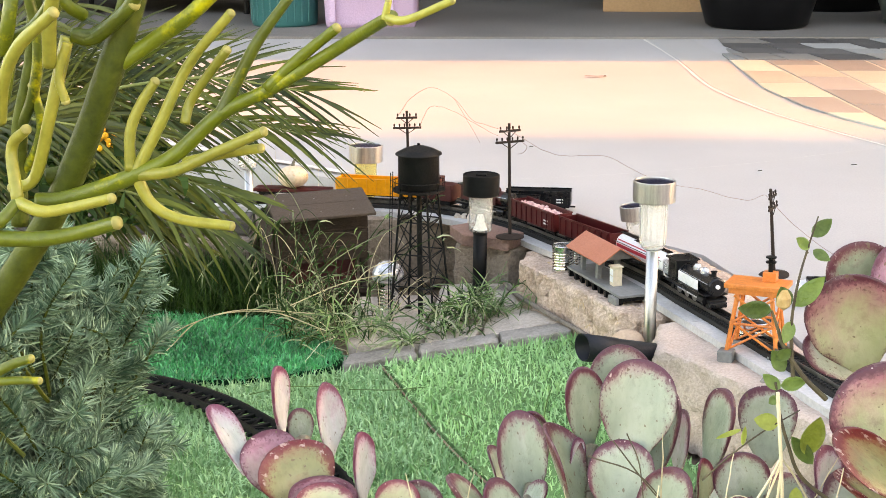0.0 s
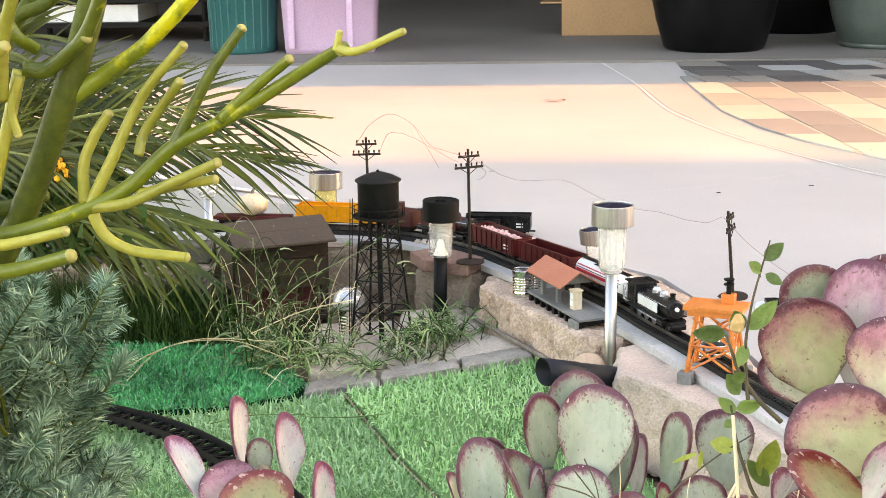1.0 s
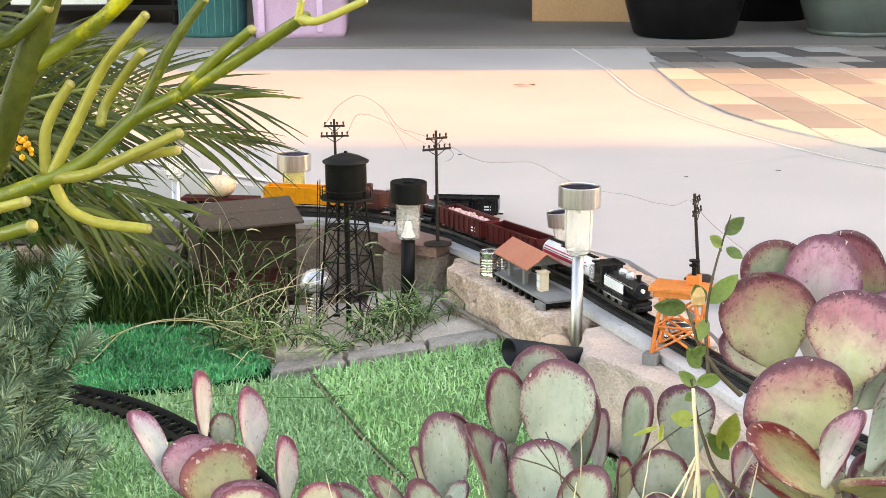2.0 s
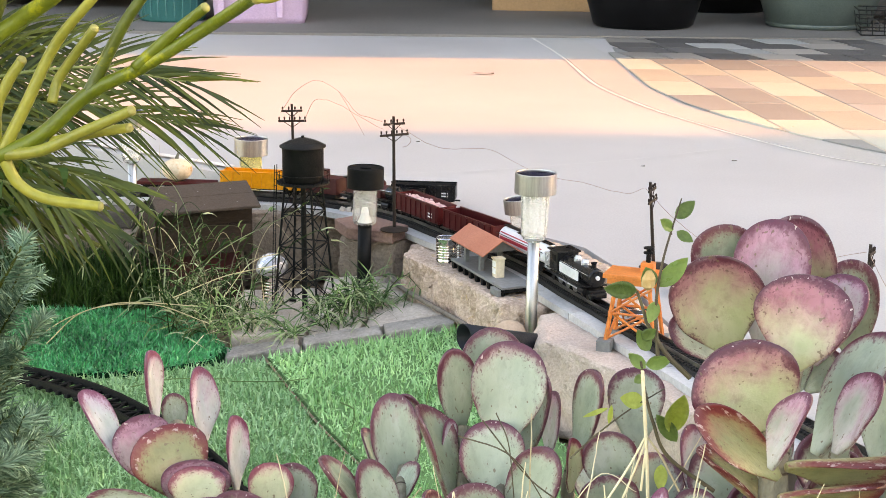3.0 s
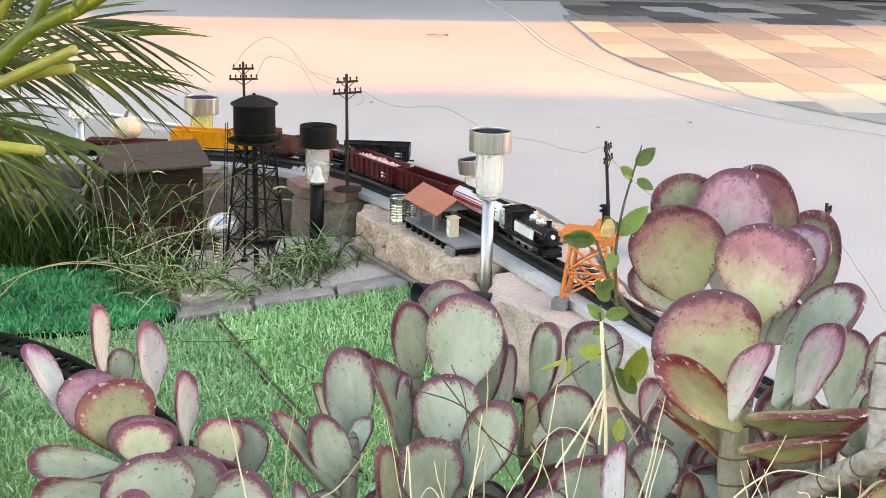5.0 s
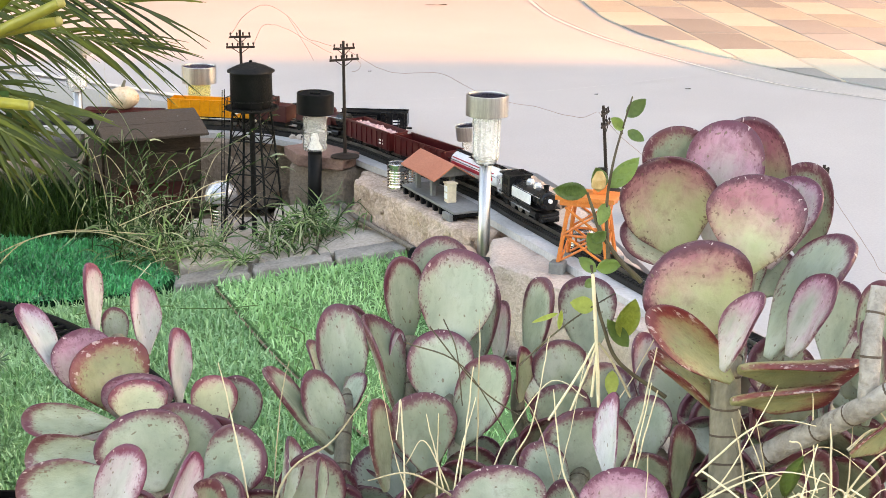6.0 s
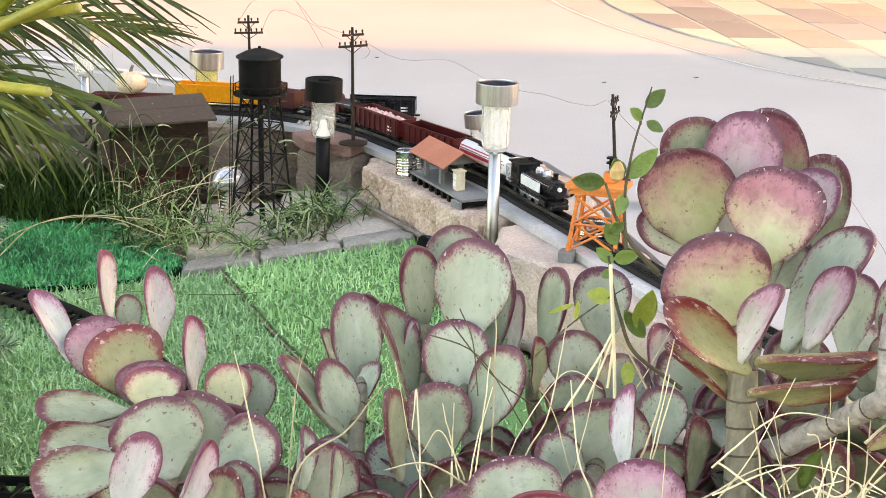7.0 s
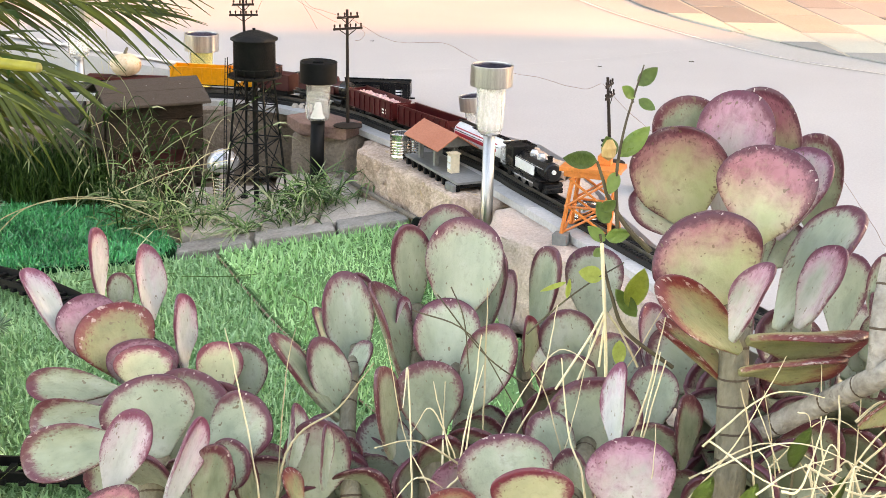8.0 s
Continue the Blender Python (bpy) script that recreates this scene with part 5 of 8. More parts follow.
trestle((0.193, 1.868, 0.0), -20)
bm = box(bmesh.new(), -0.045, 0.045, -0.045, 0.045, 0.0005, 0.0035, 0.0006)
o = solo("slate_tile", bm, KERB_GREY, "thin grey tile under the orange trestle", "tile")
o.location, o.rotation_euler = (0.245, 1.80, 0.0), (0, 0, radians(-20))
dish = thing("toy_boat", (0.30, 2.12, 0.0), "small white and black toy boat behind the trestle", "toy")
part("hull", lathe(bmesh.new(), [(0, 0.002), (0.016, 0.004), (0.026, 0.018), (0.027, 0.026), (0.024, 0.027), (0.0, 0.024)], 24), WHITE_PLASTIC, dish, "", True)
part("canopy", box(bmesh.new(), -0.012, 0.018, -0.012, 0.012, 0.027, 0.0345, 0.002), GLOSS_BLACK, dish)


# ---- black landscape spotlight
def spotlight(mouth, rear, knuckle, stake_end):
    """A round black lamp head with a slanted visor, a knuckle joint and a ground stake."""
    m, r = Vector(mouth), Vector(rear)
    ob = thing("spotlight", r, "black landscape spotlight lying by the blocks", "spotlight")
    axis = (m - r).normalized()
    up = Vector((0, 0, 1))
    up = (up - axis * up.dot(axis)).normalized()
    side = up.cross(axis)
    length, rad = (m - r).length, 0.0158

    def ring(bm, along, radius, slant=0.0):
        return [bm.verts.new(axis * (along + slant * math.sin(a)) + radius * (math.cos(a) * side + math.sin(a) * up)) for a in [2 * math.pi * i / 40 for i in range(40)]]

    bm = bmesh.new()
    rows = [ring(bm, a, q, sl) for a, q, sl in ((-0.002, rad * 0.72, 0), (-0.001, rad * 0.93, 0), (0.003, rad, 0), (length * 0.62, rad * 1.0, 0), (length * 0.625, rad * 1.05, 0), (length, rad * 1.07, 0.004), (length, rad * 0.99, 0.004), (length * 0.66, rad * 0.93, 0), (length * 0.655, rad * 0.2, 0))]
    for a, b in zip(rows, rows[1:]):
        for i in range(40):
            bm.faces.new((a[i], a[(i + 1) % 40], b[(i + 1) % 40], b[i]))
    bm.faces.new(rows[0])
    bmesh.ops.recalc_face_normals(bm, faces=bm.faces)
    hood = part("hood", bm, HOUSING, ob, "round black hood with slanted visor", True)
    part("glass", tube(bmesh.new(), [axis * (length * 0.665), axis * (length * 0.675)], rad * 0.9, 28), PANEL, hood, "dark lamp glass")
    k, e = Vector(knuckle) - r, Vector(stake_end) - r
    part("bracket", tube(bmesh.new(), [axis * -0.001, (axis * -0.001 + k) / 2, k], [0.0075, 0.0065, 0.0065], 12), BLACK_PLASTIC, ob)
    part("knuckle", tube(bmesh.new(), [k - side * 0.009, k + side * 0.009], 0.0088, 18), BLACK_PLASTIC, ob)
    part("thumb_screw", tube(bmesh.new(), [k - side * 0.0135, k - side * 0.009], 0.0042, 10), CHROME, ob)
    part("stake", tube(bmesh.new(), [k, k.lerp(e, 0.25), k.lerp(e, 0.3), e], [0.006, 0.006, 0.0092, 0.0085], 12), BLACK_PLASTIC, ob)
    return ob


spotlight((-0.014, 1.872, 0.009), (0.093, 1.945, -0.025), (0.103, 1.935, -0.042), (0.137, 1.905, -0.070))

# ---- big black toy track on the turf
TOY = spline([(-1.012, 2.038, -0.088), (-0.762, 2.033, -0.088), (-0.632, 1.998, -0.088), (-0.557, 1.963, -0.088), (-0.487, 1.913, -0.088), (-0.422, 1.846, -0.088), (-0.357, 1.763, -0.088), (-0.302, 1.678, -0.088), (-0.258, 1.585, -0.088), (-0.212, 1.510, -0.088), (-0.190, 1.452, -0.088), (-0.217, 1.412, -0.088), (-0.290, 1.392, -0.090), (-0.395, 1.396, -0.092), (-0.600, 1.404, -0.092), (-0.850, 1.404, -0.092)], 12)
toy = thing("toy_railway_track", (0, 0, 0), "black plastic toy railway track curving over the turf", "toy track")
arc = [0.0]
for a, b in zip(TOY, TOY[1:]):
    arc.append(arc[-1] + (b - a).length)


def toy_at(s):
    k = min(max(int(np.searchsorted(arc, s)), 1), len(arc) - 1)
    p = TOY[k - 1].lerp(TOY[k], (s - arc[k - 1]) / (arc[k] - arc[k - 1]))
    return p, (TOY[min(k + 2, len(TOY) - 1)] - TOY[max(k - 3, 0)]).normalized()


for o in (-0.0175, 0.0175):
    bm = bmesh.new()
    rows = []
    for p, q in zip(TOY, TOY[1:]):
        d = (q - p).normalized()
        n = Vector((-d.y, d.x, 0))
        rows.append([bm.verts.new(p + n * (o + e) + Vector((0, 0, z))) for e, z in ((-0.0026, 0.0), (0.0026, 0.0), (0.0016, 0.009), (-0.0016, 0.009))])
    for a, b in zip(rows, rows[1:]):
        for i in range(4):
            bm.faces.new((a[i], a[(i + 1) % 4], b[(i + 1) % 4], b[i]))
    bmesh.ops.recalc_face_normals(bm, faces=bm.faces)
    part("rail", bm, BLACK_PLASTIC, toy)
tie_me = mesh_of("tie", box(bmesh.new(), -0.0032, 0.0032, -0.025, 0.025, -0.001, 0.0035, 0.0006), BLACK_PLASTIC)
web_me = mesh_of("web", box(bmesh.new(), -0.0012, 0.0012, -0.0155, 0.0155, 0.0, 0.003), BLACK_PLASTIC)
s, k = 0.25, 0
while s < arc[-1] - 0.02:
    p, d = toy_at(s)
    o = new("tie", tie_me)
    o.parent = toy
    o.matrix_local = Matrix.Translation(p) @ Matrix.Rotation(math.atan2(d.y, d.x), 4, "Z")
    p, d = toy_at(s + 0.0095)
    o = new("web", web_me)
    o.parent = toy
    o.matrix_local = Matrix.Translation(p) @ Matrix.Rotation(math.atan2(d.y, d.x) + radians(35 if k % 2 else -35), 4, "Z")
    s += 0.019
    k += 1

# ---- things at the garage
bin_ob = thing("storage_bin", (-0.80, 5.93, 0.008), "pale pink plastic storage bin at the garage mouth", "storage bin", rot=4)
bm = bmesh.new()
rings = []
for z, k in ((0.0, 0.86), (0.02, 0.88), (0.45, 1.0), (0.452, 1.05), (0.50, 1.06)):
    rings.append([bm.verts.new((x * k, y * k, z)) for x, y in ((-0.17, -0.19), (-0.19, -0.17), (-0.19, 0.17), (-0.17, 0.19), (0.17, 0.19), (0.19, 0.17), (0.19, -0.17), (0.17, -0.19))])
for a, b in zip(rings, rings[1:]):
    for i in range(8):
        bm.faces.new((a[i], a[(i + 1) % 8], b[(i + 1) % 8], b[i]))
bm.faces.new(rings[0])
bm.faces.new(rings[-1])
bmesh.ops.recalc_face_normals(bm, faces=bm.faces)
part("body", bm, PINK_BIN, bin_ob, "pale pink body", True)
for x in (-0.14, 0.075):
    part("rib", box(bmesh.new(), x - 0.012, x + 0.012, -0.182, -0.170, 0.02, 0.42, 0.004), PINK_BIN, bin_ob)
teal = thing("trash_can", (-1.13, 5.88, 0.008), "round teal plastic trash can beside the pink bin", "trash can")
part("body", lathe(bmesh.new(), [(0, 0), (0.118, 0), (0.124, 0.01), (0.142, 0.55), (0.152, 0.552), (0.152, 0.58), (0, 0.60)], 40), TEAL_BIN, teal, "", True)
for k in range(10):
    a = radians(-160 + k * 14)
    part("rib", tube(bmesh.new(), [(0.124 * math.cos(a), 0.124 * math.sin(a), 0.02), (0.141 * math.cos(a), 0.141 * math.sin(a), 0.52)], 0.004, 6), TEAL_BIN, teal)
carton = thing("cardboard_box", (0.30, 6.56, 0.008), "brown cardboard box with open flaps", "cardboard box", rot=-4)
part("body", box(bmesh.new(), -0.215, 0.215, -0.17, 0.17, 0, 0.42, 0.003), CARDBOARD, carton)
part("flap", box(bmesh.new(), -0.30, -0.215, -0.17, 0.10, 0.13, 0.136, 0.0, None), CARDBOARD, carton, "bent flap")


def pot(at, r, h, material, label):
    ob = thing("plant_pot", at, label, "plant pot", "large plant pots")
    part("body", lathe(bmesh.new(), [(0, 0.0), (r * 0.68, 0.0), (r * 0.74, 0.01), (r * 0.86, h * 0.28), (r * 0.97, h * 0.62), (r, h * 0.91)], 56), material, ob, "", True)
    part("rim", lathe(bmesh.new(), [(r, h * 0.905), (r * 1.03, h * 0.91), (r * 1.045, h * 0.93), (r * 1.045, h * 0.985), (r * 1.02, h), (r * 0.94, h), (r * 0.92, h * 0.97), (r * 0.9, h * 0.8)], 56), material, ob, "rolled rim", True)
    if material is POT_GREEN:
        part("foot_ring", lathe(bmesh.new(), [(r * 0.60, 0.0), (r * 0.73, 0.0), (r * 0.755, 0.006), (r * 0.755, 0.016), (r * 0.73, 0.022)], 56), material, ob, "narrow foot ring", True)
    part("soil", lathe(bmesh.new(), [(r * 0.93, h * 0.82), (0, h * 0.84)], 40), SOIL, ob, "dry potting soil")
    return ob


pot((0.625, 5.83, 0.008), 0.250, 0.40, POT_BLACK, "large black glazed plant pot")
pot((1.285, 5.90, 0.008), 0.255, 0.36, POT_GREEN, "large grey-green glazed plant pot with pale scratches")
# Stand-in for a black bin behind the pots; its shape is made up.
pot((1.02, 6.55, 0.008), 0.27, 0.5, POT_BLACK, "black pot shape standing in for a dark bin behind the pots")
tub = thing("plastic_tub", (1.78, 6.1, 0.008), "teal plastic tub at the garage mouth", "tub")
part("body", lathe(bmesh.new(), [(0, 0), (0.16, 0), (0.2, 0.25), (0.215, 0.26), (0.2, 0.265), (0.15, 0.02), (0, 0.02)], 36), TEAL_BIN, tub, "", True)
rack = thing("wire_rack", (-1.75, 6.5, 0.008), "black wire rack with white boxes in the garage", "rack")
for x in (-0.38, 0.38):
    for y in (-0.18, 0.18):
        part("upright", tube(bmesh.new(), [(x, y, 0), (x, y, 1.2)], 0.012, 8), BLACK_METAL, rack)
for z in (0.06, 0.16, 0.42):
    part("shelf", box(bmesh.new(), -0.4, 0.4, -0.2, 0.2, z, z + 0.02), BLACK_METAL, rack)
part("carton", box(bmesh.new(), -0.32, 0.3, -0.16, 0.16, 0.18, 0.38, 0.004), WHITE_PLASTIC, rack, "white carton")
part("carton", box(bmesh.new(), -0.3, 0.1, -0.16, 0.16, 0.08, 0.15, 0.004), WHITE_PLASTIC, rack, "white carton")
basket = thing("wire_basket", (1.53, 5.60, 0.008), "black wire basket with dry twigs beside the teal tub", "wire basket", rot=-8)
for z in (0.003, 0.03, 0.06, 0.09):
    k = 1 + z
    part("hoop", tube(bmesh.new(), [(x * k, y * k, z) for x, y in ((-0.16, -0.08), (0.16, -0.08), (0.16, 0.08), (-0.16, 0.08), (-0.16, -0.08))], 0.0022, 6), BLACK_METAL, basket)
for x in (-0.16, -0.12, -0.08, -0.04, 0.0, 0.04, 0.08, 0.12, 0.16):
    for y in (-0.08, 0.08):
        part("wire", tube(bmesh.new(), [(x, y, 0.003), (x * 1.09, y * 1.09, 0.09)], 0.0014, 5), BLACK_METAL, basket)
rt = random.Random(5)
for k in range(26):
    p = Vector((rt.uniform(-0.13, 0.13), rt.uniform(-0.06, 0.06), rt.uniform(0.006, 0.05)))
    d = Vector((rt.uniform(-1, 1), rt.uniform(-1, 1), rt.uniform(0.0, 0.8))) * rt.uniform(0.02, 0.06)
    part("twig", tube(bmesh.new(), spline([p, p + d * 0.5 + Vector((0, 0, 0.008)), p + d], 4), 0.002, 5), rt.choice((VINE_STEM, TIMBER, TIMBER)), basket)


# ---- succulents with paddle leaves: rows of base, tip, width, turn about the leaf's axis, and colour
CROWN = [
    (0.1590, 1.020, 0.2980, 0.1480, 1.020, 0.3490, 0.0435, 8, "o"),
    (0.1760, 0.995, 0.2800, 0.1820, 0.995, 0.3570, 0.0475, -4, "m"),
    (0.2130, 1.020, 0.2880, 0.1930, 1.020, 0.3550, 0.0475, -8, "b"),
    (0.1520, 0.985, 0.2790, 0.1320, 0.985, 0.3380, 0.0572, 5, "b"),
    (0.1660, 1.030, 0.2610, 0.1190, 1.030, 0.2810, 0.0320, 12, "g"),
    (0.1840, 0.940, 0.2820, 0.1950, 0.940, 0.3360, 0.0555, -8, "b"),
    (0.2070, 0.985, 0.2710, 0.2280, 0.985, 0.3250, 0.0372, -30, "m"),
    (0.2380, 1.020, 0.2660, 0.2360, 1.020, 0.3260, 0.0394, -15, "o"),
    (0.1980, 0.985, 0.2510, 0.1860, 0.985, 0.2780, 0.0246, 12, "g"),
    (0.2040, 0.985, 0.2510, 0.2220, 0.985, 0.2760, 0.0269, -20, "g"),
]
SKIRT = [
    (0.1610, 0.920, 0.2500, 0.1450, 0.920, 0.3010, 0.0626, 5, "b"),
    (0.1670, 0.895, 0.2300, 0.1190, 0.895, 0.2700, 0.0262, 12, "r"),
    (0.1710, 0.920, 0.1970, 0.1270, 0.920, 0.2370, 0.0209, 55, "r"),
    (0.1610, 0.872, 0.2450, 0.1780, 0.872, 0.2880, 0.0201, -42, "m"),
    (0.2050, 0.945, 0.2270, 0.2420, 0.945, 0.3010, 0.0428, -48, "g"),
    (0.2090, 0.920, 0.2360, 0.2310, 0.920, 0.2820, 0.0278, -42, "m"),
    (0.2450, 0.970, 0.2120, 0.2510, 0.970, 0.2640, 0.0291, -10, "g"),
    (0.1790, 0.900, 0.2330, 0.2440, 0.900, 0.2380, 0.0302, 60, "r"),
    (0.1730, 0.890, 0.2180, 0.2300, 0.890, 0.2260, 0.0264, 62, "r"),
    (0.2020, 0.970, 0.1580, 0.2330, 0.970, 0.1860, 0.0324, -12, "g"),
]
MIDDLE = [
    (0.0140, 1.030, 0.1980, 0.0190, 1.030, 0.2650, 0.0495, 5, "g"),
    (-0.0150, 1.050, 0.1960, -0.0220, 1.050, 0.2570, 0.0267, 18, "g"),
    (0.0110, 1.080, 0.2150, 0.0050, 1.080, 0.2600, 0.0426, 0, "g"),
    (0.0300, 1.050, 0.1790, 0.0430, 1.050, 0.2400, 0.0327, -45, "g"),
    (0.0480, 1.070, 0.1720, 0.0530, 1.070, 0.2180, 0.0180, -40, "m"),
    (0.0140, 1.010, 0.1630, 0.0020, 1.010, 0.2170, 0.0434, 8, "g"),
    (0.0220, 1.000, 0.1470, 0.0470, 1.000, 0.2040, 0.0353, -20, "g"),
    (-0.0210, 1.010, 0.1660, -0.0390, 1.010, 0.2280, 0.0314, 55, "o"),
    (-0.0240, 1.030, 0.1820, -0.0230, 1.030, 0.2120, 0.0149, 50, "p"),
    (-0.0010, 0.980, 0.1360, -0.0060, 0.980, 0.1860, 0.0416, 5, "o"),
    (0.0370, 1.030, 0.1100, 0.0360, 1.030, 0.1380, 0.0234, -10, "g"),
]
SPREAD = [
    (-0.0550, 1.050, 0.1530, -0.0620, 1.050, 0.2210, 0.0338, 6, "g"),
    (-0.0510, 1.098, 0.1550, -0.0530, 1.098, 0.2080, 0.0244, -10, "g"),
    (-0.0620, 1.010, 0.1410, -0.0760, 1.010, 0.1900, 0.0263, 12, "g"),
    (-0.0640, 1.000, 0.1400, -0.1080, 1.000, 0.1930, 0.0217, 60, "o"),
    (-0.0560, 1.030, 0.1490, -0.0400, 1.030, 0.1790, 0.0197, -50, "g"),
    (-0.0700, 1.060, 0.1540, -0.0800, 1.060, 0.1930, 0.0149, 40, "g"),
    (-0.0730, 0.960, 0.1010, -0.0710, 0.960, 0.1570, 0.0411, 0, "g"),
    (-0.0890, 0.940, 0.1260, -0.0820, 0.940, 0.1730, 0.0168, 52, "g"),
    (-0.0670, 0.930, 0.1240, -0.0670, 0.930, 0.1650, 0.0113, 55, "g"),
    (-0.1020, 0.960, 0.0970, -0.1040, 0.960, 0.1380, 0.0257, 12, "o"),
    (-0.0270, 0.960, 0.1330, -0.0380, 0.960, 0.1900, 0.0279, 60, "o"),
]
SPREAD_LOW = [
    (-0.0800, 0.930, 0.1090, -0.0880, 0.930, 0.1360, 0.0131, 25, "r"),
    (-0.0590, 0.970, 0.1010, -0.0500, 0.970, 0.1390, 0.0222, -15, "o"),
    (-0.0110, 0.990, 0.0880, 0.0010, 0.990, 0.1200, 0.0228, 20, "o"),
    (-0.0430, 1.000, 0.0790, -0.0460, 1.000, 0.1150, 0.0223, 10, "o"),
]
LEFT_TOP = [
    (-0.2560, 1.080, 0.1620, -0.2810, 1.080, 0.2080, 0.0222, 38, "p"),
    (-0.2340, 1.110, 0.1800, -0.2400, 1.110, 0.2320, 0.0196, 52, "p"),
    (-0.1950, 1.090, 0.1740, -0.1980, 1.090, 0.2260, 0.0209, 20, "p"),
    (-0.2220, 1.120, 0.1620, -0.2230, 1.120, 0.1960, 0.0188, 0, "g"),
    (-0.2230, 1.080, 0.1430, -0.2480, 1.080, 0.1880, 0.0429, 12, "m"),
    (-0.2060, 1.050, 0.1460, -0.2170, 1.050, 0.1960, 0.0531, 6, "r"),
    (-0.1690, 1.060, 0.1490, -0.1710, 1.060, 0.2020, 0.0195, 38, "p"),
    (-0.1910, 1.030, 0.1430, -0.1890, 1.030, 0.1750, 0.0378, 0, "c"),
    (-0.1960, 1.045, 0.1370, -0.1940, 1.045, 0.1750, 0.0468, 4, "m"),
    (-0.1420, 1.030, 0.1400, -0.1420, 1.030, 0.1780, 0.0308, 10, "c"),
    (-0.1320, 1.050, 0.1250, -0.1240, 1.050, 0.1720, 0.0329, -14, "g"),
]
LEFT_LOW = [
    (-0.2070, 1.010, 0.1520, -0.2630, 1.010, 0.1540, 0.0233, 10, "o"),
    (-0.2110, 1.035, 0.1340, -0.2480, 1.035, 0.1400, 0.0162, 12, "m"),
    (-0.1980, 0.970, 0.1480, -0.2530, 0.970, 0.1440, 0.0283, 10, "o"),
    (-0.1900, 0.940, 0.1460, -0.2490, 0.940, 0.1320, 0.0346, 14, "o"),
    (-0.1690, 0.960, 0.1310, -0.1820, 0.960, 0.1810, 0.0574, 4, "g"),
    (-0.1710, 0.975, 0.1200, -0.1390, 0.975, 0.1750, 0.0539, -8, "o"),
    (-0.1690, 0.990, 0.1200, -0.1150, 0.990, 0.1540, 0.0467, -10, "o"),
    (-0.1880, 0.900, 0.1350, -0.1690, 0.900, 0.1840, 0.0267, -8, "p"),
    (-0.1540, 0.890, 0.1290, -0.1350, 0.890, 0.1860, 0.0207, 48, "p"),
    (-0.1360, 0.910, 0.1140, -0.1230, 0.910, 0.1620, 0.0257, -15, "o"),
    (-0.1130, 0.950, 0.0980, -0.1190, 0.950, 0.1370, 0.0156, 20, "o"),
]
FRONT = [
    (0.0420, 0.880, 0.1350, 0.0370, 0.880, 0.1820, 0.0535, 3, "g"),
    (0.0530, 0.840, 0.1490, 0.0490, 0.840, 0.1830, 0.0438, -3, "c"),
    (0.0850, 0.890, 0.1270, 0.0750, 0.890, 0.1690, 0.0243, -20, "g"),
    (0.0200, 0.900, 0.1180, 0.0100, 0.900, 0.1580, 0.0372, 10, "m"),
    (0.0100, 0.860, 0.1340, 0.0060, 0.860, 0.1580, 0.0292, 5, "r"),
    (0.1060, 0.850, 0.1450, 0.1090, 0.850, 0.1940, 0.0476, -5, "m"),
    (0.1050, 0.940, 0.1330, 0.0830, 0.940, 0.1930, 0.0611, 5, "g"),
    (0.1030, 0.890, 0.1690, 0.1030, 0.890, 0.2220, 0.0148, -30, "p"),
    (0.0810, 0.920, 0.1420, 0.0560, 0.920, 0.1770, 0.0276, 15, "g"),
    (0.1310, 0.950, 0.1550, 0.1340, 0.950, 0.1970, 0.0298, -8, "g"),
    (0.1300, 0.935, 0.1360, 0.1300, 0.935, 0.1680, 0.0311, 0, "o"),
]
BEHIND_VINE = [
    (0.0660, 1.050, 0.1830, 0.0810, 1.050, 0.2410, 0.0314, -50, "g"),
    (0.1070, 1.070, 0.1810, 0.1050, 1.070, 0.2350, 0.0390, 0, "g"),
    (0.0870, 1.020, 0.1650, 0.0830, 1.020, 0.2090, 0.0367, 5, "g"),
    (0.0870, 1.000, 0.1480, 0.0820, 1.000, 0.1850, 0.0385, 0, "o"),
    (0.1450, 1.030, 0.1600, 0.1350, 1.030, 0.2110, 0.0237, 35, "p"),
    (0.0590, 1.020, 0.1670, 0.0570, 1.020, 0.2050, 0.0134, 40, "c"),
    (0.1560, 1.040, 0.1400, 0.1420, 1.040, 0.1850, 0.0235, 20, "g"),
]
EDGE = [
    (0.2430, 0.880, 0.2110, 0.2400, 0.880, 0.2690, 0.0186, 40, "o"),
    (0.2510, 0.900, 0.2340, 0.2540, 0.900, 0.2880, 0.0237, -20, "g"),
    (0.2320, 0.860, 0.1990, 0.2540, 0.860, 0.2210, 0.0202, 55, "r"),
    (0.2590, 0.950, 0.1030, 0.2590, 0.950, 0.1560, 0.0436, 0, "o"),
    (0.1910, 0.930, 0.1300, 0.1860, 0.930, 0.1580, 0.0209, 0, "g"),
    (0.2420, 0.960, 0.0970, 0.2350, 0.960, 0.1420, 0.0329, 10, "g"),
]
LEFT_FRONT = [
    (-0.1790, 0.870, 0.1270, -0.1860, 0.870, 0.1490, 0.0361, 0, "b"),
]
FRONT_SIDE = [
    (0.1480, 0.930, 0.1420, 0.1500, 0.930, 0.1870, 0.0204, 45, "o"),
]
PAINT = {"g": LEAF_GREEN, "b": LEAF_BLUSH, "p": LEAF_PALE, "r": LEAF_RED, "o": LEAF_OLIVE, "m": LEAF_MAUVE, "c": LEAF_CREAM}


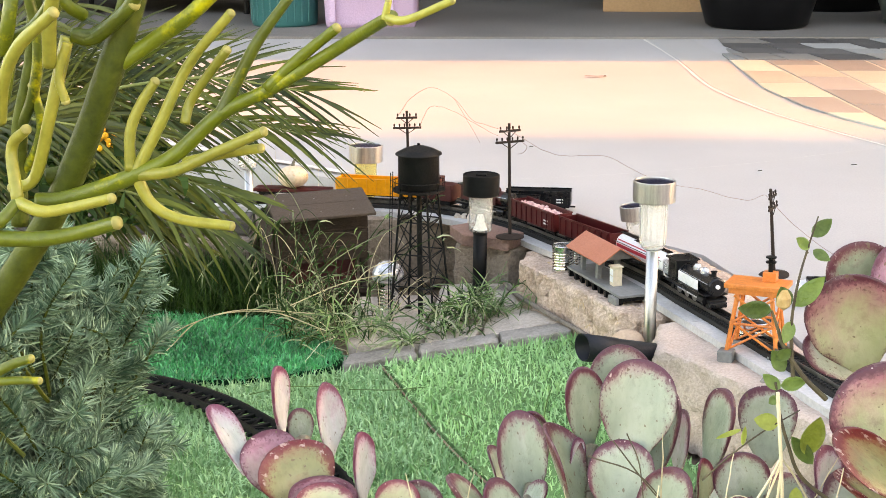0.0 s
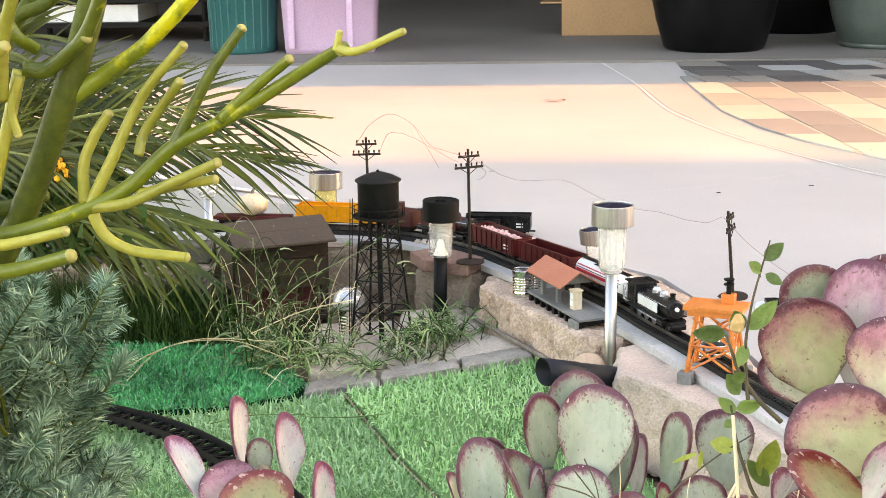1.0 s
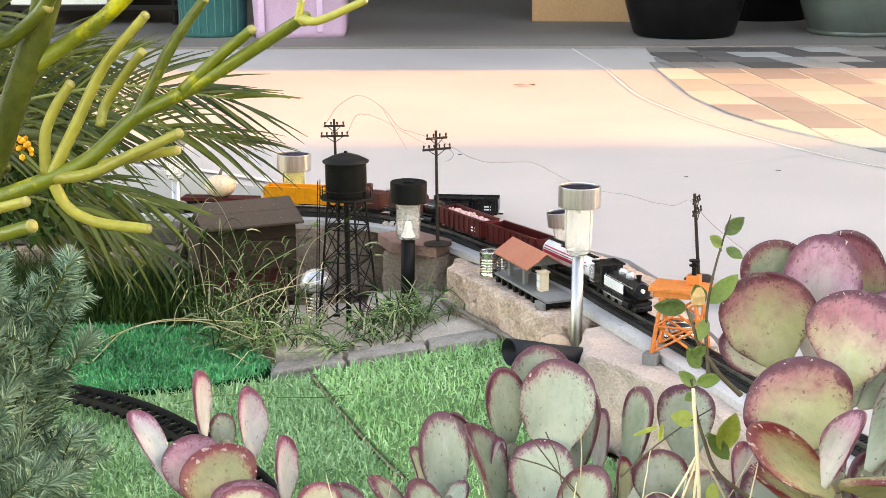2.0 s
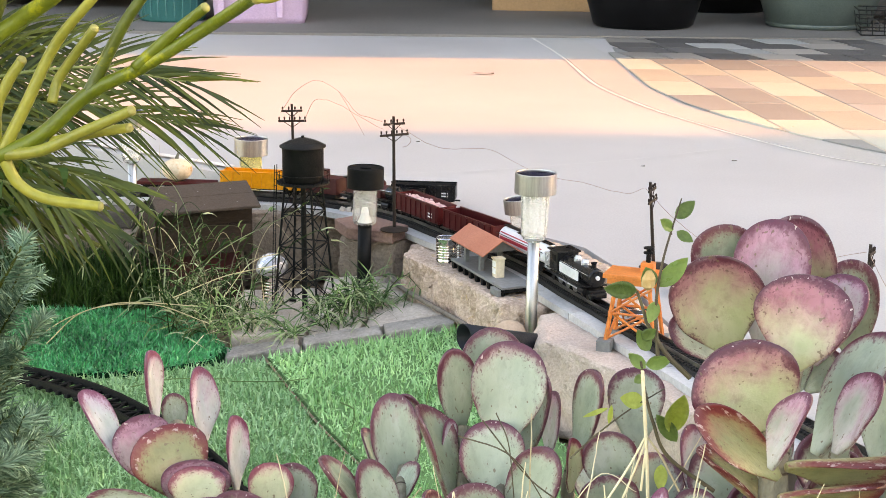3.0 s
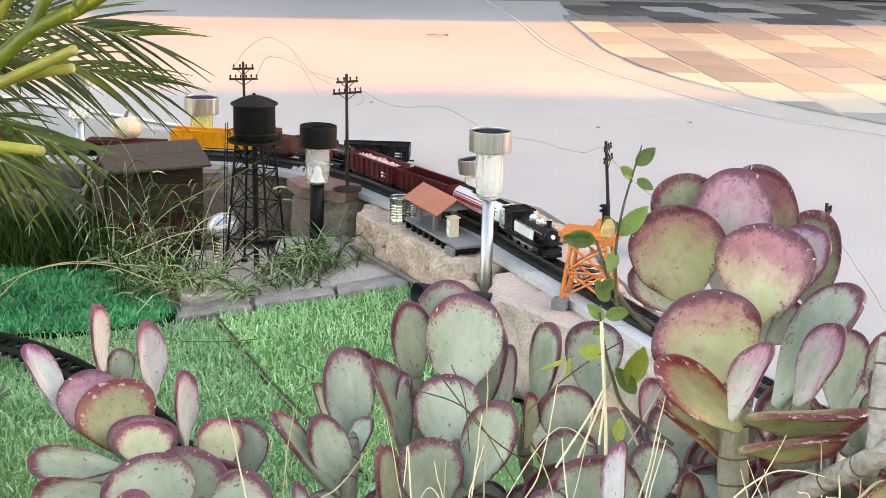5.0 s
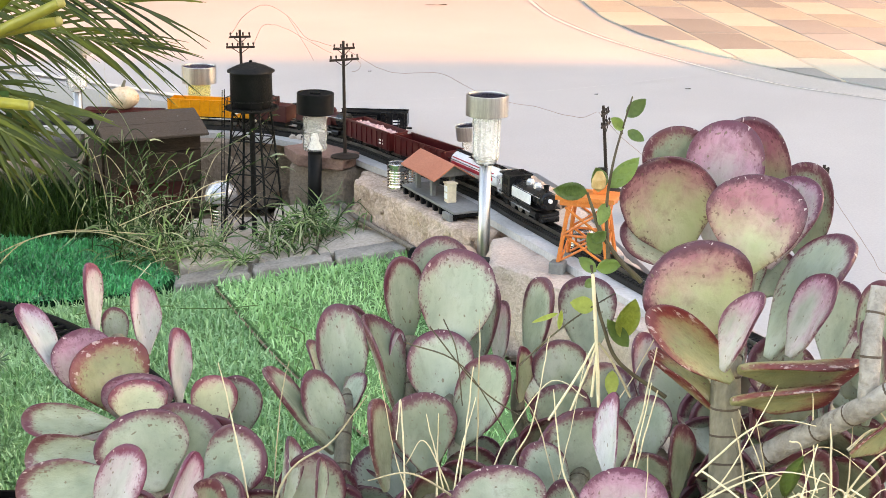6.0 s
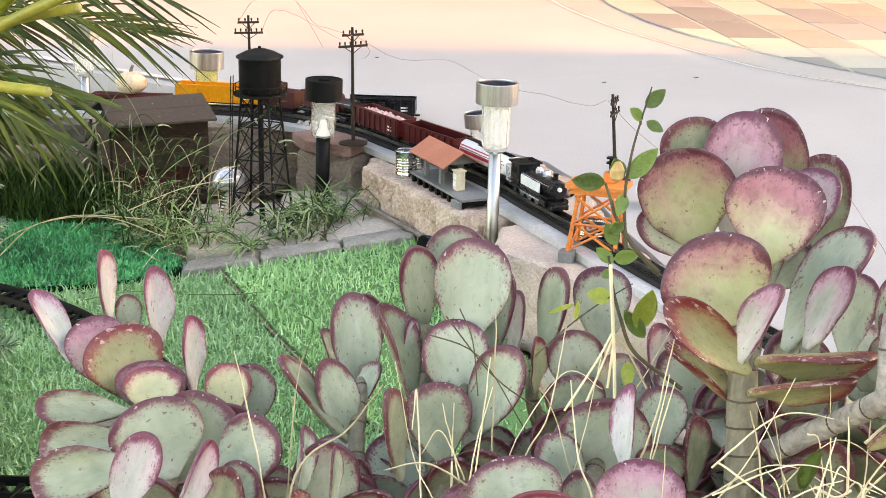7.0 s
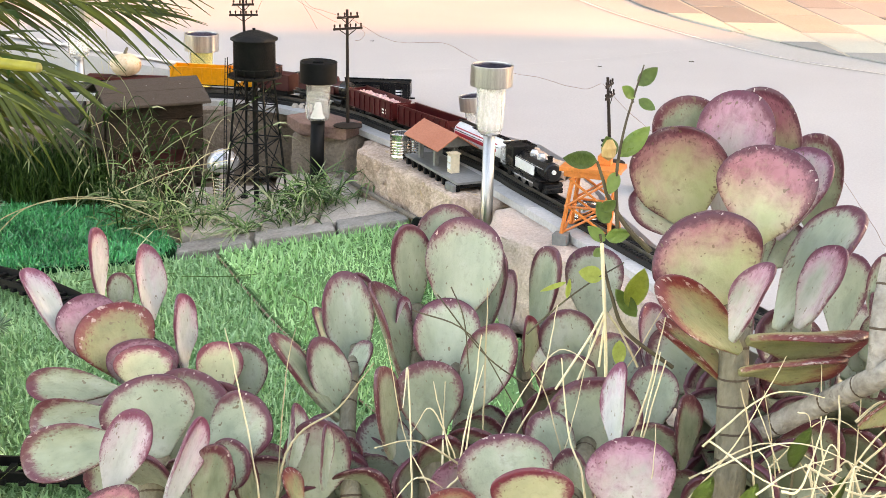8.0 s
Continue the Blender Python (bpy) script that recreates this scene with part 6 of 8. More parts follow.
def paddle(variant):
    """One leaf, a metre long and wide: narrow base, round tip, cupped, fleshy."""
    rnd = random.Random(variant)
    bm = bmesh.new()
    uvl = bm.loops.layers.uv.new("leaf")
    ns, nx = 22, 12
    wide, cup, curl, wave = rnd.uniform(0.56, 0.68), rnd.uniform(0.14, 0.36), rnd.uniform(-0.14, 0.22), rnd.uniform(0.01, 0.03)
    skew, ripple = rnd.uniform(-0.10, 0.10), rnd.uniform(0.0, 0.022)
    data = {}

    def half(s):
        if s < wide:
            k = s / wide
            return 0.095 + 0.405 * math.sin(k * math.pi / 2) ** 1.08
        k = (s - wide) / (1 - wide)
        return 0.5 * math.sqrt(max(0.0, 1 - k ** 2.3))

    sheets = []
    for face in (1, -1):
        grid = []
        for i in range(ns + 1):
            s = (1 - math.cos(math.pi * i / ns)) / 2
            row = []
            for j in range(nx + 1):
                u = math.sin((j / nx - 0.5) * math.pi)
                x = u * half(s) * (1 + wave * math.sin(9 * s + 5 * u + variant)) + skew * s * (1 - s)
                rim = max(abs(u), 0.0)
                thick = 0.055 * math.sqrt(max(0.0, 1 - u ** 4)) * math.sqrt(max(0.0, 1 - ((s - 0.5) * 2) ** 8)) + 0.026
                if s < 0.25:
                    thick += 0.03 * (0.25 - s) / 0.25 * math.sqrt(max(0.0, 1 - u * u))
                y = face * thick + cup * (2 * x) ** 2 + curl * s * s + 0.035 * noise.noise(Vector((x * 2.5, s * 2.5, variant * 5.3))) + ripple * u * u * math.sin(13 * s + 3 * u + variant)
                vert = bm.verts.new((x, -y, s))
                k = (s - wide) / (1 - wide) if s > wide else 0.0
                data[vert] = (s, min(1.0, max(rim, math.sqrt(rim * rim * max(0.0, 1 - k * k) + k * k) if k > 0 else rim)))
                row.append(vert)
            grid.append(row)
        sheets.append(grid)
    for grid, flip in zip(sheets, (False, True)):
        for i in range(ns):
            for j in range(nx):
                q = [grid[i][j], grid[i][j + 1], grid[i + 1][j + 1], grid[i + 1][j]]
                bm.faces.new(q[::-1] if flip else q)
    f, b = sheets
    loop_f = [f[i][0] for i in range(ns + 1)] + [f[ns][j] for j in range(1, nx + 1)] + [f[i][nx] for i in range(ns - 1, -1, -1)]
    loop_b = [b[i][0] for i in range(ns + 1)] + [b[ns][j] for j in range(1, nx + 1)] + [b[i][nx] for i in range(ns - 1, -1, -1)]
    for k in range(len(loop_f) - 1):
        bm.faces.new((loop_f[k], loop_f[k + 1], loop_b[k + 1], loop_b[k]))
    for j in range(nx):
        bm.faces.new((f[0][j], f[0][j + 1], b[0][j + 1], b[0][j]))
    for face in bm.faces:
        for lp in face.loops:
            lp[uvl].uv = data[lp.vert]
    bmesh.ops.remove_doubles(bm, verts=bm.verts, dist=0.0002)
    bmesh.ops.recalc_face_normals(bm, faces=bm.faces)
    return bm


PADDLES = {(c, k): mesh_of("paddle_leaf", paddle(k * 7 + 1), PAINT[c], True) for c in PAINT for k in range(8)}
VIEW_POINT = Vector((0.0, 0.0, 0.5))   # a point near the camera; leaves face and lean along its line of sight


def add_leaves(plant, rows, seed):
    rnd = random.Random(seed)
    for *n, colour in rows:
        base, tip, width, turn = Vector(n[0:3]), Vector(n[3:6]), n[6], n[7]
        lean = rnd.uniform(-0.22, 0.40)
        tip = tip + (VIEW_POINT - tip).normalized() * (-lean) * (tip - base).length
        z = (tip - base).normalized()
        y = (base - VIEW_POINT).normalized()
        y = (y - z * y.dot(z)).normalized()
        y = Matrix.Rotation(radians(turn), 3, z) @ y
        x = y.cross(z)
        length = (tip - base).length * 1.05
        m = Matrix((x, y, z)).transposed().to_4x4()
        o = new("leaf", PADDLES[colour, rnd.randrange(8)])
        o.parent = plant
        o.matrix_local = Matrix.Translation(base - z * 0.06 * length) @ m @ Matrix.Diagonal((width * 1.02, 0.5 * (width + length) * 0.62, length, 1))


def ringed_stem(plant, points, r0, r1, name="stem", label="", bark=TRUNK, pitch=0.019):
    """A stem with thin dark leaf-scar rings."""
    rnd = random.Random(len(points) * 7 + int(r0 * 1e5))
    pts = spline(points, 14)
    n = len(pts) - 1
    radii = [(r0 + (r1 - r0) * k / n) * (1 + 0.05 * noise.noise(p * 70)) for k, p in enumerate(pts)]
    stem = part(name, tube(bmesh.new(), pts, radii, 16), bark, plant, label, True)
    run, last, step = 0.0, 0.0, pitch
    for k in range(1, n):
        run += (pts[k] - pts[k - 1]).length
        if run - last > step:
            last, step = run, pitch * rnd.uniform(0.6, 1.3)
            d = (pts[k + 1] - pts[k]).normalized()
            part("leaf_scar", tube(bmesh.new(), [pts[k] - d * 0.0008, pts[k] - d * 0.0002, pts[k] + d * 0.0002, pts[k] + d * 0.0008], [radii[k] * f for f in (0.99, 1.035, 1.03, 0.99)], 16), TRUNK_RING, stem)


GROUND = -0.125


def succulent(at, label, groups, stems):
    plant = thing("paddle_succulent", (0, 0, 0), label, "succulent", "paddle succulents")
    for points, r0, r1, *bark in stems:
        ringed_stem(plant, points, r0, r1, "stem", "ringed grey-brown stem", *bark)
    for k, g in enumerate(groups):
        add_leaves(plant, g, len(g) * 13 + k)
    PLANTS.append(plant)
    return plant


PLANTS = []
succulent(0, "tall paddle succulent with red-blushed round leaves on a ringed trunk", [CROWN, SKIRT], [
    ([(0.16, 0.92, GROUND), (0.164, 0.905, 0.0), (0.169, 0.90, 0.13), (0.171, 0.90, 0.157), (0.171, 0.91, 0.198), (0.171, 0.915, 0.23), (0.177, 0.93, 0.252), (0.19, 0.96, 0.285)], 0.0125, 0.0065),
    ([(0.171, 0.915, 0.235), (0.162, 0.94, 0.262), (0.155, 0.965, 0.285)], 0.006, 0.005)])
succulent(0, "paddle succulent with broad grey-green leaves and purple rims", [MIDDLE], [
    ([(-0.01, 0.93, GROUND), (-0.004, 0.95, 0.0), (-0.001, 0.965, 0.102), (0.0, 0.985, 0.134), (0.011, 1.01, 0.164), (0.020, 1.04, 0.195), (0.012, 1.075, 0.225)], 0.010, 0.005),
    ([(0.0, 0.985, 0.134), (-0.012, 1.02, 0.17), (-0.012, 1.045, 0.2)], 0.006, 0.005)])
succulent(0, "small paddle succulent with pale green spreading leaves", [SPREAD, SPREAD_LOW], [
    ([(-0.05, 0.93, GROUND), (-0.05, 0.94, 0.0), (-0.051, 0.955, 0.101), (-0.055, 0.985, 0.125), (-0.055, 1.01, 0.147), (-0.052, 1.05, 0.168)], 0.008, 0.0045),
    ([(-0.052, 0.95, 0.06), (-0.066, 0.955, 0.10)], 0.006, 0.005)])
succulent(0, "paddle succulent with pink-white upright leaves and dark red rims", [LEFT_TOP, LEFT_LOW, LEFT_FRONT], [
    ([(-0.16, 0.90, GROUND), (-0.165, 0.915, 0.0), (-0.171, 0.94, 0.104), (-0.173, 0.97, 0.124), (-0.179, 1.01, 0.136), (-0.197, 1.06, 0.155), (-0.218, 1.10, 0.178)], 0.011, 0.006),
    ([(-0.179, 1.01, 0.136), (-0.16, 1.03, 0.142), (-0.14, 1.035, 0.146)], 0.006, 0.005)])
succulent(0, "low paddle succulent with large rounded grey-green leaves", [FRONT, FRONT_SIDE], [
    ([(0.05, 0.84, GROUND), (0.055, 0.85, 0.0), (0.061, 0.865, 0.118), (0.08, 0.89, 0.14), (0.091, 0.935, 0.152)], 0.011, 0.006),
    ([(0.06, 0.86, 0.09), (0.10, 0.86, 0.12), (0.112, 0.855, 0.155)], 0.007, 0.005)])
succulent(0, "paddle succulent half hidden behind a climbing vine", [BEHIND_VINE], [
    ([(0.08, 1.03, GROUND), (0.082, 1.03, 0.0), (0.084, 1.03, 0.15), (0.10, 1.05, 0.185)], 0.009, 0.005),
    ([(0.084, 1.03, 0.10), (0.06, 1.035, 0.15), (0.064, 1.045, 0.185)], 0.006, 0.004),
    ([(0.084, 1.03, 0.10), (0.13, 1.03, 0.15), (0.148, 1.035, 0.168)], 0.006, 0.004)])
succulent(0, "paddle succulent with a thick leaning grey branch", [EDGE], [
    ([(0.19, 0.95, GROUND), (0.18, 0.94, 0.05), (0.178, 0.925, 0.150), (0.201, 0.905, 0.182), (0.22, 0.885, 0.203), (0.236, 0.855, 0.229), (0.252, 0.845, 0.245)], 0.0074, 0.0062, LIMB, 0.034),
    ([(0.236, 0.855, 0.225), (0.238, 0.865, 0.265), (0.243, 0.875, 0.290)], 0.0058, 0.005, LIMB, 0.03)])


def undergrowth(plant, centre, spread, low, high, n, seed):
    """Lower, partly hidden leaves round a stem."""
    rnd = random.Random(seed)
    for _ in range(n):
        a = rnd.uniform(0, 2 * math.pi)
        r = spread * rnd.uniform(0.3, 1.0)
        base = Vector((centre[0] + 0.35 * r * math.cos(a), centre[1] + 0.35 * r * math.sin(a), rnd.uniform(low, high)))
        way = Vector((math.cos(a), math.sin(a), rnd.uniform(0.3, 1.4))).normalized()
        y = Vector((rnd.uniform(-0.4, 0.4), 1, -0.3))
        y = (y - way * y.dot(way)).normalized()
        x = y.cross(way)
        length, width = rnd.uniform(0.040, 0.062), rnd.uniform(0.030, 0.045)
        o = new("leaf", PADDLES[rnd.choice("ggogogg"), rnd.randrange(8)])
        o.parent = plant
        o.matrix_local = Matrix.Translation(base) @ Matrix((x, y, way)).transposed().to_4x4() @ Matrix.Diagonal((width, 0.03, length, 1))


for k, (plant, c, sp, lo, hi, n) in enumerate(((PLANTS[0], (0.19, 0.95), 0.06, 0.06, 0.16, 20), (PLANTS[1], (0.0, 1.0), 0.06, 0.03, 0.12, 24), (PLANTS[2], (-0.07, 0.99), 0.06, 0.0, 0.10, 20), (PLANTS[3], (-0.16, 0.97), 0.07, 0.03, 0.12, 24), (PLANTS[4], (0.07, 0.9), 0.06, 0.02, 0.11, 24), (PLANTS[5], (0.10, 1.03), 0.06, 0.02, 0.13, 24), (PLANTS[6], (0.25, 0.98), 0.08, 0.04, 0.20, 34), (PLANTS[0], (0.20, 1.02), 0.07, 0.06, 0.19, 30))):
    undergrowth(plant, c, sp, lo, hi, n, 300 + k)

# ---- pencil cactus
STICKS_A = [
    ("old", 0.0085, 0.0098, [(-0.245, 0.925, 0.60), (-0.272, 0.93, 0.512), (-0.291, 0.93, 0.462), (-0.325, 0.94, 0.392), (-0.365, 0.95, 0.335), (-0.43, 0.97, 0.25)]),
    ("green", 0.0068, 0.0036, [(-0.338, 0.93, 0.388), (-0.319, 0.93, 0.39), (-0.276, 0.92, 0.406), (-0.252, 0.92, 0.418), (-0.224, 0.92, 0.442), (-0.192, 0.915, 0.458), (-0.152, 0.9, 0.482), (-0.12, 0.85, 0.502), (-0.116, 0.83, 0.503)]),
    ("pale", 0.0028, 0.0024, [(-0.118, 0.83, 0.504), (-0.107, 0.82, 0.504), (-0.084, 0.81, 0.514)]),
    ("pale", 0.0026, 0.0022, [(-0.119, 0.83, 0.503), (-0.117, 0.83, 0.512)]),
    ("pale", 0.0044, 0.0036, [(-0.275, 0.92, 0.406), (-0.267, 0.92, 0.39), (-0.251, 0.92, 0.381), (-0.221, 0.92, 0.377)]),
    ("pale", 0.0044, 0.0036, [(-0.276, 0.92, 0.406), (-0.25, 0.91, 0.411), (-0.222, 0.9, 0.424), (-0.194, 0.89, 0.437)]),
    ("pale", 0.0040, 0.0034, [(-0.246, 0.92, 0.414), (-0.221, 0.91, 0.421), (-0.198, 0.9, 0.426)]),
]
STICKS_B = [
    ("pale", 0.0046, 0.0034, [(-0.276, 0.92, 0.406), (-0.26, 0.92, 0.435), (-0.241, 0.92, 0.47), (-0.214, 0.91, 0.499)]),
    ("pale", 0.0042, 0.0037, [(-0.278, 0.92, 0.409), (-0.277, 0.92, 0.431), (-0.27, 0.92, 0.447), (-0.261, 0.92, 0.46)]),
    ("pale", 0.0036, 0.0034, [(-0.244, 0.915, 0.437), (-0.24, 0.92, 0.451), (-0.217, 0.91, 0.479)]),
    ("green", 0.0050, 0.0036, [(-0.224, 0.92, 0.442), (-0.216, 0.92, 0.457), (-0.202, 0.92, 0.482), (-0.183, 0.92, 0.507)]),
    ("green", 0.0048, 0.0036, [(-0.196, 0.915, 0.457), (-0.176, 0.91, 0.475), (-0.154, 0.9, 0.492)]),
    ("green", 0.0056, 0.0048, [(-0.285, 0.93, 0.468), (-0.265, 0.93, 0.481), (-0.239, 0.92, 0.498), (-0.23, 0.92, 0.507)]),
    ("green", 0.0056, 0.0048, [(-0.307, 0.92, 0.486), (-0.294, 0.92, 0.485), (-0.268, 0.91, 0.504)]),
]
STICKS_C = [
    ("pale", 0.0048, 0.0044, [(-0.31, 0.92, 0.485), (-0.322, 0.92, 0.444), (-0.338, 0.93, 0.403), (-0.352, 0.93, 0.396)]),
    ("pale", 0.0036, 0.0032, [(-0.307, 0.91, 0.483), (-0.313, 0.91, 0.464), (-0.31, 0.91, 0.45)]),
    ("pale", 0.0048, 0.0038, [(-0.342, 0.91, 0.392), (-0.325, 0.9, 0.389), (-0.309, 0.9, 0.391), (-0.281, 0.89, 0.399)]),
    ("pale", 0.0048, 0.0038, [(-0.342, 0.91, 0.392), (-0.347, 0.92, 0.421), (-0.334, 0.91, 0.434)]),
    ("green", 0.0060, 0.0050, [(-0.356, 0.9, 0.373), (-0.326, 0.9, 0.373), (-0.303, 0.9, 0.377), (-0.279, 0.89, 0.385)]),
    ("green", 0.0048, 0.0040, [(-0.342, 0.91, 0.392), (-0.349, 0.9, 0.383), (-0.359, 0.9, 0.376)]),
    ("green", 0.0048, 0.0040, [(-0.348, 0.91, 0.482), (-0.329, 0.91, 0.489), (-0.319, 0.91, 0.499), (-0.308, 0.9, 0.511)]),
]
STICKS_D = [
    ("green", 0.0040, 0.0032, [(-0.35, 0.88, 0.3), (-0.34, 0.88, 0.305), (-0.33, 0.88, 0.308)]),
    ("green", 0.0032, 0.0028, [(-0.351, 0.88, 0.294), (-0.337, 0.88, 0.295), (-0.326, 0.88, 0.295)]),
    ("old", 0.0056, 0.0048, [(-0.334, 0.94, 0.401), (-0.322, 0.94, 0.404), (-0.308, 0.94, 0.41)]),
    ("green", 0.0048, 0.0040, [(-0.303, 0.93, 0.496), (-0.309, 0.92, 0.503), (-0.316, 0.92, 0.515)]),
]
STICKS_E = [
    ("green", 0.0060, 0.0055, [(-0.285, 0.93, 0.468), (-0.262, 0.93, 0.483), (-0.236, 0.92, 0.500), (-0.20, 0.91, 0.535), (-0.18, 0.91, 0.565)]),
    ("green", 0.0055, 0.0048, [(-0.307, 0.92, 0.486), (-0.292, 0.92, 0.487), (-0.268, 0.91, 0.506), (-0.248, 0.90, 0.545)]),
    ("pale", 0.0050, 0.0045, [(-0.318, 0.91, 0.470), (-0.312, 0.90, 0.500), (-0.300, 0.89, 0.530), (-0.292, 0.89, 0.56)]),
    ("green", 0.0055, 0.0045, [(-0.345, 0.91, 0.478), (-0.336, 0.90, 0.495), (-0.333, 0.90, 0.52), (-0.337, 0.89, 0.56)]),
    ("pale", 0.0048, 0.0042, [(-0.345, 0.90, 0.440), (-0.338, 0.89, 0.462), (-0.324, 0.88, 0.484), (-0.300, 0.87, 0.503)]),
    ("green", 0.0055, 0.0045, [(-0.36, 0.92, 0.43), (-0.345, 0.91, 0.455), (-0.338, 0.91, 0.485)]),
]
STICKS_F = [
    ("old", 0.0060, 0.0048, [(-0.372, 0.99, 0.36), (-0.366, 0.985, 0.42), (-0.352, 0.98, 0.47), (-0.348, 0.98, 0.53), (-0.352, 0.97, 0.58)]),
    ("old", 0.0055, 0.0042, [(-0.352, 0.98, 0.47), (-0.335, 0.98, 0.50), (-0.318, 0.985, 0.53), (-0.312, 0.985, 0.57)]),
    ("green", 0.0046, 0.0040, [(-0.366, 0.985, 0.42), (-0.352, 0.975, 0.445), (-0.345, 0.97, 0.475), (-0.347, 0.965, 0.505)]),
    ("old", 0.0048, 0.0040, [(-0.335, 0.98, 0.50), (-0.325, 0.975, 0.512), (-0.306, 0.97, 0.52), (-0.286, 0.965, 0.54)]),
    ("green", 0.0042, 0.0036, [(-0.372, 0.99, 0.39), (-0.358, 0.985, 0.405), (-0.350, 0.98, 0.425), (-0.352, 0.975, 0.45)]),
]
cactus = thing("pencil_cactus", (0, 0, 0), "yellow-green pencil cactus with smooth finger-thick stems", "pencil cactus")
for sticks in (STICKS_A, STICKS_B, STICKS_C, STICKS_D, STICKS_E, STICKS_F):
    for tone, r0, r1, points in sticks:
        pts = spline(points, 10)
        n = len(pts) - 1
        r0, r1 = (0.9 * r0, 0.9 * r1) if tone == "old" else (0.80 * r0, 0.80 * r1)
        radii = [(r0 + (r1 - r0) * k / n) * (1 + 0.06 * noise.noise(p * 40)) for k, p in enumerate(pts)]
        d = (pts[-1] - pts[-2]).normalized()
        pts += [pts[-1] + d * r1 * 0.45, pts[-1] + d * r1 * 0.7]
        radii += [r1 * 0.85, r1 * 0.4]
        stem = part("stem", tube(bmesh.new(), pts, radii, 14), {"old": STICK_OLD, "pale": STICK_PALE, "green": STICK}[tone], cactus, {"old": "thick olive stem", "pale": "pale yellow young stem", "green": ""}[tone], True)
        if tone != "old":
            part("tip", tube(bmesh.new(), [pts[-3] - d * r1 * 0.15, pts[-3] + d * r1 * 0.1, pts[-2] + d * 0.0002, pts[-1] + d * 0.0003], [r1 * 1.0, r1 * 1.03, r1 * 0.88, r1 * 0.42], 14), STICK_TIP, stem, "pale blunt tip", True)
part("stem", tube(bmesh.new(), spline([(-0.53, 1.0, GROUND), (-0.50, 0.99, 0.1), (-0.43, 0.97, 0.255)], 8), 0.0105, 14), STICK_OLD, cactus, "thick olive main stem", True)


# ---- palm
def frond(palm, points, leaflet, seed, spread=1.0, width=0.0055, droop=0.35, count=42):
    """A feather leaf: a rib and pairs of stiff narrow leaflets."""
    rnd = random.Random(seed)
    pts = spline(points, 12)
    rib = part("rib", tube(bmesh.new(), pts, [0.0038 * (1 - 0.75 * k / len(pts)) for k in range(len(pts))], 7), PALM_RIB, palm)
    bm = bmesh.new()
    near = seed < 4
    n = len(pts) - 1
    for c in range(count):
        f = 0.12 + 0.88 * c / (count - 1)
        k = min(int(f * n), n - 1)
        p = pts[k].lerp(pts[k + 1], f * n - k)
        d = (pts[k + 1] - pts[k]).normalized()
        for sgn in (-1, 1):
            side = d.cross(Vector((0, -1, 0.25))).normalized() * sgn
            ang = radians(rnd.uniform(30, 50) * spread) * (1.1 - 0.75 * f)
            way = (d * math.cos(ang) + side * math.sin(ang) + Vector((0, rnd.uniform(-0.3, 0.3), 0))).normalized()
            length = 1.02 * leaflet * (0.55 + 0.45 * math.sin(math.pi * min(1, 0.2 + 0.75 * f))) * rnd.uniform(0.85, 1.15)
            across = way.cross(Vector((rnd.uniform(-0.6, 0.6), -1, 0.4))).normalized()
            rows = []
            for q in range(5):
                s = q / 4
                w = width * 0.5 * (0.5 + 1.2 * s if s < 0.4 else 1.0 * (1 - s) / 0.6) + 0.0003
                centre = p + way * length * s + Vector((0, 0, -droop * length * s * s))
                fold = Vector((0, 0, 0.25 * w))
                rows.append((bm.verts.new(centre - across * w + fold), bm.verts.new(centre), bm.verts.new(centre + across * w + fold)))
            for a, b in zip(rows, rows[1:]):
                bm.faces.new((a[0], a[1], b[1], b[0]))
                bm.faces.new((a[1], a[2], b[2], b[1]))
            if near:
                part("leaflet", bm, PALM_LEAFLET, rib)
                bm = bmesh.new()
    if near:
        bm.free()
    else:
        part("foliage", bm, PALM, palm, "", kind="stuff")


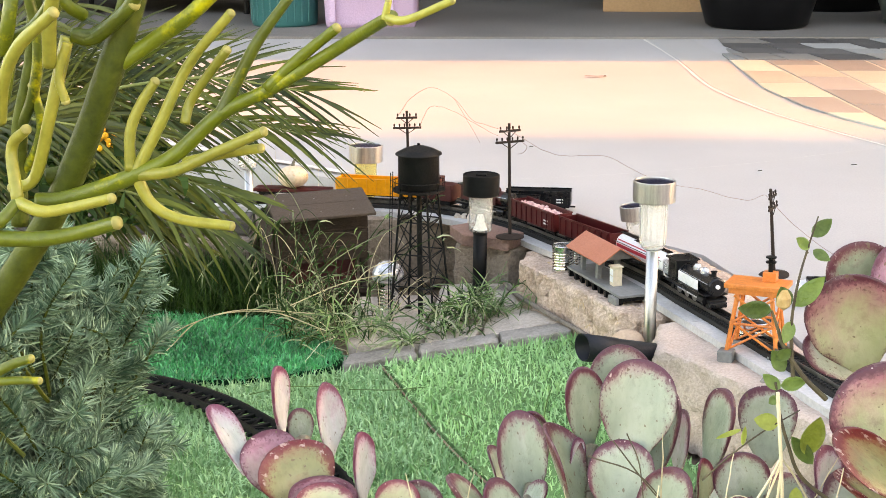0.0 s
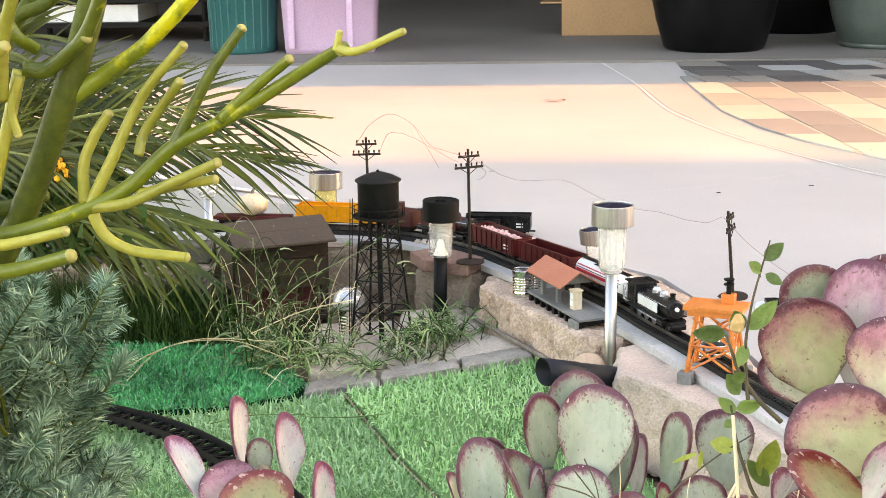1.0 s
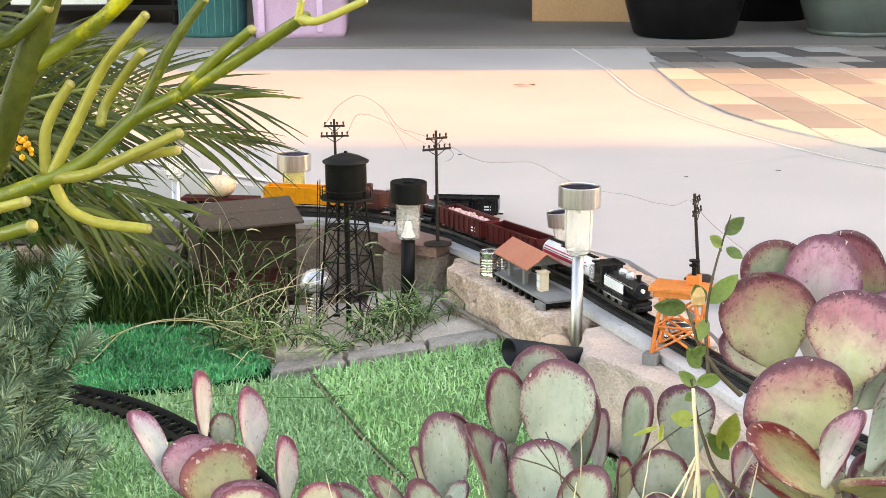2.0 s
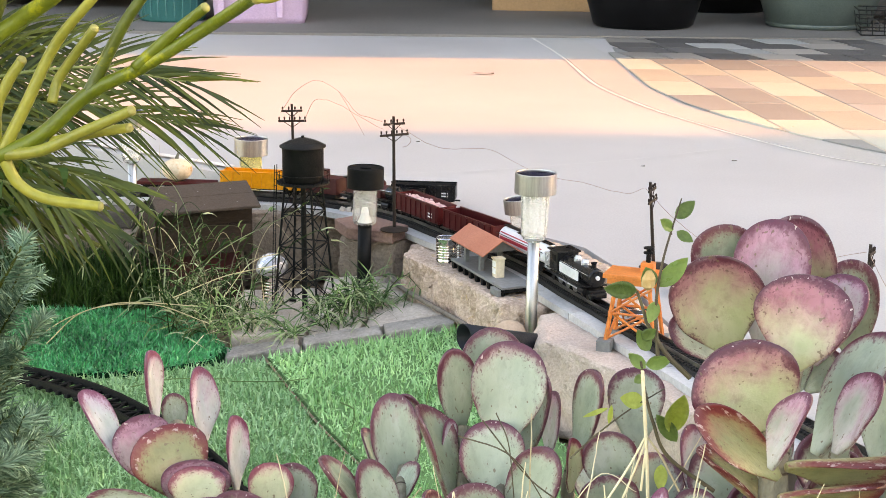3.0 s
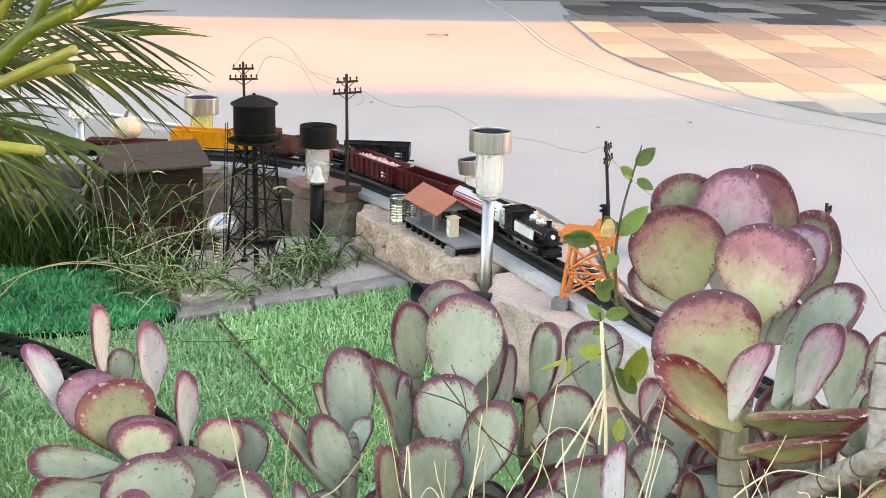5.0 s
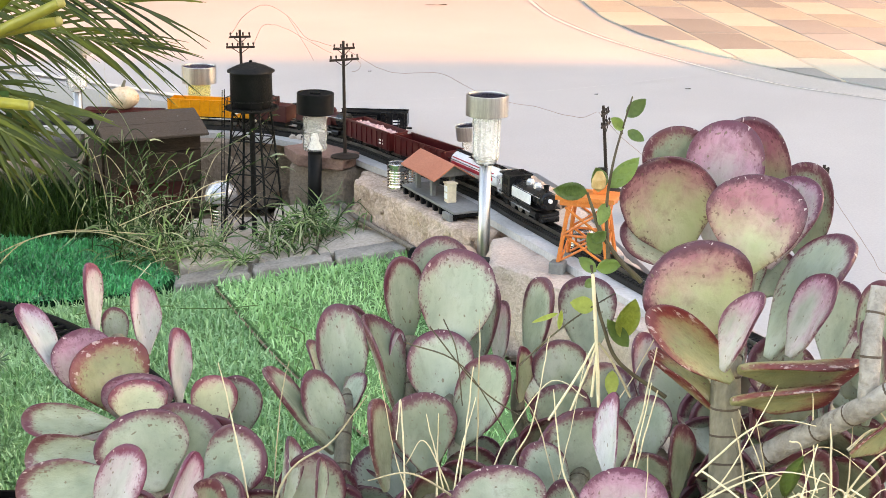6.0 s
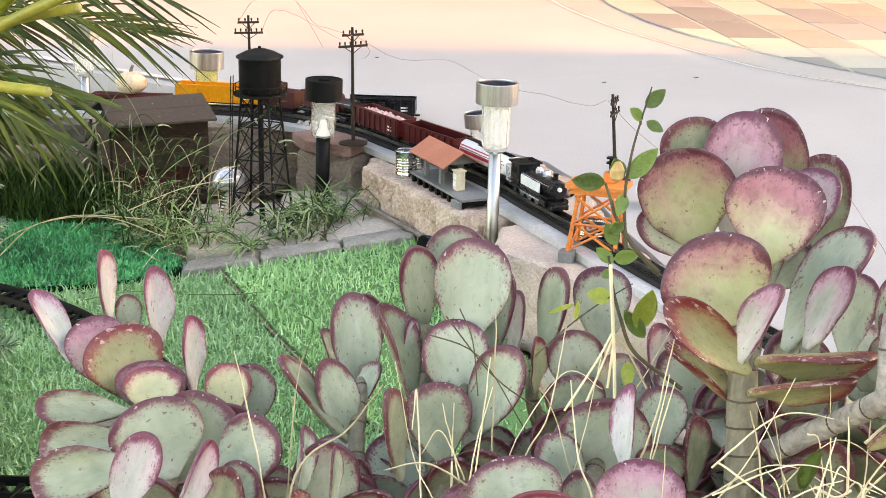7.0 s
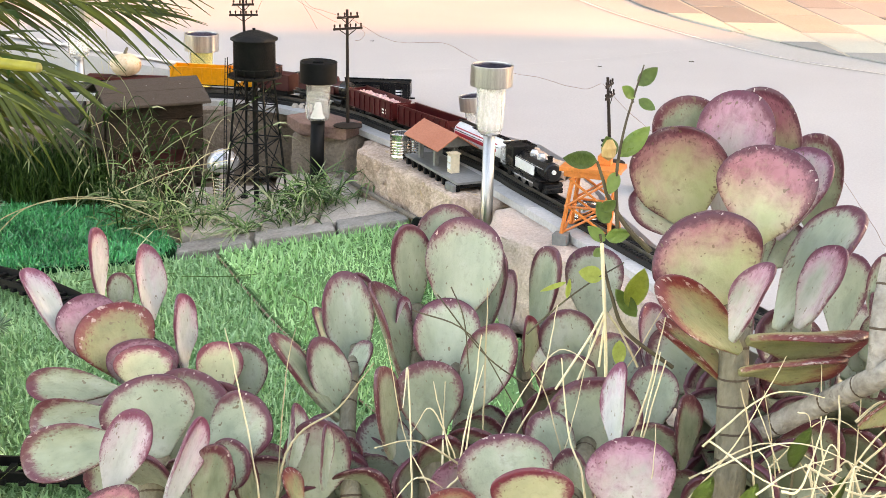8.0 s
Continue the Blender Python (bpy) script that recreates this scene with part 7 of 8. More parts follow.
palm = thing("date_palm", (0, 0, 0), "small feathery date palm with arching green fronds", "palm")
part("trunk", tube(bmesh.new(), spline([(-1.02, 2.15, GROUND), (-1.01, 2.14, 0.0), (-0.98, 2.12, 0.14)], 8), [0.05, 0.052, 0.053, 0.054, 0.055, 0.055, 0.054, 0.053, 0.052, 0.051, 0.05, 0.05, 0.05, 0.05, 0.05, 0.05, 0.045], 14), TRUNK, palm, "fibrous trunk")
HEART = (-0.98, 2.12, 0.15)
for k, (a, b, c, leaf) in enumerate((
        ((-0.74, 2.08, 0.265), (-0.53, 2.05, 0.312), (-0.375, 2.03, 0.298), 0.165),
        ((-0.76, 2.10, 0.235), (-0.55, 2.09, 0.260), (-0.385, 2.07, 0.235), 0.15),
        ((-0.78, 2.06, 0.20), (-0.60, 2.03, 0.195), (-0.462, 2.02, 0.158), 0.115),
        ((-0.80, 2.04, 0.18), (-0.61, 2.01, 0.168), (-0.478, 1.99, 0.112), 0.105),
        ((-0.84, 2.14, 0.27), (-0.70, 2.14, 0.33), (-0.56, 2.12, 0.345), 0.15),
        ((-0.90, 2.10, 0.27), (-0.80, 2.06, 0.36), (-0.67, 2.02, 0.41), 0.15),
        ((-0.88, 2.16, 0.21), (-0.74, 2.20, 0.24), (-0.58, 2.24, 0.225), 0.15),
        ((-0.95, 2.06, 0.25), (-0.90, 1.98, 0.34), (-0.80, 1.90, 0.39), 0.16),
        ((-0.90, 2.2, 0.18), (-0.78, 2.28, 0.17), (-0.64, 2.33, 0.12), 0.13),
        ((-0.88, 2.0, 0.23), (-0.74, 1.97, 0.27), (-0.60, 1.95, 0.255), 0.15),
        ((-0.90, 2.12, 0.24), (-0.76, 2.16, 0.29), (-0.62, 2.2, 0.29), 0.15),
        ((-1.08, 2.1, 0.24), (-1.2, 2.08, 0.3), (-1.35, 2.06, 0.27), 0.18),
        ((-0.98, 2.08, 0.32), (-0.92, 2.04, 0.46), (-0.80, 2.0, 0.54), 0.17), ((-1.0, 2.12, 0.32), (-0.98, 2.12, 0.46), (-0.90, 2.12, 0.58), 0.17),
        ((-0.94, 2.18, 0.30), (-0.86, 2.24, 0.42), (-0.72, 2.28, 0.48), 0.16), ((-0.98, 2.2, 0.28), (-0.94, 2.3, 0.40), (-0.84, 2.36, 0.47), 0.16),
        ((-0.90, 2.20, 0.26), (-0.80, 2.22, 0.31), (-0.66, 2.24, 0.315), 0.15),
        ((-0.92, 2.18, 0.22), (-0.82, 2.22, 0.25), (-0.70, 2.26, 0.235), 0.14), ((-0.90, 2.06, 0.22), (-0.80, 2.05, 0.235), (-0.68, 2.04, 0.20), 0.13),
        ((-0.82, 2.07, 0.19), (-0.70, 2.05, 0.185), (-0.545, 2.05, 0.135), 0.12), ((-0.84, 2.10, 0.165), (-0.72, 2.12, 0.14), (-0.58, 2.13, 0.075), 0.11))):
    frond(palm, [HEART, a, b, c], leaf, k, 1.05, (0.0040, 0.0040, 0.0058, 0.0058)[k] if k < 4 else 0.0050, (0.14, 0.22, 0.22, 0.42)[k] if k < 4 else 0.2, 42 if k < 2 else 27 if k < 4 else 36)


# ---- feathery grey-green shrub
def feather_shrub(at, label, sprigs, seed):
    ob = thing("feathery_shrub", at, label, "shrub")
    rng = np.random.default_rng(seed)
    stems, va, fa = bmesh.new(), [], []
    base = 0
    for bx, by, bz, tx, ty, tz, n in sprigs:
        b, t = np.array((bx, by, bz)), np.array((tx, ty, tz))
        mid = (b + t) / 2 + rng.normal(0, 0.012, 3) + (0, 0, 0.02)
        pts = spline([tuple(b), tuple(mid), tuple(t)], 8)
        tube(stems, pts, [0.0022 * (1 - 0.7 * k / len(pts)) for k in range(len(pts))], 5)
        P = np.array([p[:] for p in pts])
        f = rng.uniform(0.15, 1.0, n) ** 0.8
        idx = f * (len(P) - 1)
        k0 = np.minimum(idx.astype(int), len(P) - 2)
        p = P[k0] + (P[k0 + 1] - P[k0]) * (idx - k0)[:, None]
        d = P[k0 + 1] - P[k0]
        d /= np.linalg.norm(d, axis=1)[:, None]
        r = rng.normal(0, 1, (n, 3))
        r -= (r * d).sum(1)[:, None] * d
        r /= np.linalg.norm(r, axis=1)[:, None]
        way = d * rng.uniform(0.35, 0.9, n)[:, None] + r
        way /= np.linalg.norm(way, axis=1)[:, None]
        ln = 0.025 * rng.uniform(0.6, 1.2, n) * (1.15 - 0.5 * f)
        e = p + way * ln[:, None]
        w = np.cross(way, rng.normal(0, 1, (n, 3)))
        w *= (0.00066 / np.linalg.norm(w, axis=1))[:, None]
        mid2 = p + way * (ln * 0.6)[:, None]
        v = np.stack([p - w, p + w, mid2 + w, e, mid2 - w], 1).reshape(-1, 3)
        i = base + np.arange(n)[:, None] * 5
        fa += (i + np.array([[0, 1, 2, 3, 4]])).tolist()
        va += v.tolist()
        base += 5 * n
    part("branchwork", stems, STICK_OLD, ob, "thin woody stems", kind="stuff")
    tagged(raw("foliage", va, fa, NEEDLE, ob), kind="stuff")
    return ob


rng = random.Random(11)
sprigs = []
for k in range(420):
    bx, by = -0.56 + rng.uniform(-0.11, 0.08), 1.40 + rng.uniform(-0.14, 0.14)
    ang = rng.uniform(-0.9, 0.9)
    h = 0.46 * rng.random() ** 1.3
    z0 = GROUND + 0.02 + 0.55 * h
    tx, ty, tz = bx + 0.16 * math.sin(ang) + rng.uniform(-0.02, 0.02), by + rng.uniform(-0.13, 0.10), z0 + rng.uniform(0.06, 0.15)
    tx = min(tx, (-0.452 if tz > 0.05 else -0.425) + rng.uniform(-0.07, 0.012))
    tz = min(tz, 0.295 + rng.uniform(-0.06, 0.0))
    sprigs.append((bx, by, z0, tx, ty, tz, 330))
for k in range(110):
    bx, by, z0 = -0.50 + rng.uniform(-0.06, 0.06), 1.34 + rng.uniform(-0.10, 0.12), GROUND + rng.uniform(0.0, 0.12)
    sprigs.append((bx, by, z0, min(bx + rng.uniform(0.02, 0.12), -0.418 + rng.uniform(-0.03, 0.008)), by + rng.uniform(-0.08, 0.06), z0 + rng.uniform(0.03, 0.11), 280))
feather_shrub((0, 0, 0), "feathery grey-green shrub with soft needle leaves", sprigs, 4)


# ---- weeds, grass and straw
def clump(at, n, length, spread, material, label, seed, width=0.0022, lean=0.5, droop=0.8, name="grass_clump", cat="grass"):
    ob = thing(name, at, label, cat, "grass clumps")
    r = np.random.default_rng(seed)
    g = blades("foliage", r.normal(0, spread, n), r.normal(0, spread * 0.7, n), np.zeros(n), length * r.uniform(0.45, 1.15, n), width, lean, material, ob, droop, 5, seed)
    tagged(g, kind="stuff")
    return ob


def crabgrass(at, tillers, reach, height, label, seed, tones):
    """A sprawling tuft: bent runners that fan out low, each with long arching blades."""
    ob = thing("grass_clump", at, label, "grass", "grass clumps")
    r = random.Random(seed)
    stems = bmesh.new()
    leaf = {m: bmesh.new() for m in dict.fromkeys(tones)}
    for _ in range(tillers):
        a = r.uniform(0, 2 * math.pi)
        out, h = reach * r.uniform(0.3, 1.0), height * r.uniform(0.35, 1.1)
        foot = Vector((r.gauss(0, 0.012), r.gauss(0, 0.008), 0))
        way = Vector((math.cos(a), 0.7 * math.sin(a), 0))
        turn = Vector((-way.y, way.x, 0)) * r.uniform(-0.4, 0.4)
        pts = spline([foot, foot + way * out * 0.3 + Vector((0, 0, h * 0.62)), foot + (way + turn * 0.5) * out * 0.7 + Vector((0, 0, h)), foot + (way + turn) * out * 1.1 + Vector((0, 0, h * r.uniform(0.7, 1.15)))], 6)
        tube(stems, pts, [0.0008 * (1.1 - 0.6 * q / len(pts)) for q in range(len(pts))], 5)
        for q in range(2, len(pts), 2):
            d = (pts[q] - pts[q - 1]).normalized()
            side = Vector((r.uniform(-1, 1), r.uniform(-0.8, 0.8), r.uniform(-0.1, 0.9))).normalized()
            l, bend = r.uniform(0.024, 0.075), r.uniform(0.1, 1.2)
            go = (d * 0.5 + side).normalized()
            wide = go.cross(Vector((r.uniform(-0.5, 0.5), -0.6, 0.8))).normalized() * r.uniform(0.0008, 0.0014)
            rows = []
            bm = leaf[r.choice(tones)]
            for f, k in ((0, 0.6), (0.2, 1.0), (0.45, 0.9), (0.7, 0.65), (1.0, 0.06)):
                p = pts[q] + go * l * f + Vector((0, 0, -bend * l * f * f))
                p.z = max(p.z, 0.001)
                rows.append((bm.verts.new(p - wide * k), bm.verts.new(p), bm.verts.new(p + wide * k + Vector((0, 0, 0.0003)))))
            for u, v in zip(rows, rows[1:]):
                bm.faces.new((u[0], u[1], v[1], v[0]))
                bm.faces.new((u[1], u[2], v[2], v[1]))
    part("stem_growth", stems, GRASS_STEM, ob, "dull green creeping stems", kind="stuff")
    for m, bm in leaf.items():
        part("foliage", bm, m, ob, kind="stuff")
    return ob


WEED = "sprawling green weeds growing beside the model tower"
# SHADY tufts draw mostly on the green darkened for shadow.
BRIGHT, MIXED, SHADY = (GRASS, GRASS, GRASS_DARK_SHADED, GRASS_PALE), (GRASS, GRASS_DARK_SHADED, GRASS_DARK_SHADED, GRASS_PALE), (GRASS_DARK_SHADED, GRASS_DARK_SHADED, GRASS)
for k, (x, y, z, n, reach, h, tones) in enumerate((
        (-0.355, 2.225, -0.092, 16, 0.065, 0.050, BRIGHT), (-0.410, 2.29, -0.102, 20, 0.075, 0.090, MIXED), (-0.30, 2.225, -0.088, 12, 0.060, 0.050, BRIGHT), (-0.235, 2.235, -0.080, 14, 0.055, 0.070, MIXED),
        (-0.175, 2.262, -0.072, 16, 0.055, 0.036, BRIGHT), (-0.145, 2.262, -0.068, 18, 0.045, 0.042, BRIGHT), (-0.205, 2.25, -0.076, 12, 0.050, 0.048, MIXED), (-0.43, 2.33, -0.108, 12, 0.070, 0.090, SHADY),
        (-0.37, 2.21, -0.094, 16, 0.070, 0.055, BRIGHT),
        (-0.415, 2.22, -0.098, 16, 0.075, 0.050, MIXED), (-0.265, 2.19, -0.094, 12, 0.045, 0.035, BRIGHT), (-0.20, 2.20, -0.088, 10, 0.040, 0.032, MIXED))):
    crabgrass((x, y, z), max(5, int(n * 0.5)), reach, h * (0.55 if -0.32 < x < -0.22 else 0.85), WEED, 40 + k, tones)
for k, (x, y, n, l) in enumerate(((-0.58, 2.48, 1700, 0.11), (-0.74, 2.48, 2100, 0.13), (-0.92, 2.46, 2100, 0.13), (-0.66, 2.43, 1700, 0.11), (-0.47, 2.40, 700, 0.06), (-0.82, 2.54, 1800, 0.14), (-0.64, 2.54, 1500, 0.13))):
    clump((x, y, -0.122), n, 0.66 * l, 0.06, GRASS_DARK_SHADED, "dark green lawn grass below the stone edging, shadow in its colour", 70 + k, 0.0028, 0.35)
for k, (x, y, z, n, l, sp) in enumerate(((-0.37, 2.21, -0.09, 14, 0.14, 0.03), (-0.46, 2.33, -0.09, 7, 0.14, 0.05), (-0.30, 2.24, -0.09, 10, 0.12, 0.03), (-0.47, 2.52, -0.1, 7, 0.24, 0.02), (-0.41, 2.7, 0.0, 9, 0.13, 0.03), (-0.56, 2.7, 0.0, 8, 0.15, 0.04))):
    clump((x, y, z), n, l, sp, STRAW, "dry grass stems among the weeds", 90 + k, 0.0014, 0.7, 0.9, "dry_grass", "dry grass")
for k, (x, y, n, l) in enumerate(((-0.43, 1.24, 26, 0.12), (-0.36, 1.20, 14, 0.09), (-0.50, 1.2, 20, 0.16))):
    clump((x, y, -0.1), n, l, 0.02, GRASS, "green grass blades in front of the feathery shrub", 120 + k, 0.0022, 0.5, 0.9)
straw = [((-0.60, 2.12, -0.085), (-0.55, 2.15, -0.045), (-0.46, 2.17, -0.04), (-0.38, 2.18, -0.07)), ((-0.62, 2.10, -0.08), (-0.57, 2.13, -0.05), (-0.50, 2.16, -0.035), (-0.40, 2.2, -0.05)),
         ((-0.43, 2.17, -0.03), (-0.36, 2.2, -0.005), (-0.29, 2.24, 0.002)), ((-0.37, 2.25, -0.05), (-0.33, 2.26, 0.0), (-0.285, 2.28, 0.012)),
         ((-0.45, 1.97, -0.095), (-0.40, 1.99, -0.09), (-0.33, 2.0, -0.092)), ((-0.32, 1.99, -0.092), (-0.26, 1.98, -0.088), (-0.22, 2.0, -0.09)), ((-0.06, 1.85, -0.095), (-0.058, 1.84, -0.06), (-0.05, 1.84, -0.03)),
         ((-0.02, 1.98, -0.093), (0.0, 1.99, -0.075), (0.03, 2.01, -0.08)), ((-0.15, 1.75, -0.09), (-0.14, 1.76, -0.05), (-0.155, 1.74, -0.03))]
for k, pts in enumerate(straw):
    solo("grass_stalk", tube(bmesh.new(), spline(pts, 8), 0.0008, 4), STRAW if k < 4 else GRASS, "loose bent grass stalk on the turf", "grass stalk", "loose stalks")
rnd = random.Random(21)


def straw_stalk(points, r, label):
    """One dry stalk: thin, bowed, now and then with a kink, thinner towards its end."""
    pts = spline(points, 8)
    n = len(pts) - 1
    kink = Vector((rnd.uniform(-1, 1), rnd.uniform(-1, 1), rnd.uniform(-1, 1))) * rnd.choice((0, 0, 0.006))
    pts = [p + kink * max(0.0, k / n - 0.55) + Vector((0.0006 * noise.noise(p * 90), 0, 0.0006 * noise.noise(p * 70 + Vector((5, 0, 0))))) for k, p in enumerate(pts)]
    solo("straw", tube(bmesh.new(), pts, [r * (1.15 - 0.75 * k / n) for k in range(n + 1)], 5), STALK, label, "straw", "straw stalks")


for k in range(60):
    x, y, z = rnd.uniform(0.165, 0.275), rnd.uniform(0.81, 0.89), rnd.uniform(0.115, 0.20)
    a, run, bow = rnd.gauss(0.7, 0.8), rnd.uniform(0.03, 0.10), rnd.uniform(-0.016, 0.024)
    way = Vector((math.cos(a) * rnd.choice((1, 1, 1, -0.4)), rnd.uniform(-0.25, 0.2), math.sin(a)))
    start = Vector((x, y, z))
    straw_stalk([start - way * run * 0.5, start + Vector((0, 0, bow)), start + way * run * 0.5 - Vector((0, 0, bow * 0.6))], rnd.uniform(0.0004, 0.0009), "dry straw tangled under the succulents")
for k in range(20):
    x = rnd.choice((-0.09, -0.02, 0.01, 0.03, 0.085, 0.10, 0.075)) + rnd.uniform(-0.02, 0.02)
    y = 0.90 + rnd.uniform(-0.05, 0.07)
    lean = rnd.gauss(0, 0.028)
    straw_stalk([(x, y, 0.05), (x + lean * 0.25, y, 0.12 + rnd.uniform(0, 0.03)), (x + lean, y + rnd.uniform(-0.02, 0.02), 0.165 + rnd.uniform(-0.02, 0.05)), (x + lean * 1.5, y, 0.195 + rnd.uniform(-0.03, 0.05))], rnd.uniform(0.0005, 0.0010), "dry straw standing between the succulents")
for x, z, l, w in ((0.193, 0.200, 0.026, 0.010), (0.143, 0.172, 0.024, 0.011), (0.168, 0.170, 0.022, 0.010), (0.215, 0.172, 0.026, 0.008)):
    weed = thing("weed_leaf", (x, 0.845, z - 0.02), "fresh green weed leaf among dry straw", "weed", "weeds in the straw")
    bm = bmesh.new()
    rows = []
    for q in range(8):
        f = q / 7
        half = w / 2 * math.sin(math.pi * (0.08 + 0.92 * f)) ** 0.8 + 0.0002
        rows.append([bm.verts.new((e * half + 0.25 * l * f * f, -0.2 * l * f + 0.15 * w * abs(e), l * f)) for e in (-1, 0, 1)])
    for p, q in zip(rows, rows[1:]):
        for i in range(2):
            bm.faces.new((p[i], p[i + 1], q[i + 1], q[i]))
    bmesh.ops.solidify(bm, geom=bm.faces[:], thickness=0.0004)
    part("leaf", bm, VINE_LEAF, weed, "", True)
    part("stalk", tube(bmesh.new(), [(0, 0.002, -0.06), (0, 0.001, 0.002)], 0.0008, 5), VINE_STEM, weed)

# wiry weeds with narrow leaves along bent runners
rw = random.Random(77)
for k in range(32):
    x, y = rw.choice((-0.46, -0.43, -0.40, -0.40, -0.36, -0.36, -0.22, -0.19, -0.12)) + rw.gauss(0, 0.025), rw.uniform(2.20, 2.36)
    if x > -0.2:
        y += 0.03
    h = rw.uniform(0.05, 0.17) * (1.0 if x < -0.2 else 0.55)
    a = rw.uniform(0, 2 * math.pi)
    run = rw.uniform(0.2, 1.1) * h
    ob = thing("wiry_weed", (x, y, -0.095), "wiry grass runner with narrow leaves by the tower", "weed", "wiry weeds")
    pts = spline([(0, 0, 0), (0.3 * run * math.cos(a), 0.3 * run * math.sin(a), 0.6 * h), (run * math.cos(a), run * math.sin(a), h), (1.5 * run * math.cos(a + 0.5), 1.5 * run * math.sin(a + 0.5), h * rw.uniform(0.6, 1.05))], 7)
    part("stem", tube(bmesh.new(), pts, [0.0009 * (1.1 - 0.7 * q / len(pts)) for q in range(len(pts))], 5), rw.choice((VINE_STEM, GRASS_DARK_SHADED, GRASS_DARK_SHADED, GRASS_PALE)), ob)
    bm = bmesh.new()
    for q in range(3, len(pts), 2):
        d = (pts[q] - pts[q - 1]).normalized()
        side = (d.orthogonal() + Vector((rw.uniform(-1, 1), rw.uniform(-1, 1), rw.uniform(-0.2, 0.6)))).normalized()
        l = rw.uniform(0.014, 0.036)
        wide = d.cross(side).normalized() * rw.uniform(0.0009, 0.0016)
        at = [pts[q] + (d * 0.6 + side) * l * f * 0.8 + Vector((0, 0, -0.5 * l * f * f)) for f in (0, 0.35, 0.7, 1)]
        strip_rows = [(bm.verts.new(p - wide * f), bm.verts.new(p + wide * f)) for p, f in zip(at, (0.7, 1, 0.7, 0.05))]
        for u, v in zip(strip_rows, strip_rows[1:]):
            bm.faces.new((u[0], u[1], v[1], v[0]))
    part("foliage", bm, GRASS_PALE if k % 5 == 0 else GRASS if x > -0.38 else GRASS_DARK_SHADED, ob, kind="stuff")

# thin stalks leaning over the shed
rs = random.Random(31)
for k in range(13):
    x, y = rs.uniform(-0.50, -0.35), rs.uniform(2.36, 2.40)
    lean, h = rs.uniform(-0.07, 0.07), rs.uniform(0.10, 0.20)
    pts = spline([(x, y, -0.10), (x + lean * 0.3, y - 0.01, -0.10 + h * 0.6), (x + lean, y - 0.015, -0.10 + h), (x + lean * 1.7, y - 0.02, -0.10 + h * rs.uniform(0.75, 1.1))], 8)
    solo("grass_stalk", tube(bmesh.new(), pts, [0.00085 - 0.0005 * q / len(pts) for q in range(len(pts))], 5), rs.choice((GRASS_PALE, GRASS_DARK_SHADED, STALK)), "thin bent grass stalk before the shed", "grass stalk", "loose stalks")

# ---- vine
vine = thing("climbing_vine", (0, 0, 0), "thin climbing vine with small glossy green leaves", "vine")
VINE_STEMS = (
    ([(0.1150, 0.953, 0.3790), (0.1110, 0.953, 0.3640), (0.1060, 0.953, 0.3430), (0.1030, 0.953, 0.3210), (0.1030, 0.953, 0.3040), (0.1050, 0.953, 0.2820)], 0.0004, 0.0013),
    ([(0.1070, 0.953, 0.3620), (0.1090, 0.953, 0.3590), (0.1100, 0.953, 0.3570)], 0.0004, 0.0007),
    ([(0.0910, 0.953, 0.3220), (0.0950, 0.953, 0.3110), (0.0990, 0.953, 0.3000), (0.1110, 0.953, 0.2820), (0.1250, 0.953, 0.2680)], 0.0008, 0.0017),
    ([(0.0950, 0.953, 0.2780), (0.0980, 0.953, 0.2600), (0.1040, 0.953, 0.2390), (0.1140, 0.953, 0.2170), (0.1430, 0.953, 0.1950)], 0.0008, 0.0014),
    ([(0.1100, 0.953, 0.2610), (0.0890, 0.953, 0.2470), (0.0710, 0.953, 0.2320), (0.0540, 0.953, 0.2150)], 0.0004, 0.0006))
for pts, thin, thick in VINE_STEMS:
    p = spline(pts, 8)
    part("stem", tube(bmesh.new(), p, [thin + (thick - thin) * k / (len(p) - 1) for k in range(len(p))], 7), VINE_STEM, vine)
DRY_STEMS = (((0.1020, 0.935, 0.1620), (0.0990, 0.935, 0.2190), (0.0940, 0.935, 0.2780), 0.0011),
              ((0.0970, 0.935, 0.2360), (0.0890, 0.935, 0.2190), (0.0710, 0.935, 0.1870), 0.0007),
              ((0.0980, 0.935, 0.2350), (0.0920, 0.935, 0.2160), (0.0810, 0.935, 0.1850), 0.0007),
              ((0.0990, 0.935, 0.2360), (0.1080, 0.935, 0.2230), (0.1190, 0.935, 0.2020), 0.0007),
              ((0.0980, 0.935, 0.2280), (0.0970, 0.935, 0.2160), (0.0960, 0.935, 0.2020), 0.0008))
for a, b, c, r0 in DRY_STEMS:
    pts = spline([a, b, c], 8)
    part("dry_stem", tube(bmesh.new(), pts, [r0 * (1 + 0.12 * noise.noise(p * 120)) for p in pts], 7), STALK, vine, "dry yellow stem")


rl = random.Random(13)


def vine_leaf(at, way, length, width, face, material=VINE_LEAF):
    z = Vector(way).normalized()
    y = Vector(face)
    y = (y - z * y.dot(z)).normalized()
    x = y.cross(z)
    bm = bmesh.new()
    rows = []
    for q in range(9):
        s = q / 8
        w = width / 2 * math.sin(math.pi * min(1, s ** 0.85)) ** 0.8 + 0.0002
        rows.append([bm.verts.new(Vector(at) + z * length * s + x * w * e + y * (0.18 * abs(e) * w + 0.18 * length * s * s)) for e in (-1, -0.5, 0, 0.5, 1)])
    for a, b in zip(rows, rows[1:]):
        for i in range(4):
            bm.faces.new((a[i], a[i + 1], b[i + 1], b[i]))
    bmesh.ops.solidify(bm, geom=bm.faces[:], thickness=0.0005)
    part("leaf", bm, material, vine, "", True)


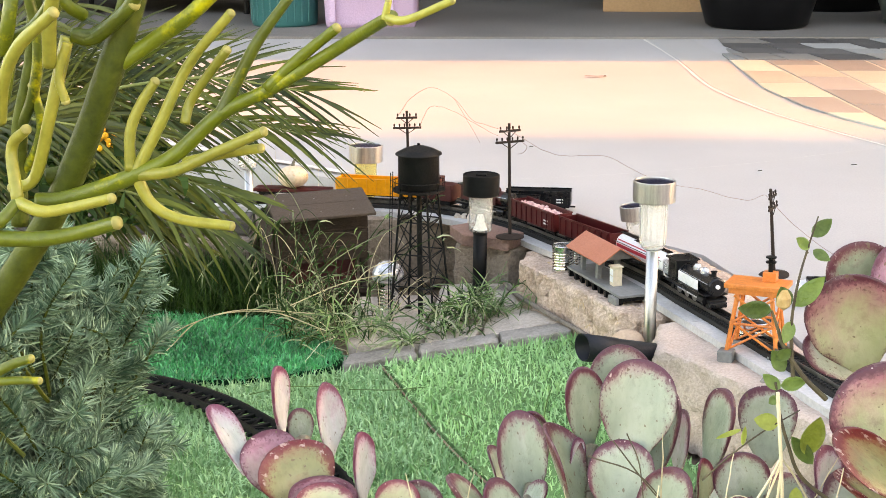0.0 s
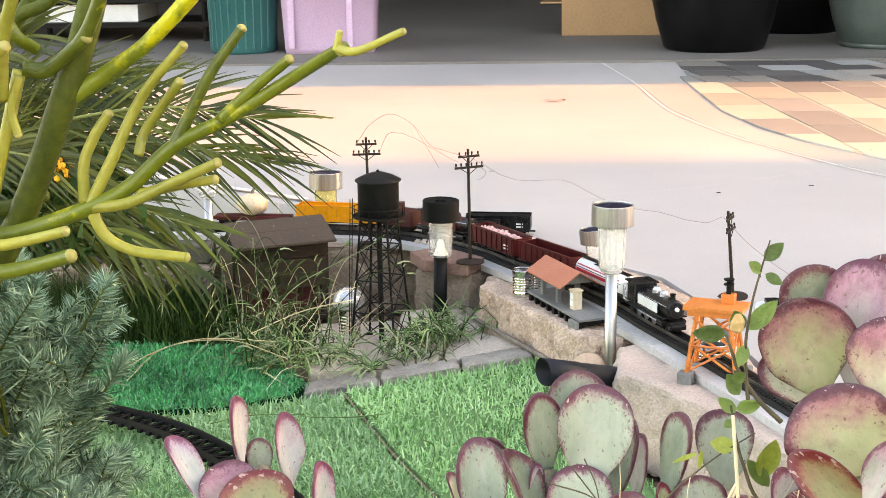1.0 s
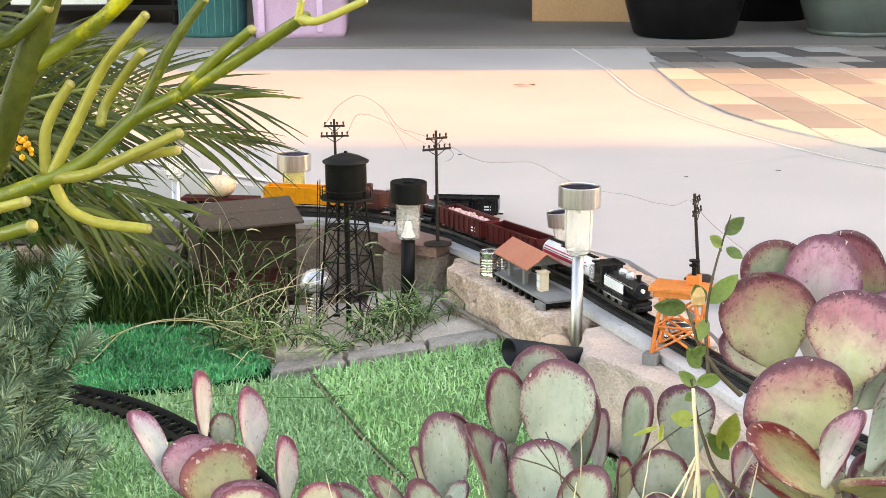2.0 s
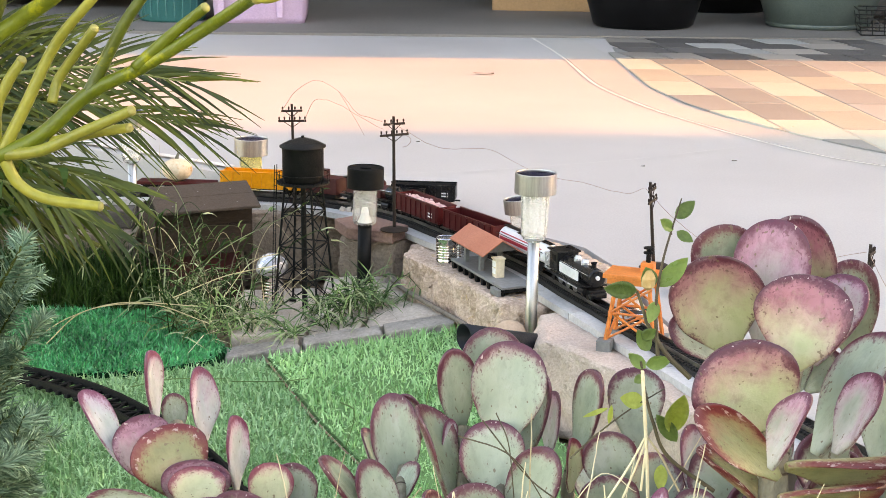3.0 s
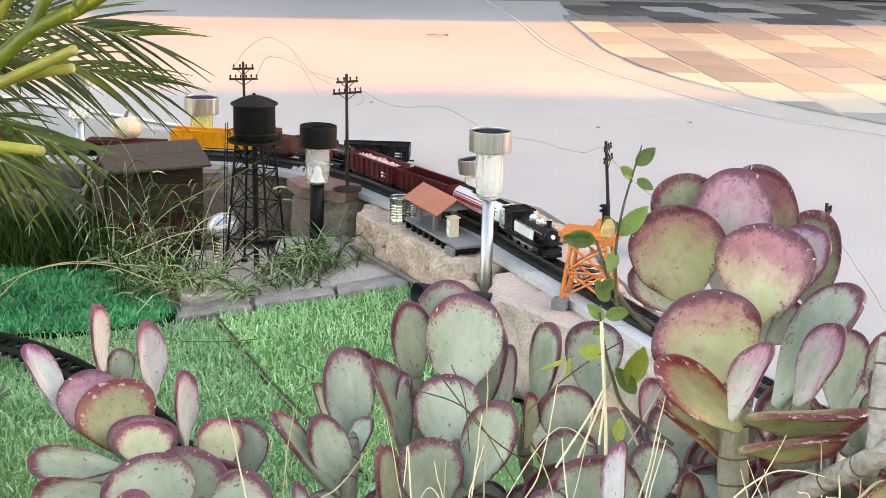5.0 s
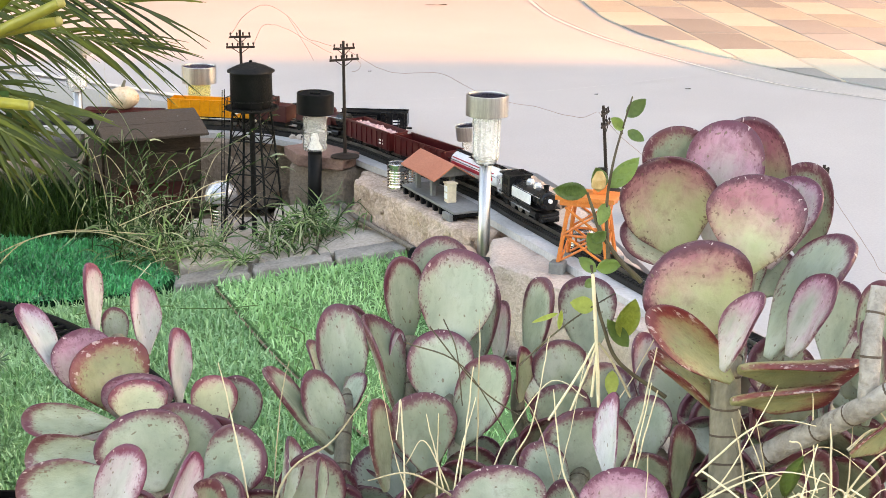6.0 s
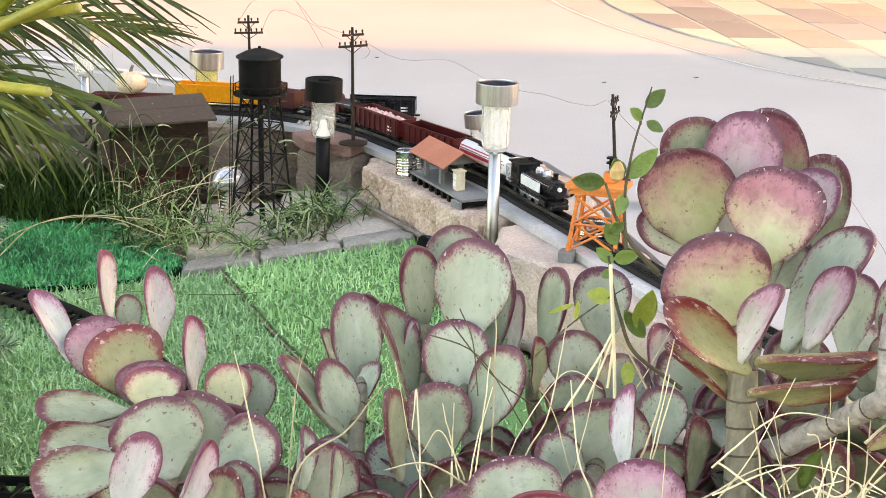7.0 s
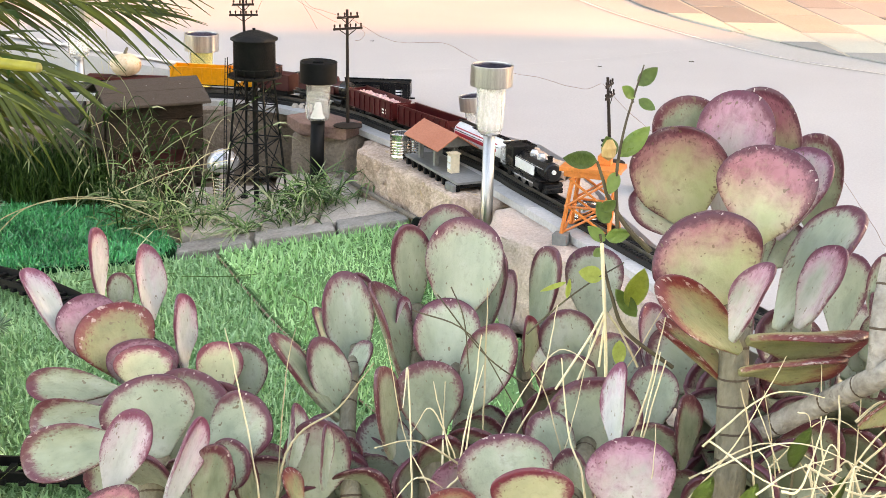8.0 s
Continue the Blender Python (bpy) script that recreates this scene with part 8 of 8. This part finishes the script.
UPPER_LEAVES = (((0.1110, 0.3600), (0.1010, 0.3670), 0.0067), ((0.1120, 0.3670), (0.1230, 0.3770), 0.0084), ((0.1130, 0.3590), (0.1230, 0.3530), 0.0061), ((0.0910, 0.3220), (0.0690, 0.3260), 0.0108), ((0.1000, 0.3240), (0.0940, 0.3390), 0.0101), ((0.1040, 0.3250), (0.1210, 0.3430), 0.0108), ((0.1030, 0.3160), (0.0970, 0.3030), 0.0081))
LOWER_LEAVES = (((0.1000, 0.2850), (0.0910, 0.2970), 0.0101), ((0.0980, 0.2760), (0.1130, 0.2790), 0.0091), ((0.0980, 0.2740), (0.0870, 0.2820), 0.0074), ((0.1190, 0.2270), (0.1050, 0.2460), 0.0094), ((0.0950, 0.2920), (0.1030, 0.3000), 0.0074), ((0.0970, 0.2690), (0.0920, 0.2640), 0.0054))
YOUNG_LEAVES = (((0.0980, 0.2520), (0.0830, 0.2540), 0.0101), ((0.1150, 0.2320), (0.1200, 0.2620), 0.0141), ((0.1100, 0.2120), (0.1100, 0.1960), 0.0081), ((0.0760, 0.2480), (0.0600, 0.2430), 0.0027), ((0.0770, 0.2380), (0.0790, 0.2520), 0.0030))
for leaves, material in ((UPPER_LEAVES, VINE_LEAF), (LOWER_LEAVES, VINE_LEAF), (YOUNG_LEAVES, VINE_LEAF_YOUNG)):
    for (x0, z0), (x1, z1), w in leaves:
        way = (x1 - x0, rl.uniform(-0.006, 0.004), z1 - z0)
        vine_leaf((x0, 0.953, z0), way, math.hypot(x1 - x0, z1 - z0), w, (rl.uniform(-0.5, 0.5), -1, rl.uniform(-0.2, 0.7)), material)
o = part("flower_bud", lathe(bmesh.new(), [(0, 0.0), (0.004, 0.003), (0.0045, 0.008), (0.002, 0.013), (0, 0.013)], 10), BUD, vine, "withered orange bud")
o.location = (0.0970, 0.950, 0.3230)
for a, b, c in (((0.0, 0.95, 0.24), (0.03, 0.955, 0.2), (0.062, 0.96, 0.175)), ((-0.015, 0.945, 0.232), (0.02, 0.95, 0.215), (0.05, 0.955, 0.165)), ((0.008, 0.95, 0.245), (0.016, 0.95, 0.225), (0.02, 0.95, 0.19))):
    solo("grass_stalk", tube(bmesh.new(), spline([a, b, c], 6), 0.0005, 4), VINE_STEM, "thin dark stalk crossing a succulent leaf", "grass stalk", "loose stalks")
for a, b, c in (((0.012, 0.9, 0.12), (0.016, 0.9, 0.17), (0.026, 0.9, 0.215)), ((0.012, 0.9, 0.12), (0.008, 0.9, 0.16), (-0.002, 0.9, 0.205)), ((0.02, 0.9, 0.15), (-0.01, 0.89, 0.172), (-0.035, 0.89, 0.168)), ((0.015, 0.9, 0.13), (-0.01, 0.89, 0.15), (-0.03, 0.885, 0.125))):
    straw_stalk([a, b, c], 0.0007, "dry straw standing between the succulents")

# ---- lantana among the palm fronds, placed so its flowers show to the camera
lantana = thing("flowering_shrub", (-0.655, 2.03, GROUND), "green shrub with small orange flowers among the palm fronds", "shrub")
r = np.random.default_rng(9)
tagged(blades("foliage", r.normal(-0.02, 0.055, 420), r.normal(0, 0.04, 420), r.uniform(0.24, 0.37, 420), 0.03 * r.uniform(0.6, 1.1, 420), 0.012, 1.0, GRASS_DARK_SHADED, lantana, 0.4, 3, 9), kind="stuff")
bm = bmesh.new()
rr = random.Random(3)
for k in range(60):
    c = Vector((rr.uniform(0.005, 0.05), rr.uniform(-0.09, -0.05), 0.376 + rr.uniform(-0.014, 0.014)))
    bmesh.ops.create_icosphere(bm, subdivisions=1, radius=rr.uniform(0.0025, 0.005), matrix=Matrix.Translation(c))
part("flowers", bm, FLOWER, lantana, "clusters of orange flowers", kind="stuff")

# ---- dry leaf bits on the driveway
rr = random.Random(17)
for x, y, l in ((0.026, 4.44, 0.06), (0.33, 3.05, 0.008), (-0.12, 3.3, 0.008), (0.52, 3.12, 0.01), (1.02, 5.62, 0.03), (0.657, 3.627, 0.05), (0.70, 3.54, 0.05)):
    bm = bmesh.new()
    rows = []
    for q in range(6):
        s = q / 5
        w = l * 0.14 * math.sin(math.pi * s) + 0.0005
        rows.append((bm.verts.new((l * (s - 0.5), -w, 0.004 + 0.03 * l * s)), bm.verts.new((l * (s - 0.5), w, 0.002 + 0.05 * l * (1 - s)))))
    for a, b in zip(rows, rows[1:]):
        bm.faces.new((a[0], a[1], b[1], b[0]))
    bmesh.ops.solidify(bm, geom=bm.faces[:], thickness=0.001)
    o = solo("dry_leaf", bm, STRAW if y < 3.7 and x > 0.6 else VINE_STEM, "small curled dry leaf on the driveway", "dry leaf", "dry leaves")
    o.location, o.rotation_euler = (x, y, 0.0), (0, 0, rr.uniform(-0.4, 0.4))


# ---- pavers: rows parallel to the garage, joints slightly fanned, cut along the curved border
def clip(poly, a, b):
    """The part of a convex polygon to the left of the line a to b."""
    out = []
    side = lambda p: (b[0] - a[0]) * (p[1] - a[1]) - (b[1] - a[1]) * (p[0] - a[0])
    for p, q in zip(poly, poly[1:] + poly[:1]):
        sp, sq = side(p), side(q)
        if sp >= 0:
            out.append(p)
        if sp * sq < 0:
            t = sp / (sp - sq)
            out.append((p[0] + (q[0] - p[0]) * t, p[1] + (q[1] - p[1]) * t))
    return out


paving = thing("pavement_pavers", (0, 0, 0), "tan and brown concrete pavers with a charcoal band", "", kind="structure")


def border_x(y):
    return 0.447 + (0.234 * (4.5 - y) ** 2.22 if y < 4.5 else 0.0) if y < 4.86 else 0.447 - 0.13 * (y - 4.86)


def joint_x(k, y):
    """The k-th long joint at depth y."""
    x0 = 0.385 + 0.1515 * k
    return x0 + (0.135 - 0.0135 * k if k < 8 else 0.03) * (4.81 - y)


def paver(poly, material, rnd):
    cuts = [(border_x(y) + 0.006, y) for y in (5.44, 4.86, 4.5, 4.2, 3.9, 3.7, 3.5, 3.3, 3.1, 2.85, 2.6)]
    first = poly
    for a, b in zip(cuts, cuts[1:]):
        if a[1] >= 4.86 and min(p[1] for p in first) < 4.86:
            continue
        if a[1] < 4.86 and min(p[1] for p in first) >= 4.86:
            continue
        poly = clip(poly, a, b)
        if len(poly) < 3:
            return
    area = 0.5 * abs(sum(p[0] * q[1] - q[0] * p[1] for p, q in zip(poly, poly[1:] + poly[:1])))
    if area < 0.0012:
        return
    cx, cy = sum(p[0] for p in poly) / len(poly), sum(p[1] for p in poly) / len(poly)
    bm = bmesh.new()
    h = 0.0038 + rnd.uniform(-0.0008, 0.0008)
    low = [bm.verts.new((x - cx, y - cy, 0.0)) for x, y in poly]
    mid = [bm.verts.new(((x - cx), (y - cy), h - 0.0012)) for x, y in poly]
    top = [bm.verts.new(((x - cx) * 0.97, (y - cy) * 0.98, h)) for x, y in poly]
    for a, b in ((low, mid), (mid, top)):
        for i in range(len(poly)):
            bm.faces.new((a[i], a[(i + 1) % len(poly)], b[(i + 1) % len(poly)], b[i]))
    bm.faces.new(top)
    o = part("paver", bm, material, paving)
    o.location = (cx, cy, 0.001)


solo("pavement_sand_joint", prism([(border_x(y) + 0.012, y) for y in (4.82, 4.5, 4.2, 3.9, 3.7, 3.5, 3.3, 3.1, 2.85, 2.6, 2.35)] + [(3.2, 2.35), (3.2, 4.82)], -0.005, 0.0031), PAVER_SAND, "pale sand swept into the paver joints", kind="structure")
rnd = random.Random(8)
band = (PAVER_DARK, PAVER_GREY, PAVER_DARK, PAVER_BROWN, PAVER_GREY)
gap = 0.0042
for k in range(-1, 17):
    top = 4.83
    n = 0
    while top > 2.3:
        low = top - (0.262 if n or k % 2 == 0 else 0.131)
        poly = [(joint_x(k, low) + gap, low + 0.004), (joint_x(k + 1, low) - gap, low + 0.004), (joint_x(k + 1, top) - gap, top - 0.004), (joint_x(k, top) + gap, top - 0.004)]
        if max(p[0] for p in poly) > border_x(max(low, 2.4)) - 0.3:
            paver(poly, rnd.choice((PAVER_TAN, PAVER_TAN, PAVER_BROWN, PAVER_BROWN)), rnd)
        top, n = low, n + 1
for r in range(4):
    y0, y1 = 4.84 + 0.1485 * r, 4.84 + 0.1485 * (r + 1)
    x = 0.10 + 0.11 * (r % 3)
    n = r * 2
    while x < 3.2:
        w = rnd.choice((0.12, 0.17, 0.15, 0.20))
        paver([(x + gap, y0 + 0.003), (x + w - gap, y0 + 0.003), (x + w - gap - 0.035, y1 - 0.003), (x + gap - 0.035, y1 - 0.003)], band[n % 5], rnd)
        x, n = x + w, n + rnd.choice((1, 1, 2))
